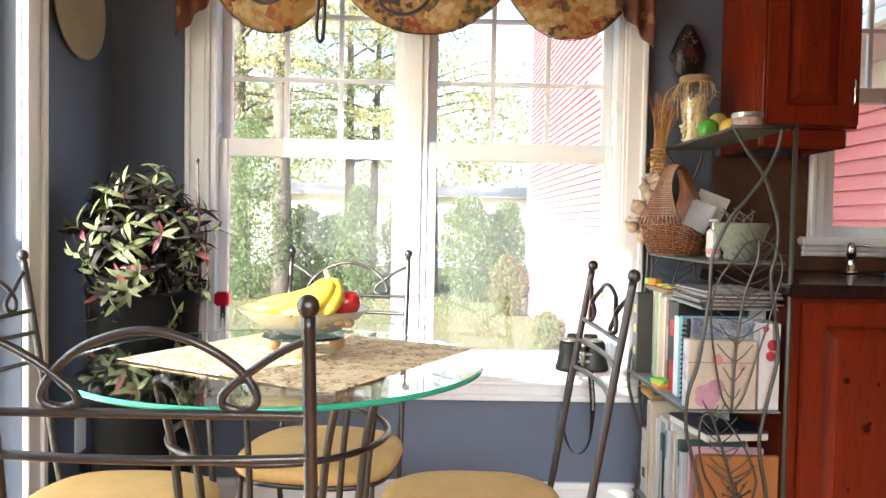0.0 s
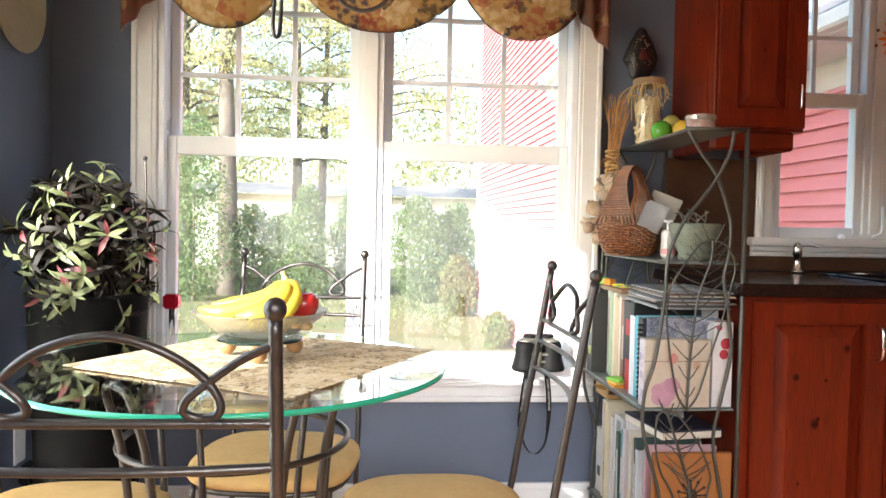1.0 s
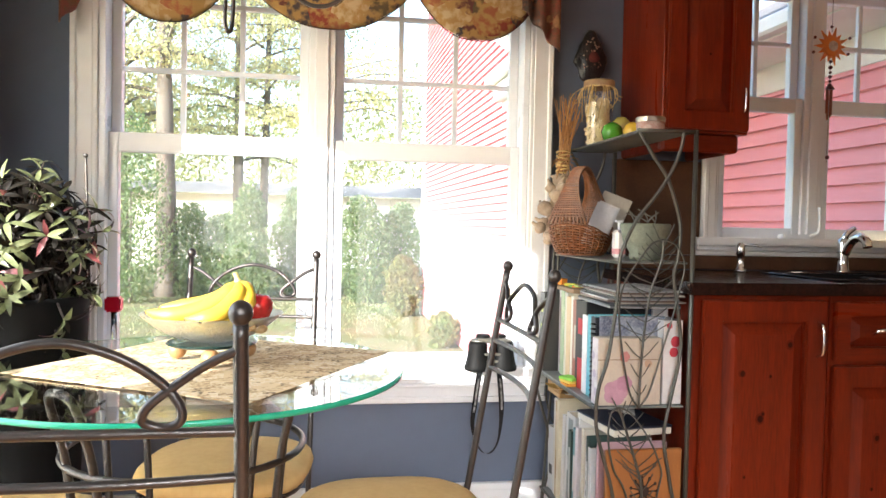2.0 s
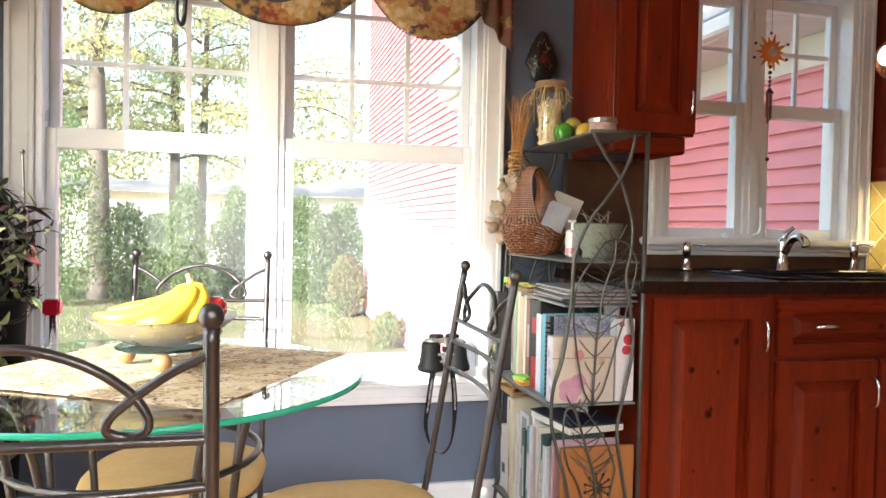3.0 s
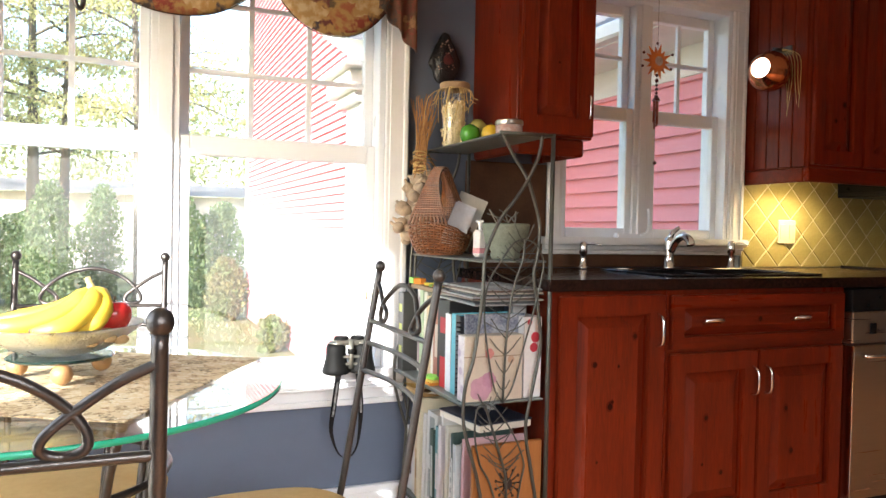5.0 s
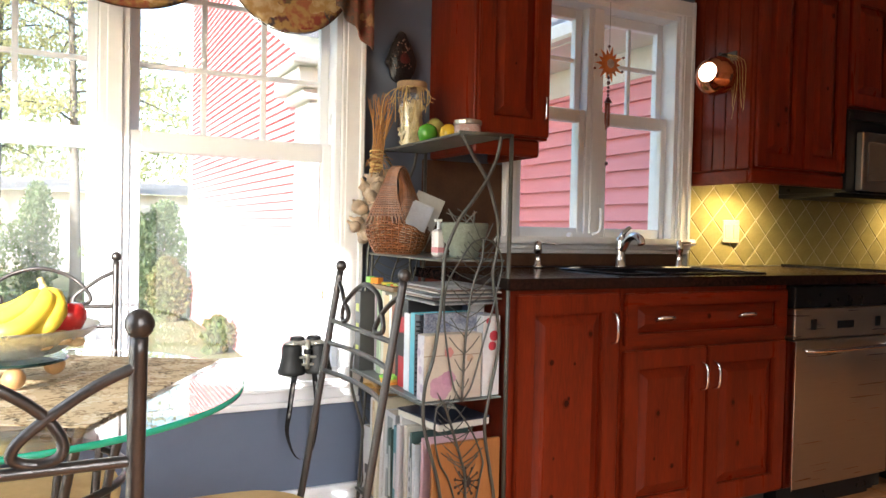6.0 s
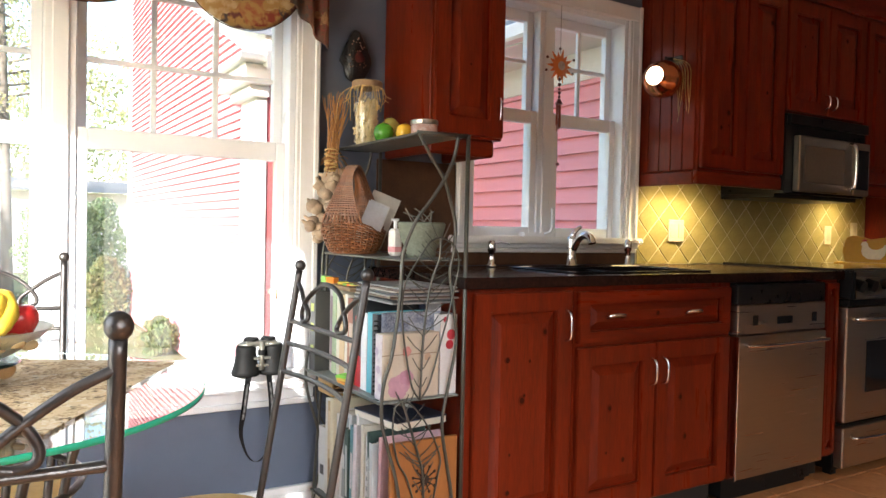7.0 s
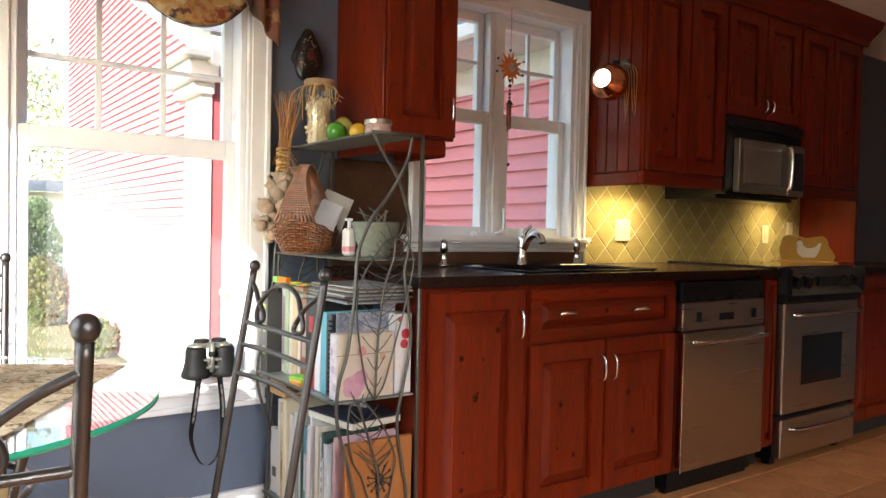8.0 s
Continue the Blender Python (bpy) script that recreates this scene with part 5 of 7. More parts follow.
# ---- baker's rack ----
RY0, RY1, RX = 2.285, 2.865, 0.975
rk = thing("bakers_rack", (0.85, 2.57, 0), "grey-green wrought iron baker's rack with leaf side panels", "shelf")
for y in (RY0, RY1):
    part("post", tube([(RX, y, 0), (RX, y, 1.337)], 0.0065), RACKIRON, rk, smooth=True)
    part("top_rail", tube([(0.80, y, 1.330), (RX, y, 1.332)], 0.006), RACKIRON, rk, smooth=True)
    c1 = [(0.936, 1.326), (0.925, 1.27), (0.894, 1.203), (0.85, 1.14), (0.802, 1.08), (0.765, 1.0), (0.757, 0.95), (0.753, 0.857), (0.732, 0.70), (0.706, 0.611), (0.702, 0.521), (0.719, 0.445), (0.75, 0.344), (0.765, 0.24), (0.74, 0.12), (0.72, 0.0)]
    c2 = [(0.81, 1.326), (0.845, 1.27), (0.894, 1.203), (0.922, 1.13), (0.938, 1.067), (0.935, 0.99), (0.923, 0.924), (0.94, 0.816), (0.950, 0.716), (0.925, 0.585), (0.907, 0.477), (0.928, 0.351), (0.945, 0.25), (0.93, 0.15)]
    part("wavy_upright", tube(smooth_path([(x, y - 0.004, z) for x, z in c1]), 0.0053), RACKIRON, rk, smooth=True)
    part("wavy_upright", tube(smooth_path([(x, y + 0.004, z) for x, z in c2]), 0.0050), RACKIRON, rk, smooth=True)
    # upper leaf and lower leaf
    for stem, wide, nv, up in (([(0.887, 1.03), (0.883, 0.97), (0.852, 0.879), (0.835, 0.742), (0.827, 0.559)], 0.085, 17, 1), ([(0.769, 0.562), (0.796, 0.485), (0.828, 0.39), (0.842, 0.335), (0.85, 0.2)], 0.07, 13, -1)):
        sp = smooth_path([(x, y, z) for x, z in stem], 8)
        leaf_ = part("leaf_stem", tube(sp, 0.0038, seg=6), RACKIRON, rk, smooth=True)
        n = len(sp)
        for side in (-1, 1):
            line = []
            for i in range(0, n, 2):
                t = i / (n - 1)
                line.append(sp[i] + Vector((side * wide * math.sin(math.pi * min(1, t * 0.96 + 0.03)) ** 0.8, 0, 0)))
            part("leaf_outline", tube(smooth_path([sp[0]] + line[1:-1] + [sp[-1]], 3), 0.0028, seg=6), RACKIRON, leaf_, smooth=True)
            for i in range(nv):
                k = int((i + 1.2) / (nv + 1.2) * (n - 1))
                t = k / (n - 1)
                w = wide * math.sin(math.pi * min(1, t * 0.96 + 0.03)) ** 0.8
                tip = sp[k] + Vector((side * w * (0.7 + 0.3 * ((i * 7) % 5) / 4), 0.002, 0.03 + 0.03 * ((i * 3) % 4) / 3))
                part("leaf_vein", tube([sp[k], (sp[k] + tip) / 2 + Vector((0, 0, -0.004)), tip], 0.0016, seg=5), RACKIRON, leaf_)
for z, xf in ((1.334, 0.815), (0.968, 0.762), (0.562, 0.70), (0.14, 0.73)):
    s = part("shelf", box(xf + 0.006, RX - 0.009, RY0 + 0.008, RY1 - 0.008, z - 0.007, z - 0.001, bevel=0.002), mat("grey_rack_shelf", (0.20, 0.22, 0.21), 0.3, second=(0.13, 0.145, 0.14), scale=6), rk)
    part("edge_bar", tube([(xf, RY0, z - 0.004), (xf, RY1, z - 0.004)], 0.0045), RACKIRON, s)
part("front_post", tube([(0.775, RY1, 0.966), (0.765, RY1, 0.56), (0.73, RY1, 0.0)], 0.005), RACKIRON, rk)

# things on the rack
PAPER = mat("page_paper", (0.72, 0.68, 0.58), 0.85, second=(0.6, 0.56, 0.46), scale=60, stretch=(1, 30, 1))


LEAN = random.Random(31)


def book(y0, y1, z0, h, depth, color, x0, label, bars=(), group="books on the rack"):
    name = "book"
    cov = mat("cover_%d_%d_%d" % tuple(int(c * 99) for c in color), color, 0.45, second=tuple(c * 0.8 for c in color), scale=12, amount=0.6)
    low = group != "books on the rack"
    x0 += LEAN.uniform(-0.004, 0.016 if low else 0.006)
    b = thing(name, (x0 + depth / 2, (y0 + y1) / 2, z0), label, "book", group=group)
    b.rotation_euler = (radians(LEAN.uniform(-2.4, 2.4) if low else LEAN.uniform(-0.8, 0.8)), 0, radians(LEAN.uniform(-3, 3)))
    part("cover", boxes((x0, x0 + 0.003, y0, y1, z0, z0 + h), (x0 + 0.003, x0 + depth, y0, y0 + 0.002, z0, z0 + h), (x0 + 0.003, x0 + depth, y1 - 0.002, y1, z0, z0 + h), bevel=0.0006), cov, b)
    part("pages", box(x0 + 0.003, x0 + depth - 0.004, y0 + 0.002, y1 - 0.002, z0 + 0.003, z0 + h - 0.004), PAPER, b)
    for za, zb, c in bars:
        part("title_bar", box(x0 - 0.0006, x0, y0 + (y1 - y0) * 0.25, y1 - (y1 - y0) * 0.25, z0 + h * za, z0 + h * zb), mat("bar_%d_%d_%d" % tuple(int(q * 99) for q in c), c, 0.5), b)
    return b


Z3 = 0.562
WHT, BLK_, REDC = (0.75, 0.74, 0.72), (0.02, 0.02, 0.022), (0.5, 0.03, 0.04)
y = 2.855
for th, h, dp, col, lab, bars in (
        (0.030, 0.27, 0.19, (0.05, 0.05, 0.045), "dark box file with yellow labels on the rack", ((0.75, 0.85, (0.45, 0.5, 0.08)), (0.5, 0.6, (0.45, 0.5, 0.08)), (0.22, 0.32, (0.45, 0.5, 0.08)))),
        (0.022, 0.285, 0.20, WHT, "white spiral recipe book on the rack", ((0.1, 0.9, (0.45, 0.35, 0.42)),)),
        (0.018, 0.29, 0.20, (0.55, 0.68, 0.45), "pale green recipe folder on the rack", ()),
        (0.020, 0.28, 0.20, (0.78, 0.75, 0.62), "cream recipe book on the rack", ()),
        (0.022, 0.27, 0.20, (0.72, 0.55, 0.32), "tan cookbook on the rack", ()),
        (0.016, 0.275, 0.20, (0.8, 0.76, 0.66), "ivory cookbook on the rack", ()),
        (0.034, 0.265, 0.20, (0.34, 0.12, 0.07), "brown hardback cookbook on the rack", ((0.3, 0.7, (0.55, 0.45, 0.35)),)),
        (0.046, 0.272, 0.20, BLK_, "thick black and red cookbook on the rack", ((0.0, 0.35, REDC), (0.62, 0.8, REDC))),
        (0.022, 0.235, 0.20, (0.75, 0.78, 0.8), "white and blue cookbook on the rack", ()),
        (0.026, 0.24, 0.20, (0.12, 0.45, 0.55), "turquoise ring binder on the rack", ()),
        (0.018, 0.24, 0.20, (0.03, 0.03, 0.04), "black spiral notebook on the rack", ())):
    th *= 1.78
    shift_ = -0.05 if y > 2.85 else 0.0
    book(y - th, y - 0.001, Z3, h, dp, col, 0.722 + 0.085 * (y - 2.36) + shift_, lab, bars)
    y -= th
bx = thing("keepsake_box", (0.80, 2.38, Z3), "cream flowered keepsake box standing on the rack", "box")
part("body", box(0.712, 0.90, 2.302, 2.345, Z3, 0.752, bevel=0.003), mat("cream_flower_paper", (0.60, 0.53, 0.41), 0.6, second=(0.52, 0.44, 0.36), scale=16, amount=0.9), bx)
for x, z, r, c in ((0.765, 0.60, 0.034, (0.44, 0.24, 0.30)), (0.79, 0.625, 0.022, (0.40, 0.20, 0.27)), (0.79, 0.70, 0.014, (0.5, 0.2, 0.18)), (0.86, 0.68, 0.011, (0.45, 0.3, 0.2))):
    bm = bmesh.new()
    for k in range(5):
        a = k * 1.2566
        bmesh.ops.create_circle(bm, cap_ends=True, segments=10, radius=r * 0.6, matrix=Matrix.Translation((x + r * 0.5 * math.cos(a), 2.3008 - 0.0002 * k, z + r * 0.5 * math.sin(a))) @ Matrix.Rotation(radians(90), 4, 'X'))
    part("painted_flower", bm, mat("flower_%d" % int(r * 1000), c, 0.6, second=tuple(min(1, q * 1.5) for q in c), scale=60), bx)
part("side_panel", box(0.7102, 0.7122, 2.3035, 2.3440, Z3 + 0.002, 0.7505, bevel=0.0006), mat("white_flower_paper", (0.72, 0.70, 0.69), 0.6, second=(0.5, 0.42, 0.5), scale=45, amount=0.8), bx, "white flowered side")
for k in range(3):
    part("side_flower", ball((0.7102, 2.313 + 0.011 * k, 0.60 + 0.05 * k), 0.012, seg=8, squash=(0.05, 1, 1)), mat("lilac_flower", (0.5, 0.42, 0.52), 0.6), bx)
fo = thing("white_folder", (0.95, 2.40, Z3), "white folder printed with red poppies on the rack", "folder")
part("lid_line", box(0.7112, 0.9008, 2.3012, 2.3458, 0.690, 0.6925), mat("box_seam", (0.3, 0.22, 0.15), 0.7), bx)
part("cover", box(0.925, 0.972, 2.415, 2.43, Z3, 0.825, bevel=0.001), mat("folder_white", (0.75, 0.74, 0.73), 0.5, scale=12), fo)
part("cover", box(0.908, 0.966, 2.31, 2.40, Z3, 0.80, bevel=0.001), mat("folder_white", (0.75, 0.74, 0.73)), fo)
for x, z, r in ((0.925, 0.785, 0.009), (0.945, 0.74, 0.016), (0.94, 0.71, 0.014)):
    part("poppy", ball((x, 2.3095, z), r, seg=10, squash=(1, 0.06, 1)), mat("poppy_red", (0.5, 0.03, 0.05), 0.5), fo)
nb2 = thing("photo_album", (0.85, 2.53, Z3), "dark album behind the keepsake box", "book")
part("cover", box(0.935, 0.97, 2.44, 2.548, Z3, 0.83, bevel=0.002), mat("album_navy", (0.05, 0.07, 0.14), 0.4, scale=12), nb2)
rnd = random.Random(4)
for i in range(9):
    z = 0.834 + i * 0.0055
    dx, dy, tw = rnd.uniform(-0.012, 0.012), rnd.uniform(-0.01, 0.01), rnd.uniform(-6, 6)
    bm = box(-0.105, 0.105, -0.14, 0.135, 0, 0.0048, bevel=0.0008)
    bmesh.ops.transform(bm, verts=bm.verts, matrix=pose(0.862 + dx, 2.46 + dy, z, 0, 0, tw))
    solo("magazine", bm, mat("mag_%d" % (i % 4), ((0.34, 0.35, 0.36), (0.08, 0.09, 0.10), (0.48, 0.44, 0.38), (0.16, 0.10, 0.08))[i % 4], 0.3, scale=10), "glossy magazine in the stack on the rack", "magazine", group="magazines on the rack")
bm = box(-0.04, 0.04, -0.05, 0.05, 0, 0.001)
bmesh.ops.transform(bm, verts=bm.verts, matrix=pose(0.86, 2.38, 0.8845, 8, -6, 25))
solo("leaflet", bm, mat("leaflet_print", (0.7, 0.7, 0.68), 0.4, second=(0.1, 0.1, 0.1), scale=25, amount=1.0), "small printed leaflet on the magazines", "paper")
bm = bmesh.new()
for k in range(16):
    ring((0.716, 2.353, Z3 + 0.02 + k * 0.0135), 0.008, 0.0018, 12, bm)
nbk = thing("spiral_notebook", (0.80, 2.55, Z3), "navy and white notebook with a black wire spiral on the rack", "notebook")
part("page_block", box(0.733, 0.93, 2.3485, 2.3555, Z3, Z3 + 0.245, bevel=0.001), mat("navy_cover", (0.05, 0.07, 0.14), 0.4, second=(0.5, 0.52, 0.56), scale=22, amount=0.9), nbk)
part("spiral", bm, BLACK, nbk, "black wire spiral")
# coloured note flags on the book tops
solo("note_tray", box(0.735, 0.86, 2.585, 2.80, 0.850, 0.864, bevel=0.002), mat("kraft_brown", (0.30, 0.20, 0.11), 0.7, scale=12), "brown folder lying across the books", "folder")
for i, (dx, yy, c) in enumerate(((0.0, 2.82, (0.35, 0.75, 0.15)), (0.0, 2.77, (0.9, 0.30, 0.03)), (0.012, 2.70, (0.75, 0.55, 0.08)), (0.0, 2.68, (0.8, 0.7, 0.1)), (0.01, 2.655, (0.25, 0.45, 0.1)), (0.015, 2.635, (0.85, 0.22, 0.05)), (0.01, 2.61, (0.4, 0.5, 0.12)), (0.03, 2.66, (0.7, 0.6, 0.2)))):
    bm = box(-0.013, 0.013, -0.018, 0.018, 0, 0.007 if i > 1 else 0.02, bevel=0.001)
    bmesh.ops.transform(bm, verts=bm.verts, matrix=pose(0.755 + dx, yy, 0.8645 + (0.004 if i % 3 == 0 and i > 2 else 0), 0, 0, 23 * i))
    solo("note_pad", bm, mat("note_%d" % i, c, 0.7), "small bright sticky note pad on the books", "note pad", group="note pads on the rack")
for i, (c, z) in enumerate((((0.85, 0.35, 0.05), Z3), ((0.85, 0.6, 0.12), Z3 + 0.009), ((0.3, 0.75, 0.1), Z3 + 0.018))):
    bm = box(-0.022, 0.022, -0.03, 0.03, 0, 0.0085, bevel=0.001)
    bmesh.ops.transform(bm, verts=bm.verts, matrix=pose(0.728, 2.575, z, 0, 0, 12 * i))
    solo("note_pad", bm, mat("pad_%d" % i, c, 0.7), "bright sticky note pad lying before the books", "note pad", group="note pads on the rack")
# lowest shelf: magazine files and binders
Z4 = 0.14
y = 2.86
for th, h, dp, col, lab, bars in (
        (0.06, 0.22, 0.22, (0.68, 0.70, 0.70), "white card magazine file on the low shelf", ((0.25, 0.4, (0.05, 0.05, 0.05)),)),
        (0.018, 0.33, 0.20, (0.70, 0.70, 0.66), "pale paper file on the low shelf", ()),
        (0.022, 0.335, 0.20, (0.76, 0.74, 0.68), "ivory folder on the low shelf", ()),
        (0.03, 0.325, 0.21, (0.55, 0.42, 0.22), "patterned tan cookbook on the low shelf", ((0.5, 0.9, (0.75, 0.65, 0.45)), (0.2, 0.4, (0.35, 0.2, 0.08)))),
        (0.024, 0.34, 0.20, (0.74, 0.68, 0.50), "cream folder on the low shelf", ()),
        (0.022, 0.30, 0.20, (0.70, 0.69, 0.66), "white booklet on the low shelf", ()),
        (0.075, 0.315, 0.21, (0.66, 0.67, 0.66), "wide white patterned ring binder on the low shelf", ((0.55, 0.95, (0.30, 0.34, 0.34)), (0.1, 0.4, (0.30, 0.34, 0.34)))),
        (0.026, 0.27, 0.21, (0.05, 0.09, 0.075), "dark green folder on the low shelf", ((0.2, 0.8, (0.55, 0.6, 0.58)),)),
        (0.03, 0.285, 0.21, (0.12, 0.30, 0.34), "teal binder on the low shelf", ((0.3, 0.7, (0.7, 0.7, 0.7)),)),
        (0.022, 0.30, 0.21, (0.70, 0.66, 0.68), "pale pink folder on the low shelf", ()),
        (0.012, 0.33, 0.18, (0.74, 0.73, 0.70), "white paper wallet on the low shelf", ()),
        (0.030, 0.29, 0.21, (0.64, 0.66, 0.66), "grey spotted box file on the low shelf", tuple((0.08 + 0.11 * q, 0.13 + 0.11 * q, (0.25, 0.30, 0.31)) for q in range(8))),
        (0.020, 0.31, 0.19, (0.66, 0.62, 0.52), "manila folder on the low shelf", ()),
        (0.034, 0.28, 0.21, (0.70, 0.70, 0.70), "white ring binder with grey dots on the low shelf", tuple((0.08 + 0.11 * q, 0.13 + 0.11 * q, (0.32, 0.34, 0.36)) for q in range(8))),
        (0.014, 0.30, 0.20, (0.04, 0.08, 0.07), "dark green card folder on the low shelf", ((0.2, 0.75, (0.6, 0.63, 0.62)),)),
        (0.026, 0.27, 0.21, (0.55, 0.60, 0.62), "pale blue ring binder on the low shelf", ((0.3, 0.7, (0.75, 0.75, 0.75)),)),
        (0.016, 0.295, 0.21, (0.62, 0.40, 0.44), "pink notebook on the low shelf", ())):
    book(y - th, y - 0.001, Z4, h, dp, col, 0.738, lab, bars, "files on the low shelf")
    y -= th
tray = thing("box_folder", (0.86, 2.46, 0.462), "white paper folder with a navy cover lying on the files", "folder")
bm = box(-0.098, 0.09, -0.115, 0.11, 0, 0.020, bevel=0.002)
bmesh.ops.transform(bm, verts=bm.verts, matrix=pose(0.86, 2.46, 0.462, 0, 0, 8))
part("page_block", bm, PAPER, tray)
bm = box(-0.1, 0.092, -0.117, 0.112, 0.0205, 0.027, bevel=0.002)
bmesh.ops.transform(bm, verts=bm.verts, matrix=pose(0.86, 2.46, 0.462, 0, 0, 8))
part("cover", bm, mat("navy_card", (0.02, 0.026, 0.05), 0.45, second=(0.012, 0.015, 0.03), scale=20), tray, "navy card cover")
for i in range(3):
    bm = bmesh.new()
    g = [[bm.verts.new((-0.09 + 0.18 * a / 8, -0.07 + 0.14 * b / 4, 0.018 * math.sin(a * 0.5 + i) + 0.006 * b)) for b in range(5)] for a in range(9)]
    for a in range(8):
        for b in range(4):
            bm.faces.new((g[a][b], g[a + 1][b], g[a + 1][b + 1], g[a][b + 1]))
    bmesh.ops.transform(bm, verts=bm.verts, matrix=pose(0.84 - 0.02 * i, 2.52 + 0.09 * i, 0.497 + 0.01 * i, 0, 4, 70 + 20 * i))
    solo("loose_paper", bm, mat("curled_paper_%d" % i, ((0.72, 0.71, 0.68), (0.70, 0.69, 0.66), (0.75, 0.45, 0.12))[i], 0.7), "curled loose paper sheet on the files", "paper", group="loose papers")
fr = thing("small_frame", (0.78, 2.80, 0.47), "small pale wooden frame lying on the files", "frame")
part("frame", boxes((0.745, 0.86, 2.73, 2.86, 0.482, 0.50), (0.745, 0.755, 2.73, 2.86, 0.50, 0.53), bevel=0.003), mat("pale_pine", (0.48, 0.30, 0.12), 0.5, scale=20), fr)
wb = thing("wooden_board", (0.85, 2.30, 0.14), "orange wooden cutting board with a burnt daisy motif", "board")
ORANGEWOOD = mat("orange_board_wood", (0.36, 0.14, 0.038), 0.4, second=(0.25, 0.085, 0.022), scale=5, stretch=(8, 8, 1))
part("panel", box(0.742, 0.968, 2.296, 2.312, 0.142, 0.437, bevel=0.003), ORANGEWOOD, wb)
bm = bmesh.new()
for k in range(11):
    a = k * 0.571
    tube([(0.855 + 0.012 * math.cos(a), 2.2955, 0.318 + 0.012 * math.sin(a)), (0.855 + 0.04 * math.cos(a), 2.2952, 0.318 + 0.04 * math.sin(a))], 0.0022, bm, 5)
    ball((0.855 + 0.04 * math.cos(a), 2.2955, 0.318 + 0.04 * math.sin(a)), 0.005, bm, 6, (1, 0.3, 1))
ball((0.855, 2.2955, 0.318), 0.016, bm, 10, (1, 0.2, 1.1))
part("daisy_motif", bm, mat("burnt_wood", (0.03, 0.015, 0.01), 0.8), wb)

# upper shelf things
jr = thing("pasta_jar", (0.876, 2.78, 1.334), "tall glass jar of pasta tied with raffia", "jar")
part("glass", lathe([(0, 0), (0.046, 0), (0.05, 0.01), (0.05, 0.19), (0.046, 0.20), (0.044, 0.20), (0.0475, 0.19), (0.0475, 0.012), (0, 0.004)], (0.876, 2.78, 1.3345), seg=28), thin_glass("jar_glass", 0.08), jr, smooth=True)
rnd = random.Random(6)
bm = bmesh.new()
for i in range(330):
    a, r0, z = rnd.uniform(0, 6.28), 0.044 * math.sqrt(rnd.random()), rnd.uniform(0.008, 0.16)
    p = Vector((0.876 + r0 * math.cos(a), 2.78 + r0 * math.sin(a), 1.3345 + z))
    d = Vector((rnd.uniform(-1, 1), rnd.uniform(-1, 1), rnd.uniform(-1, 1))).normalized() * 0.012
    q = p + d
    if (Vector((q.x - 0.876, q.y - 2.78))).length < 0.045 and q.z < 1.515:
        tube([p, (p + q) / 2 + Vector((rnd.uniform(-.003, .003), 0, 0.003)), q], 0.0042, bm, 6)
lathe([(0, 0.006), (0.036, 0.006), (0.037, 0.15), (0, 0.155)], (0.876, 2.78, 1.3345), bm, 20)
part("pasta", bm, mat("dry_pasta", (0.74, 0.60, 0.32), 0.6, scale=60, island=0.2), jr)
part("lid", lathe([(0, 0), (0.05, 0), (0.053, 0.005), (0.053, 0.02), (0.05, 0.025), (0, 0.025)], (0.876, 2.78, 1.535), seg=28), mat("cork_lid", (0.34, 0.22, 0.12), 0.8, second=(0.22, 0.13, 0.07), scale=60), jr, "cork lid")
RAFFIA = mat("raffia_straw", (0.62, 0.44, 0.18), 0.8, second=(0.48, 0.32, 0.11), scale=20, per_object=0.25)
for i in range(24):
    a = rnd.gauss(3.9, 0.9)
    s0 = Vector((0.876 + 0.052 * math.cos(a), 2.78 + 0.052 * math.sin(a), 1.53))
    out = Vector((math.cos(a), math.sin(a), 0)) * rnd.uniform(0.003, 0.022) * (2.2 if i % 6 == 0 else 1)
    part("raffia_strand", tube(smooth_path([(0.846, 2.735, 1.535), s0 + Vector((0, 0, 0.008)), s0 + out + Vector((0, 0, -0.03)), s0 + out * 1.3 + Vector((rnd.uniform(-.02, .02), 0, -rnd.uniform(0.03, 0.13)))], 3), 0.0013, None, 4), RAFFIA, jr)
for nm, at, r, c, c2, lab in (("green_apple", (0.862, 2.62, 1.334), 0.034, (0.06, 0.26, 0.02), (0.12, 0.32, 0.03), "glossy green decorative apple on the rack"), ("yellow_apple", (0.90, 2.545, 1.334), 0.030, (0.65, 0.42, 0.03), (0.6, 0.22, 0.03), "yellow decorative apple on the rack"), ("pear", (0.915, 2.675, 1.334), 0.036, (0.42, 0.38, 0.10), (0.35, 0.28, 0.06), "mottled yellow-green pear on the rack")):
    t_ = thing(nm, at, lab, "fruit", group="fruit on the rack")
    k = 1.35 if nm == "pear" else 1.0
    part("body", lathe([(0, 0.08 * r), (0.4 * r, 0), (0.8 * r, 0.3 * r), (r, 0.9 * r * k), (0.85 * r, 1.5 * r * k), (0.4 * r, 1.85 * r * k), (0, 1.75 * r * k)], at, seg=24), mat(nm + "_skin", c, 0.22, second=c2, scale=20), t_, smooth=True)
    part("stalk", tube([(at[0], at[1], at[2] + 1.75 * r * k), (at[0] + 0.003, at[1], at[2] + 1.75 * r * k + 0.012)], 0.0016), STEMB, t_)
tn = thing("jam_jar", (0.90, 2.42, 1.334), "small low jar with a silver lid and pink contents", "jar")
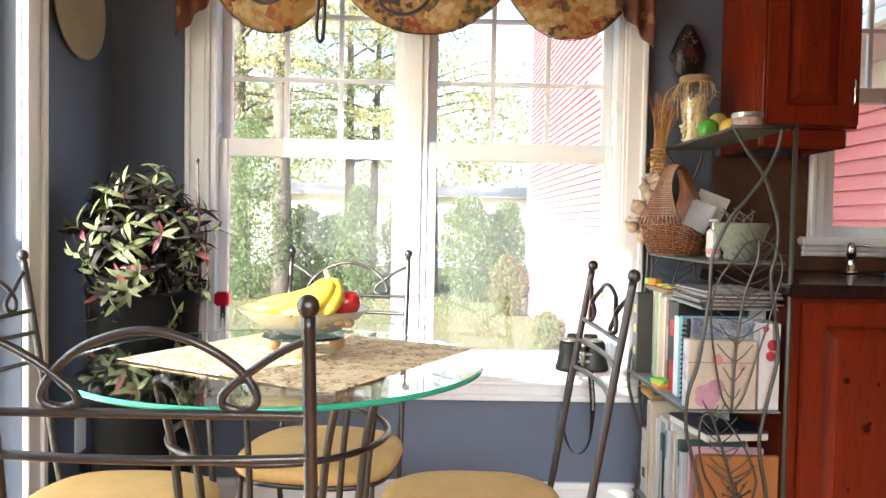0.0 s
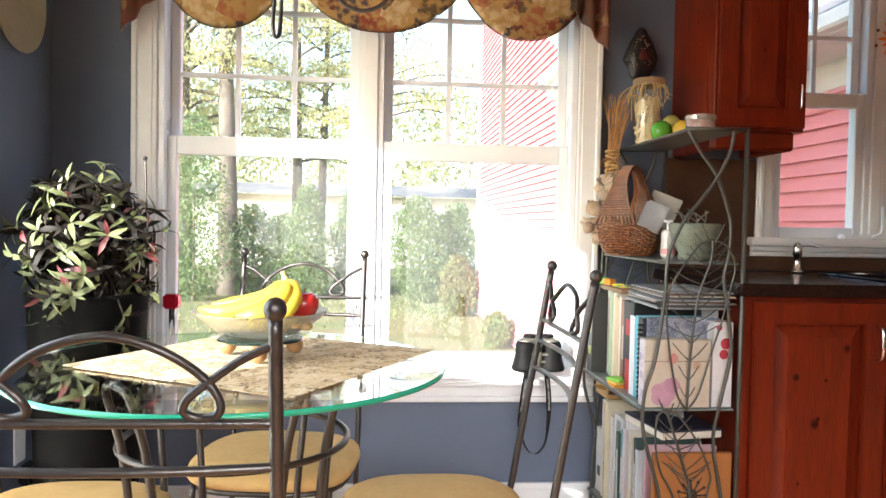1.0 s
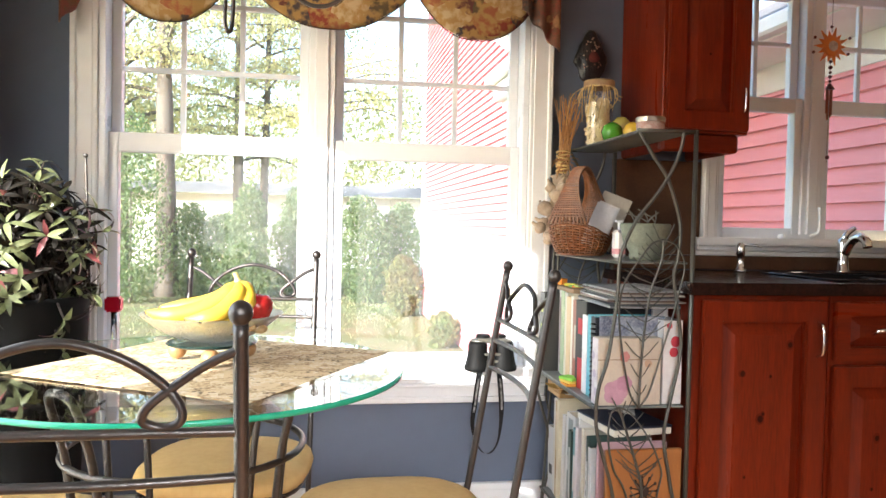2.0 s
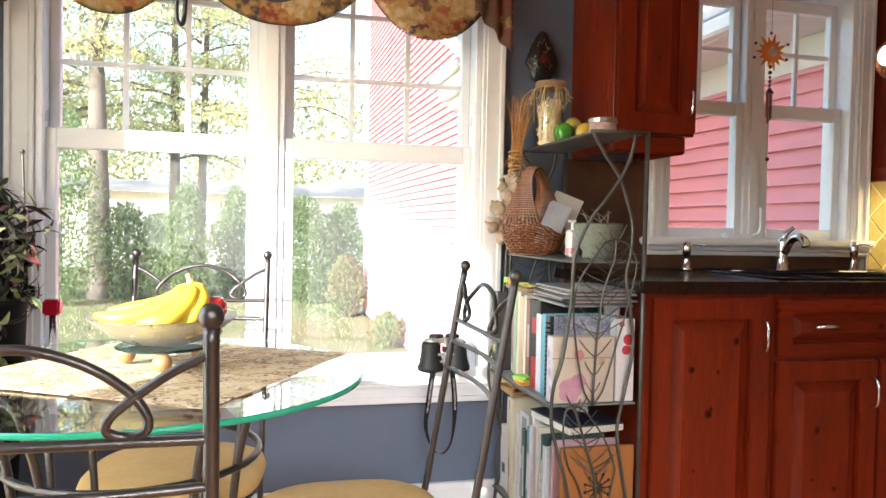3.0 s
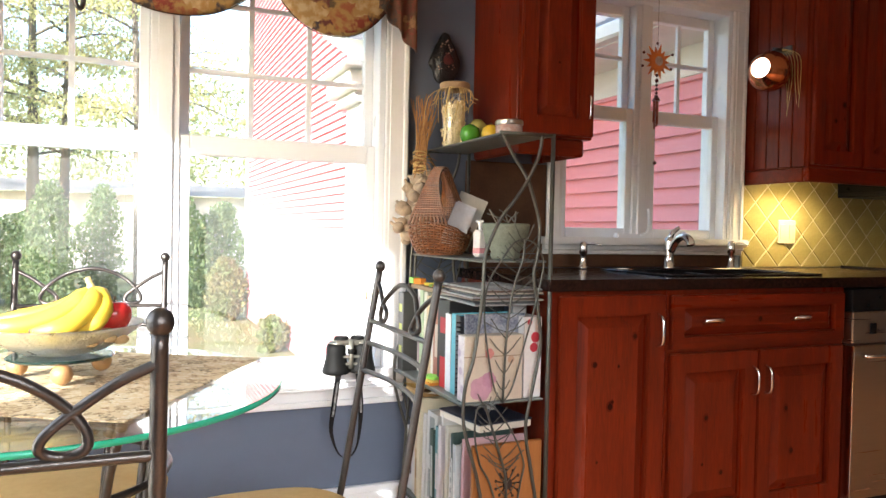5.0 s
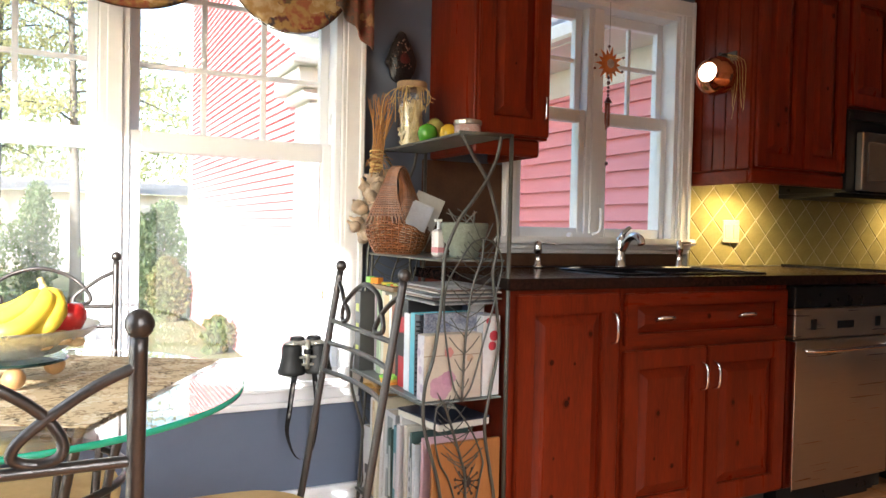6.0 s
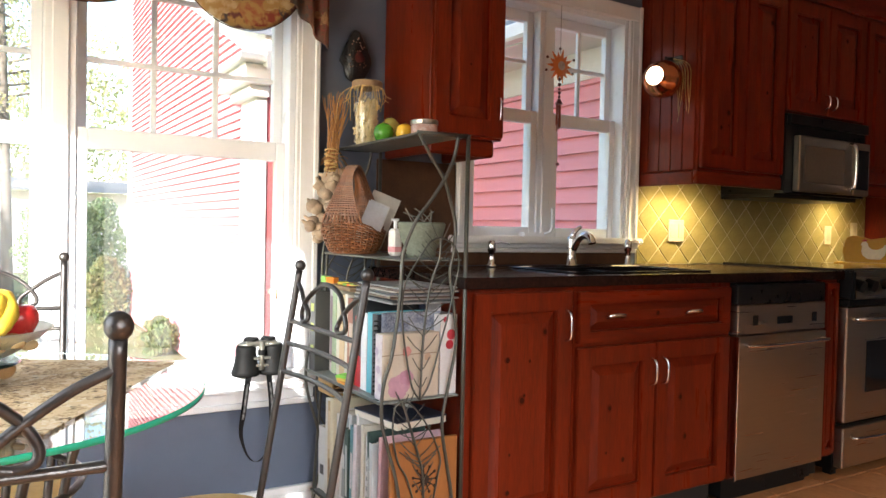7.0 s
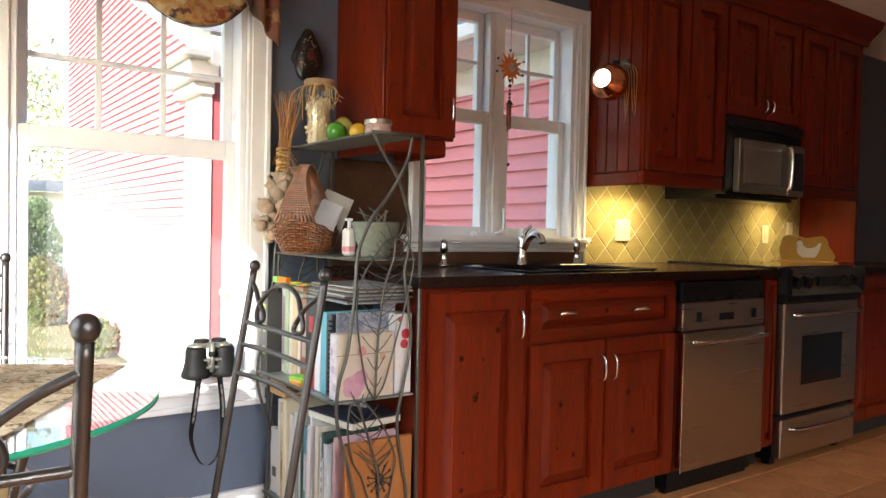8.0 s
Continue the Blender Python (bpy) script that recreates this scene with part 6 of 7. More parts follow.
part("glass", lathe([(0, 0), (0.038, 0), (0.041, 0.005), (0.041, 0.038), (0, 0.038)], (0.90, 2.42, 1.3345), seg=28), mat("pink_contents", (0.42, 0.18, 0.15), 0.25, second=(0.6, 0.5, 0.45), scale=40, amount=1.0), tn, smooth=True)
part("lid", lathe([(0, 0.038), (0.042, 0.038), (0.043, 0.041), (0.043, 0.050), (0.041, 0.053), (0, 0.053)], (0.90, 2.42, 1.3345), seg=28), STEEL, tn, "silver screw lid")

# second shelf: wicker basket, cards, bottle, mortar
Z2 = 0.9685
WICKER = mat("brown_wicker", (0.24, 0.09, 0.032), 0.32, second=(0.05, 0.018, 0.008), scale=60, bump=0.3, bump_scale=120, island=0.3)
bk = thing("wicker_basket", (0.79, 2.685, Z2), "brown wicker basket with a tall woven handle", "basket")
KX, KY = 0.79, 2.685
RIMZ = lambda a: 0.055 + 0.05 * abs(math.sin(a))
for i in range(28):
    a = 2 * math.pi * i / 28
    part("stake", tube(smooth_path([(KX + rr * math.cos(a), KY + rr * math.sin(a), Z2 + h * RIMZ(a)) for rr, h in ((0.07, 0.03), (0.088, 0.35), (0.098, 0.7), (0.102, 1.0))], 3), 0.0024, None, 5), WICKER, bk)
bm = bmesh.new()
for k in range(13):
    h = 0.03 + 0.97 * k / 12
    rr = 0.07 + 0.032 * h ** 0.7
    pts = []
    for i in range(56):
        a = 2 * math.pi * i / 56
        o = 0.0032 * (1 if (i // 2 + k) % 2 else -1)
        pts.append((KX + (rr + o) * math.cos(a), KY + (rr + o) * math.sin(a), Z2 + 0.003 + h * RIMZ(a)))
    tube(pts, 0.0033, bm, 5, closed=True)
part("weave", bm, WICKER, bk)
part("base", lathe([(0, 0), (0.07, 0), (0.07, 0.006), (0, 0.006)], (KX, KY, Z2), seg=24), WICKER, bk)
bm = bmesh.new()
for o in (-0.02, -0.016, -0.012, -0.008, -0.004, 0.0, 0.004, 0.008, 0.012, 0.016, 0.02):
    pts = []
    for i in range(41):
        a = math.pi * i / 40
        w = o * (0.75 + 2.6 * (1 - math.sin(a)) ** 2)
        pts.append((KX + w, KY + 0.098 * math.cos(a) * (1 - 0.12 * math.sin(a)), Z2 + 0.10 + 0.185 * math.sin(a) ** 0.85))
    tube(pts, 0.0042, bm, 5)
for i in range(2, 79):
    a = math.pi * i / 80
    w = 0.02 * (0.75 + 2.6 * (1 - math.sin(a)) ** 2) + 0.003
    y_, z_ = KY + 0.098 * math.cos(a) * (1 - 0.12 * math.sin(a)), Z2 + 0.10 + 0.185 * math.sin(a) ** 0.85
    tube([(KX - w, y_, z_ + 0.004), (KX, y_ - 0.004, z_ + 0.005), (KX + w, y_, z_ + 0.004)], 0.003, bm, 5)
part("handle", bm, WICKER, bk)
bk.rotation_euler = (0, 0, radians(-47))
for i, (dx, dy, w, h, tx, tz, c) in enumerate(((0.052, -0.03, 0.07, 0.15, 14, -20, (0.70, 0.74, 0.80)), (0.085, 0.012, 0.10, 0.19, 16, -26, (0.58, 0.56, 0.50)), (0.064, -0.012, 0.07, 0.155, 14, -22, (0.74, 0.76, 0.78)))):
    bm = box(-w / 2, w / 2, -0.002, 0.002, 0, h, bevel=0.0006)
    bmesh.ops.transform(bm, verts=bm.verts, matrix=pose(KX + dx - 0.03, KY + dy, Z2 + 0.03, -tx, 22, tz))
    solo("greeting_card", bm, mat("card_%d" % i, c, 0.5, second=tuple(q * 0.75 for q in c), scale=18, amount=0.6), "pale printed card standing in the basket", "card", group="cards in the basket")
lb = thing("lotion_bottle", (0.835, 2.475, Z2), "white lotion bottle with a pink base and pump", "bottle")
part("body", boxes((0.818, 0.853, 2.455, 2.493, Z2 + 0.0, Z2 + 0.085), bevel=0.008), mat("white_bottle", (0.75, 0.70, 0.68), 0.3, scale=9), lb, smooth=False)
part("pink_band", box(0.8172, 0.8538, 2.4542, 2.4938, Z2 + 0.006, Z2 + 0.036, bevel=0.008), mat("pink_print", (0.62, 0.22, 0.24), 0.35, second=(0.7, 0.4, 0.4), scale=40), lb, "pink label band")
part("pump", boxes((0.831, 0.841, 2.469, 2.479, Z2 + 0.085, Z2 + 0.112), (0.822, 0.846, 2.468, 2.480, Z2 + 0.108, Z2 + 0.116), bevel=0.002), WHITE, lb)
mo = thing("stone_mortar", (0.878, 2.385, Z2), "grey-green stone mortar bowl with dried twigs", "bowl")
part("bowl", lathe([(0, 0), (0.042, 0), (0.046, 0.012), (0.043, 0.02), (0.062, 0.05), (0.073, 0.10), (0.069, 0.106), (0.06, 0.10), (0.045, 0.04), (0, 0.03)], (0.878, 2.385, Z2), seg=32), mat("green_grey_stone", (0.20, 0.22, 0.165), 0.75, second=(0.085, 0.095, 0.07), scale=70, bump=0.3, bump_scale=120), mo, smooth=True)
bm = bmesh.new()
for i in range(9):
    a = i * 0.9
    tube(smooth_path([(0.878, 2.385, Z2 + 0.06), (0.878 + 0.03 * math.cos(a), 2.385 + 0.03 * math.sin(a), Z2 + 0.11), (0.87 + 0.04 * math.cos(a * 1.3), 2.39 + 0.03 * math.sin(a), Z2 + 0.135 + 0.004 * (i % 4))], 3), 0.0022, bm, 5)
part("twigs", bm, BARK, mo)
# garlic braid on the casing edge
GARLIC = mat("garlic_skin", (0.46, 0.36, 0.26), 0.55, second=(0.24, 0.16, 0.10), scale=30, stretch=(3, 3, 1), bump=0.2, bump_scale=60, per_object=0.15)
gb = thing("garlic_braid", (0.77, 2.87, 1.0), "braid of dried garlic bulbs hung beside the window", "garlic")
rnd = random.Random(15)
BULB = lathe([(0, 0), (0.008, 0.001), (0.021, 0.012), (0.024, 0.022), (0.018, 0.034), (0.007, 0.042), (0.004, 0.058), (0, 0.058)], (0, 0, 0), seg=12)
for f_ in BULB.faces:
    f_.smooth = True
bulb_me = bpy.data.meshes.new("bulb")
BULB.to_mesh(bulb_me)
BULB.free()
bulb_me.materials.append(GARLIC)
for i in range(64):
    t_ = i / 63
    z = 1.235 - 0.235 * t_
    spread = 0.016 + 0.034 * min(1, t_ * 1.6)
    ob = new("bulb", bulb_me)
    ob.parent = gb
    ob.matrix_basis = Matrix.Translation((rnd.uniform(-1, 1) * spread + 0.012 - 0.03 * t_, -0.008 - rnd.random() * 0.05, z - 1.0)) @ Euler((rnd.uniform(-.9, .9), rnd.uniform(-1.1, 1.1), rnd.uniform(0, 6))).to_matrix().to_4x4() @ Matrix.Scale(rnd.uniform(0.8, 1.15), 4)
STALK = mat("dry_stalk", (0.46, 0.24, 0.09), 0.8, second=(0.30, 0.14, 0.05), scale=30, per_object=0.3)
for i in range(46):
    x, t_ = rnd.uniform(-0.02, 0.02), rnd.uniform(-0.06, 0.06)
    part("stalk", tube(smooth_path([(0.772 + x * 0.9, 2.848 + rnd.uniform(-.014, .012), 1.22), (0.78 + x * 0.8, 2.85 + rnd.uniform(-.012, .01), 1.30), (0.787 + x, 2.855 + rnd.uniform(-.01, .01), 1.36), (0.797 + x + t_ * 0.7, 2.855, 1.44 + rnd.uniform(0, 0.09))], 3), 0.0028, None, 5, taper=0.0012), STALK, gb)
for i in range(14):
    a = rnd.uniform(0, 6.28)
    part("tie_strand", tube(smooth_path([(0.78, 2.828, 1.29), (0.78 + 0.03 * math.cos(a), 2.822, 1.29 + 0.02 * math.sin(a)), (0.78 + 0.055 * math.cos(a), 2.82, 1.265 + 0.05 * math.sin(a))], 3), 0.0012, None, 4), STALK, gb)
for k in range(9):
    zt = 1.252 + 0.0085 * k
    part("twine", tube([(0.776 + 0.0225 * math.cos(a / 3), 2.848 + 0.019 * math.sin(a / 3), zt + 0.004 * math.sin(a / 3 + k * 2)) for a in range(19)], 0.0028, None, 6, closed=True), RAFFIA, gb)
# dark carved wall ornament
bm = ball((0.888, 2.905, 1.668), 1.0, seg=28, squash=(0.06, 0.022, 0.095))
for v in bm.verts:
    k = noise.noise(v.co * 36) * 0.010
    v.co += Vector((k, k * 0.5, k))
    h_ = max(-1, min(1, (v.co.z - 1.668) / 0.095))
    k = (0.62 if h_ > 0 else 0.8) + (0.42 if h_ > 0 else 0.24) * max(0, 1 - abs(h_ + 0.2) / 0.8) ** 0.8
    v.co.x = 0.888 + (v.co.x - 0.888) * min(1.05, k * 1.05)
LACQUER = mat("black_lacquer", (0.008, 0.007, 0.008), 0.35, second=(0.016, 0.013, 0.012), scale=40, bump=0.3, bump_scale=120)
orn = thing("wall_ornament", (0.888, 2.92, 1.668), "dark carved oval wall ornament with a red centre", "ornament")
part("body", bm, LACQUER, orn, smooth=True)
bm = ball((0.890, 2.886, 1.668), 1.0, seg=20, squash=(0.030, 0.006, 0.024))
for v in bm.verts:
    v.co.x += (0.890 - v.co.x) * max(0, v.co.z - 1.655) * 16
part("red_inlay", bm, mat("dull_red_lacquer", (0.12, 0.014, 0.014), 0.4, second=(0.03, 0.008, 0.008), scale=60, amount=0.9), orn, smooth=True)
rnd = random.Random(44)
for i in range(30):
    u, w = rnd.uniform(-0.034, 0.034), rnd.uniform(-0.04, 0.07)
    u *= 1 - max(0, w) * 8
    part("inlay_chip", ball((0.888 + u, 2.884 + (u * u + w * w * 0.4) * 3.5, 1.668 + w), 0.0035, seg=8), mat("cream_inlay", (0.34, 0.28, 0.20), 0.4, second=(0.2, 0.05, 0.03), scale=60, amount=1.0), orn, smooth=True)

# small pale butterfly clipped inside the window
bf = thing("butterfly_clip", (0.625, 2.955, 0.815), "small pale yellow butterfly ornament on the window", "ornament")
for s_ in (-1, 1):
    bm = bmesh.new()
    pts = [(0, 0), (s_ * 0.028, 0.022), (s_ * 0.034, 0.008), (s_ * 0.024, -0.002), (s_ * 0.028, -0.018), (s_ * 0.012, -0.022)]
    f_ = bm.faces.new([bm.verts.new((0.625 + u, 2.958 - abs(u) * 0.5, 0.815 + w)) for u, w in pts])
    r_ = bmesh.ops.extrude_face_region(bm, geom=[f_])
    bmesh.ops.translate(bm, verts=[q for q in r_["geom"] if isinstance(q, bmesh.types.BMVert)], vec=(0, 0.0015, 0))
    bmesh.ops.recalc_face_normals(bm, faces=bm.faces)
    part("wing", bm, mat("pale_yellow_wing", (0.72, 0.66, 0.38), 0.6, second=(0.8, 0.78, 0.65), scale=60), bf)
part("body", tube([(0.625, 2.957, 0.797), (0.625, 2.957, 0.835)], 0.0022), mat("brown_body", (0.2, 0.12, 0.06), 0.7), bf)

# binoculars on the dining sill
bn = thing("binoculars", (0.533, 2.86, 0.556), "black binoculars with a strap hanging off the sill", "binoculars")
RUBBER = mat("binocular_rubber", (0.005, 0.005, 0.005), 0.55, second=(0.009, 0.009, 0.008), scale=30, spec=0.1, bump=0.15, bump_scale=300)
TRIMM = mat("grey_metal_trim", (0.24, 0.235, 0.20), 0.4, 0.8, second=(0.16, 0.155, 0.13), scale=30)
for s in (-1, 1):
    x = 0.537 + s * 0.0465
    barrel = part("barrel", lathe([(0, 0), (0.043, 0), (0.046, 0.003), (0.046, 0.015), (0.043, 0.02), (0.037, 0.045), (0.0335, 0.07), (0.034, 0.088), (0.029, 0.101), (0, 0.103)], (x, 2.862, 0.556), seg=28), RUBBER, bn, smooth=True)
    part("prism_plate", lathe([(0, 0.101), (0.030, 0.101), (0.031, 0.104), (0.029, 0.108), (0, 0.108)], (x - s * 0.005, 2.862, 0.556), seg=24), TRIMM, barrel, "silver prism plate", True)
    part("eyepiece", lathe([(0.017, 0.106), (0.023, 0.107), (0.0235, 0.112), (0.0245, 0.114), (0.0245, 0.122), (0.021, 0.125), (0.0, 0.124)], (0.537 + s * 0.029, 2.862, 0.556), seg=24), RUBBER, barrel, "", True)
part("bridge", boxes((0.484, 0.590, 2.836, 2.884, 0.658, 0.671), (0.500, 0.574, 2.838, 2.85, 0.652, 0.664), bevel=0.003), TRIMM, bn, "silver bridge")
part("hinge", tube([(0.537, 2.838, 0.575), (0.537, 2.838, 0.668)], 0.0085, seg=14), TRIMM, bn, "silver hinge", True)
part("focus_wheel", lathe([(0, 0), (0.012, 0), (0.013, 0.003), (0.013, 0.014), (0.012, 0.017), (0, 0.017)], (0.537, 2.838, 0.625), seg=20), RUBBER, bn, smooth=True)
for z_ in (0.585, 0.61):
    part("hinge_arm", boxes((0.505, 0.569, 2.832, 2.845, z_, z_ + 0.009), bevel=0.002), TRIMM, bn)
for k, pts in enumerate(([(0.50, 2.845, 0.575), (0.488, 2.835, 0.52), (0.478, 2.835, 0.44), (0.475, 2.85, 0.36), (0.50, 2.85, 0.285), (0.535, 2.85, 0.265), (0.565, 2.85, 0.30), (0.575, 2.845, 0.38), (0.572, 2.835, 0.46), (0.566, 2.84, 0.53), (0.565, 2.85, 0.57)],)):
    bm = bmesh.new()
    path = smooth_path(pts, 6)
    prev = None
    for i, p in enumerate(path):
        t_ = i / (len(path) - 1)
        w = 0.0035 + 0.0065 * min(1, max(0, (abs(t_ - 0.5) - 0.12) * 6))
        tw = -0.2 + math.sin(t_ * 9) * 0.45
        d = Vector((math.cos(tw), math.sin(tw), 0)) * w
        cur = [bm.verts.new(p - d), bm.verts.new(p + d), bm.verts.new(p + d + Vector((0, 0.0015, 0))), bm.verts.new(p - d + Vector((0, 0.0015, 0)))]
        if prev:
            for q in range(4):
                bm.faces.new((prev[q], prev[(q + 1) % 4], cur[(q + 1) % 4], cur[q]))
        prev = cur
    bmesh.ops.recalc_face_normals(bm, faces=bm.faces)
    strap = part("strap", bm, BLACK, bn, "black woven neck strap")
    for lo, hi in ((0.07, 0.24), (0.74, 0.90)):
        bm, prev = bmesh.new(), None
        for i, p in enumerate(path):
            t_ = i / (len(path) - 1)
            if lo <= t_ <= hi:
                tw = -0.2 + math.sin(t_ * 9) * 0.45
                e, q0 = Vector((math.cos(tw), math.sin(tw), 0)), p + Vector((0.0006, -0.0022, 0))
                cur = [bm.verts.new(q0 - e * 0.0035), bm.verts.new(q0 + e * 0.0035), bm.verts.new(q0 + e * 0.0035 + Vector((0, 0.001, 0))), bm.verts.new(q0 - e * 0.0035 + Vector((0, 0.001, 0)))]
                if prev:
                    for q in range(4):
                        bm.faces.new((prev[q], prev[(q + 1) % 4], cur[(q + 1) % 4], cur[q]))
                prev = cur
        bmesh.ops.recalc_face_normals(bm, faces=bm.faces)
        part("printed_bar", bm, mat("worn_white_print", (0.5, 0.5, 0.48), 0.6, second=(0.02, 0.02, 0.02), scale=90, amount=1.0), strap, "worn white print")

# ---- by the sink ----
fa = thing("faucet", (1.842, 2.800, 0.912), "chrome single-lever kitchen faucet", "faucet")
part("body", lathe([(0, 0), (0.026, 0), (0.027, 0.006), (0.021, 0.014), (0.019, 0.05), (0.021, 0.11), (0.019, 0.128), (0, 0.13)], (1.842, 2.800, 0.9125), seg=20), CHROME, fa, smooth=True)
part("spout", tube(smooth_path([(1.842, 2.790, 0.985), (1.845, 2.760, 1.03), (1.848, 2.725, 1.045), (1.850, 2.695, 1.032), (1.850, 2.685, 1.01)]), 0.016, seg=12), CHROME, fa, smooth=True)
part("lever", tube(smooth_path([(1.842, 2.800, 1.030), (1.850, 2.792, 1.058), (1.876, 2.785, 1.080)]), 0.014, taper=0.008, seg=10), CHROME, fa, smooth=True)
part("collar", ring((1.842, 2.800, 0.99), 0.0205, 0.003, 24), CHROME, fa, smooth=True)
for x, y_, h in ((1.433, 2.80, 0.095), (2.150, 2.782, 0.105)):
    sd = thing("soap_dispenser", (x, y_, 0.912), "chrome built-in soap dispenser on the worktop", "dispenser", group="dispensers at the sink")
    part("body", lathe([(0, 0), (0.02, 0), (0.02, 0.008), (0.012, 0.014), (0.012, h * 0.6), (0.016, h * 0.66), (0.016, h), (0.008, h + 0.012), (0, h + 0.013)], (x, y_, 0.9125), seg=18), CHROME, sd, smooth=True)
    part("nozzle", tube(smooth_path([(x, y_, 0.912 + h), (x + 0.03, y_ - 0.015, 0.915 + h), (x + 0.062, y_ - 0.03, 0.91 + h)]), 0.005, taper=0.003), CHROME, sd, smooth=True)
# wind chime in the sink window
wc = thing("sun_wind_chime", (1.835, 2.895, 1.762), "orange sun wind chime hanging in the window", "wind chime")
ORNG = mat("orange_enamel", (0.70, 0.20, 0.03), 0.35, second=(0.55, 0.10, 0.02), scale=40)
bm = bmesh.new()
for k in range(14):
    a = 2 * math.pi * k / 14
    r0, r1, w = 0.033, 0.074 if k % 2 else 0.06, 0.0095
    tv = Vector((-math.sin(a), 0, math.cos(a)))
    dv = Vector((math.cos(a), 0, math.sin(a)))
    c_ = Vector((1.835, 2.893, 1.762))
    lo_ = [bm.verts.new(c_ + dv * r0 + tv * w), bm.verts.new(c_ + dv * r1), bm.verts.new(c_ + dv * r0 - tv * w)]
    hi_ = [bm.verts.new(v.co + Vector((0, 0.004, 0))) for v in lo_]
    bm.faces.new(lo_), bm.faces.new(hi_[::-1])
    for q in range(3):
        bm.faces.new((lo_[q], hi_[q], hi_[(q + 1) % 3], lo_[(q + 1) % 3]))
bmesh.ops.recalc_face_normals(bm, faces=bm.faces)
part("rays", bm, ORNG, wc)
part("disc", ball((1.835, 2.893, 1.762), 0.038, seg=18, squash=(1, 0.25, 1)), ORNG, wc, smooth=True)
part("face", ball((1.835, 2.889, 1.762), 0.024, seg=14, squash=(1, 0.3, 1)), mat("pale_enamel", (0.6, 0.5, 0.4), 0.4, second=(0.2, 0.1, 0.1), scale=60, amount=0.8), wc, smooth=True)
part("string", tube([(1.835, 2.895, 2.02), (1.835, 2.895, 1.815)], 0.0009, seg=5), BLACK, wc)
part("string", tube([(1.833, 2.895, 1.735), (1.830, 2.895, 1.325)], 0.0007, seg=5), BLACK, wc)
BEAD = mat("dark_red_bead", (0.12, 0.03, 0.03), 0.3, scale=30)
for z, r in ((1.835, 0.006), (1.705, 0.007), (1.683, 0.008), (1.664, 0.006), (1.648, 0.007), (1.632, 0.006), (1.615, 0.009), (1.345, 0.008)):
    part("bead", ball((1.833, 2.895, z), r, seg=10), BEAD, wc, smooth=True)
for dx, dz in ((-0.07, 0.03), (-0.075, -0.025), (0.075, 0.035), (0.07, -0.025)):
    part("bead", ball((1.835 + dx, 2.895, 1.762 + dz), 0.006, seg=10), BEAD, wc, smooth=True)
for k, (dx, l_) in enumerate(((-0.012, 0.06), (-0.004, 0.085), (0.004, 0.075), (0.012, 0.065))):
    part("chime_tube", tube([(1.833 + dx, 2.895 + 0.004 * (k % 2), 1.60), (1.833 + dx, 2.895 + 0.004 * (k % 2), 1.60 - l_ - 0.03)], 0.0032, seg=8), mat("copper_tube", (0.30, 0.08, 0.05), 0.35, 0.6), wc)
part("chime_disc", lathe([(0, 0), (0.018, 0), (0.012, 0.012), (0, 0.014)], (1.833, 2.895, 1.60), seg=16), BEAD, wc)
# window crank
ck = thing("window_crank", (1.76, 2.89, 1.031), "white folding window crank on the sill", "crank")
part("housing", box(1.66, 1.78, 2.895, 2.935, 1.031, 1.052, bevel=0.006, seg=2), VINYL, ck)
part("lever", tube(smooth_path([(1.775, 2.90, 1.045), (1.80, 2.885, 1.06), (1.803, 2.88, 1.10), (1.80, 2.88, 1.155)]), 0.007), VINYL, ck, smooth=True)
# copper lamp on the cabinet side
COPPER = mat("polished_copper", (0.62, 0.24, 0.11), 0.18, 1.0, second=(0.5, 0.17, 0.08), scale=9)
LX0, LY0, LZ0 = 2.254, 2.708, 1.728
cl = thing("copper_lamp", (LX0, LY0, LZ0), "round polished copper lamp clipped to the cabinet side", "lamp")
part("globe", ball((LX0, LY0, LZ0), 0.084, seg=32, squash=(0.97, 1, 0.98)), COPPER, cl, smooth=True)
face = bmesh.new()
lathe([(0, 0.015), (0.025, 0.013), (0.041, 0)], (0, 0, 0), face, 32)
aim = Vector((-0.95, -0.27, 0.06)).normalized()
turn = Matrix.Translation(Vector((LX0, LY0, LZ0)) + aim * 0.073) @ aim.to_track_quat('Z', 'Y').to_matrix().to_4x4()
bmesh.ops.transform(face, verts=face.verts, matrix=turn)
part("bulb_face", face, glow("lit_bulb_face", (1.0, 0.9, 0.75), 2.0), cl, "glowing white bulb face", True)
rim = ring((0, 0, 0), 0.042, 0.003, 32)
bmesh.ops.transform(rim, verts=rim.verts, matrix=turn)
part("rim", rim, COPPER, cl, "", True)
part("hook", ring((LX0 + 0.02, LY0, LZ0 + 0.092), 0.008, 0.0018, 16, None, 'y'), IRON, cl, "", True)
part("bracket", boxes((LX0 + 0.02, 2.343, LY0 - 0.015, LY0 + 0.015, 1.815, 1.827), (2.335, 2.343, LY0 - 0.035, LY0 + 0.035, 1.80, 1.84), bevel=0.004), IRON, cl)
bm = bmesh.new()
rnd = random.Random(9)
for i in range(6):
    y_ = LY0 - 0.085 + 0.014 * i
    tube(smooth_path([(LX0 + 0.05, LY0 - 0.01, 1.825), (LX0 + 0.045, y_ - 0.02, 1.78), (LX0 + 0.062, y_ - 0.015, 1.69), (LX0 + 0.07, y_ + rnd.uniform(-.02, .02), 1.54 + rnd.uniform(0, .1))], 3), 0.001, bm, 4)
part("raffia_tails", bm, RAFFIA, cl)
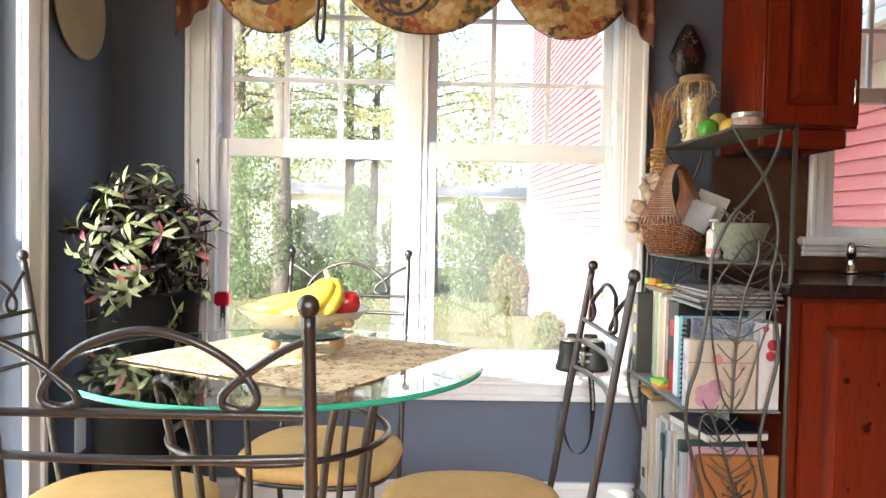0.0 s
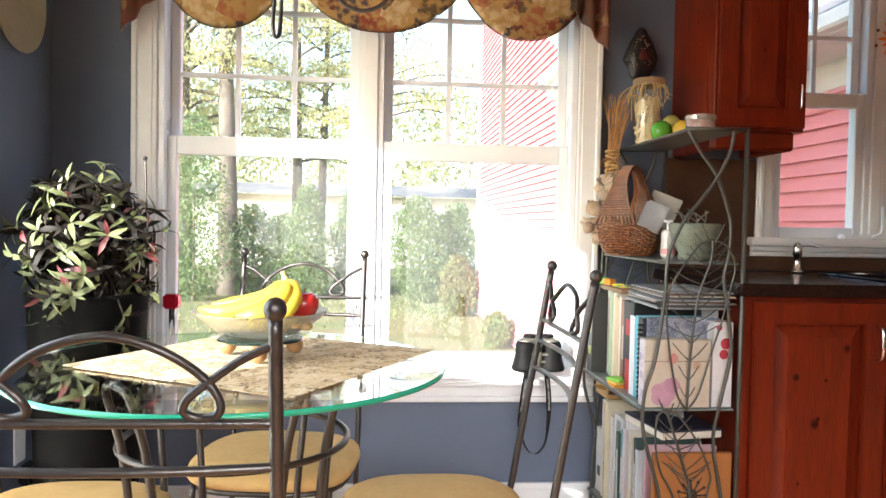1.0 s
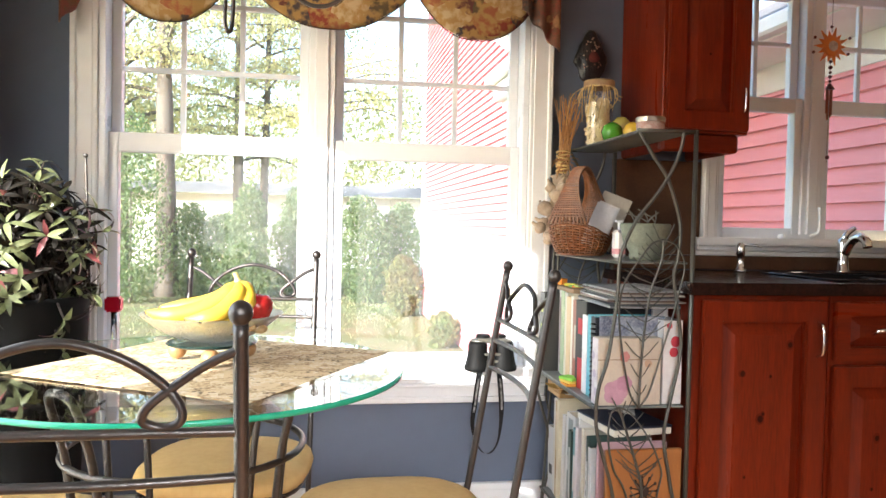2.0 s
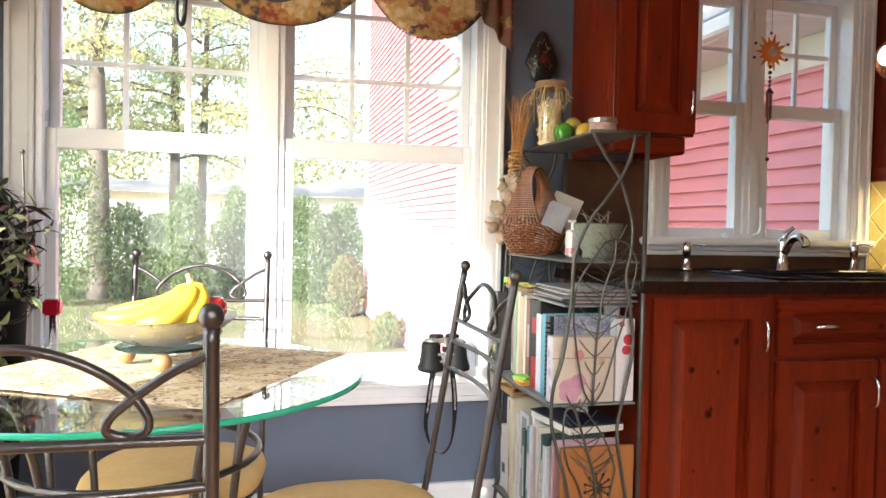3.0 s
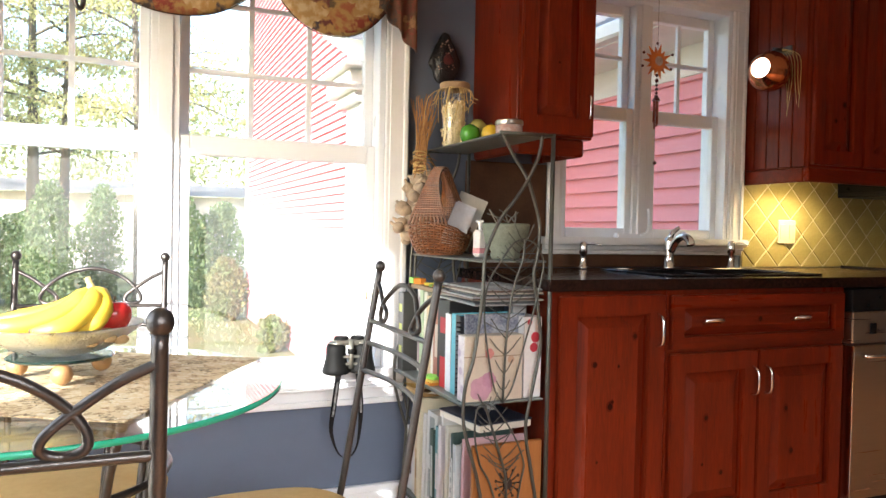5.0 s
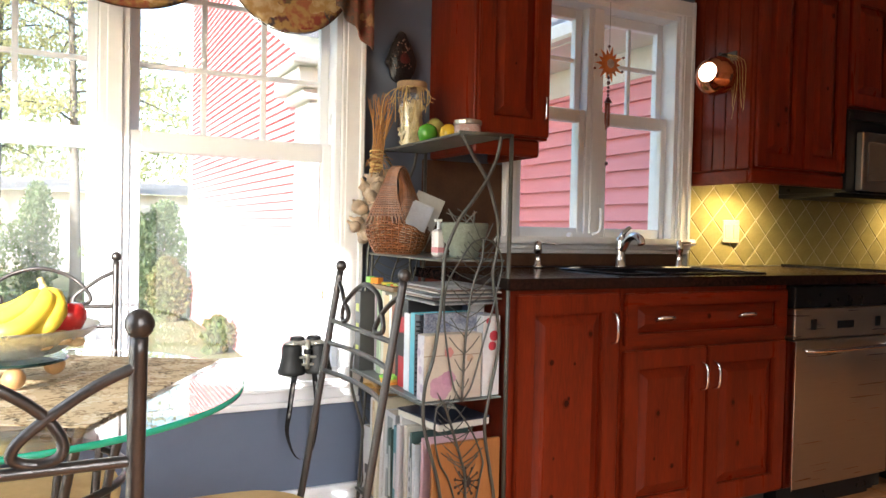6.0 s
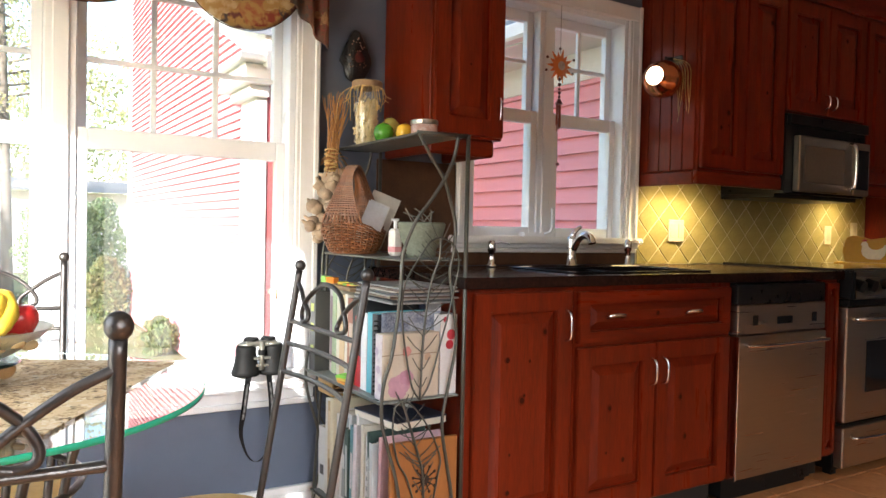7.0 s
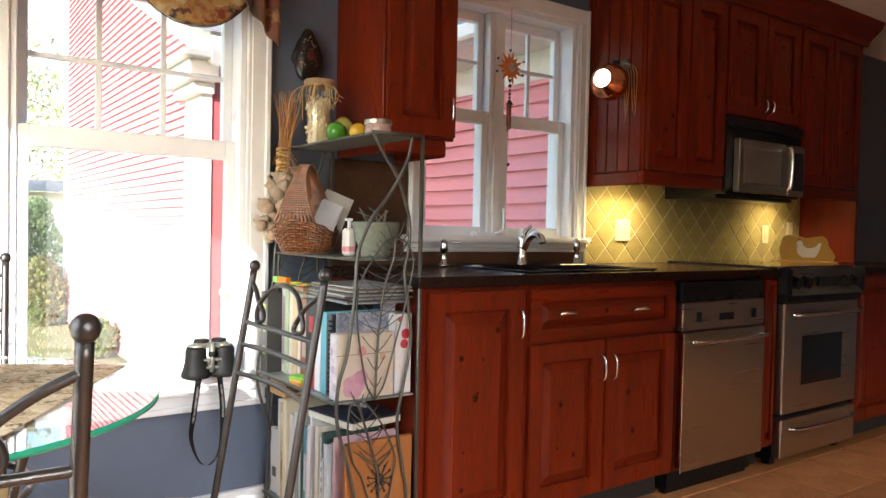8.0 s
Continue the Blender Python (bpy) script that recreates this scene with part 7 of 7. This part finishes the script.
# sockets on the tiles
for x0, x1, z0, z1 in ((2.552, 2.661, 1.02, 1.128), (3.84, 3.905, 1.02, 1.125), (4.10, 4.17, 1.06, 1.15)):
    so = thing("wall_socket", ((x0 + x1) / 2, WY - 0.014, (z0 + z1) / 2), "ivory socket plate on the tiled wall", "socket", group="sockets")
    part("plate", box(x0, x1, WY - 0.018, WY - 0.012, z0, z1, bevel=0.003), mat("ivory_plastic", (0.66, 0.60, 0.42), 0.35, scale=20), so)
    n_ = 2 if x1 - x0 > 0.09 else 1
    for k in range(n_):
        cx = x0 + (x1 - x0) * (k + 0.5) / n_
        part("insert", box(cx - 0.016, cx + 0.016, WY - 0.021, WY - 0.018, z0 + 0.02, z1 - 0.02, bevel=0.002), mat("ivory_insert", (0.60, 0.54, 0.38), 0.3, scale=20), so)
# hen board on the far worktop
hb = thing("hen_board", (3.8, 2.63, 0.912), "yellow wooden napkin holder with a white hen cut-out", "napkin holder")
YWOOD = mat("yellow_wood", (0.46, 0.255, 0.022), 0.5, second=(0.36, 0.19, 0.015), scale=8, spec=0.25)


def slab(outline, at, yaw, thick):
    bm = bmesh.new()
    f_ = bm.faces.new([bm.verts.new((u, 0, w)) for u, w in outline])
    r_ = bmesh.ops.extrude_face_region(bm, geom=[f_])
    bmesh.ops.translate(bm, verts=[q for q in r_["geom"] if isinstance(q, bmesh.types.BMVert)], vec=(0, thick, 0))
    bmesh.ops.recalc_face_normals(bm, faces=bm.faces)
    bmesh.ops.transform(bm, verts=bm.verts, matrix=pose(*at, 0, 0, yaw))
    return bm


arch = [(-0.13, 0.0), (0.13, 0.0), (0.142, 0.03), (0.125, 0.06), (0.105, 0.09), (0.098, 0.125), (0.075, 0.142), (0.03, 0.135), (-0.01, 0.128), (-0.05, 0.14), (-0.095, 0.148), (-0.125, 0.135), (-0.135, 0.105), (-0.145, 0.06)]
part("back", slab(arch, (3.80, 2.62, 0.925), -72, 0.015), YWOOD, hb)
base = box(-0.17, 0.17, -0.075, 0.03, 0, 0.016, bevel=0.004)
bmesh.ops.transform(base, verts=base.verts, matrix=pose(3.80, 2.62, 0.9125, 0, 0, -72))
part("base", base, YWOOD, hb)
hen = [(-0.02, 0.022), (0.04, 0.022), (0.058, 0.045), (0.066, 0.075), (0.072, 0.105), (0.058, 0.100), (0.048, 0.084), (0.025, 0.074), (0.0, 0.074), (-0.018, 0.088), (-0.024, 0.108), (-0.034, 0.118), (-0.048, 0.112), (-0.056, 0.098), (-0.048, 0.092), (-0.052, 0.066), (-0.045, 0.042)]
figure = part("hen_cutout", slab(hen, (3.798 - 0.006, 2.62 - 0.003, 0.925), -72, 0.005), mat("white_painted_wood", (0.70, 0.64, 0.48), 0.5, scale=12), hb, "cream painted hen")
comb = [(-0.030, 0.116), (-0.024, 0.126), (-0.032, 0.124), (-0.036, 0.132), (-0.042, 0.124), (-0.050, 0.126), (-0.047, 0.115)]
part("comb", slab(comb, (3.792, 2.617, 0.925), -72, 0.005), mat("red_painted_wood", (0.35, 0.03, 0.02), 0.5, scale=12), figure, "red comb")

# ---- tall panel at the end of the run ----
solo("end_panel", box(4.268, 4.29, 2.585, WY, 0.914, 2.22, bevel=0.002), WOODV, "reddish pine end panel between worktop and cornice", "panel")

# ---- tiles ----
bs = tagged(part("backsplash", box(2.345, 4.266, WY - 0.006, WY - 0.001, 0.913, 1.335), GROUT), "diamond-laid olive glazed tile backsplash", "backsplash", kind="structure")


def clip(poly, axis, lim, keep_less):
    out = []
    for i, p in enumerate(poly):
        q = poly[(i + 1) % len(poly)]
        pi, qi = (p[axis] < lim) == keep_less, (q[axis] < lim) == keep_less
        if pi:
            out.append(p)
        if pi != qi:
            t_ = (lim - p[axis]) / (q[axis] - p[axis])
            out.append(tuple(a + (b - a) * t_ for a, b in zip(p, q)))
    return out


D = 0.072
X0, X1, Z0, Z1 = 2.35, 4.262, 0.915, 1.333
i = 0
nx, nz = int((X1 - X0) / D) + 2, int((Z1 - Z0) / D) + 2
whole = None
for a in range(nx):
    for b in range(nz):
        if (a + b) % 2:
            continue
        cx, cz, h = X0 + a * D, Z0 + b * D, D - 0.0040
        poly = [(cx - h, cz), (cx, cz - h), (cx + h, cz), (cx, cz + h)]
        full = cx - h >= X0 and cx + h <= X1 and cz - h >= Z0 and cz + h <= Z1
        for ax, lim, less in ((0, X0, False), (0, X1, True), (1, Z0, False), (1, Z1, True)):
            poly = clip(poly, ax, lim, less) if poly else poly
        if len(poly) < 3:
            continue
        mx_, mz_ = sum(p[0] for p in poly) / len(poly), sum(p[1] for p in poly) / len(poly)
        if full and whole:
            me = whole
        else:
            bm = bmesh.new()
            lo_ = [bm.verts.new((p[0] - mx_, 0, p[1] - mz_)) for p in poly]
            hi_ = [bm.verts.new(((p[0] - mx_) * 0.96, -0.0025, (p[1] - mz_) * 0.96)) for p in poly]
            bm.faces.new(hi_)
            for k in range(len(poly)):
                bm.faces.new((lo_[k], lo_[(k + 1) % len(poly)], hi_[(k + 1) % len(poly)], hi_[k]))
            bmesh.ops.recalc_face_normals(bm, faces=bm.faces)
            me = bpy.data.meshes.new("tile")
            bm.to_mesh(me)
            bm.free()
            me.materials.append(TILE)
            if full:
                whole = me
        ob = new("tile", me)
        ob.parent = bs
        ob.location = (mx_, WY - 0.0065, mz_)

bm = box(-0.163, 0.163, -0.163, 0.163, -0.011, 0.0, bevel=0.004)
tile_me = bpy.data.meshes.new("floor_tile")
bm.to_mesh(tile_me)
bm.free()
tile_me.materials.append(FLOORTILE)
for a in range(20):
    for b in range(13):
        x, y_ = LX + 0.165 + a * 0.331, WY - 0.165 - b * 0.331
        if x < 5.45:
            ob = new("floor_tile", tile_me)
            ob.parent = floor
            ob.location = (x, y_, -0.0005)
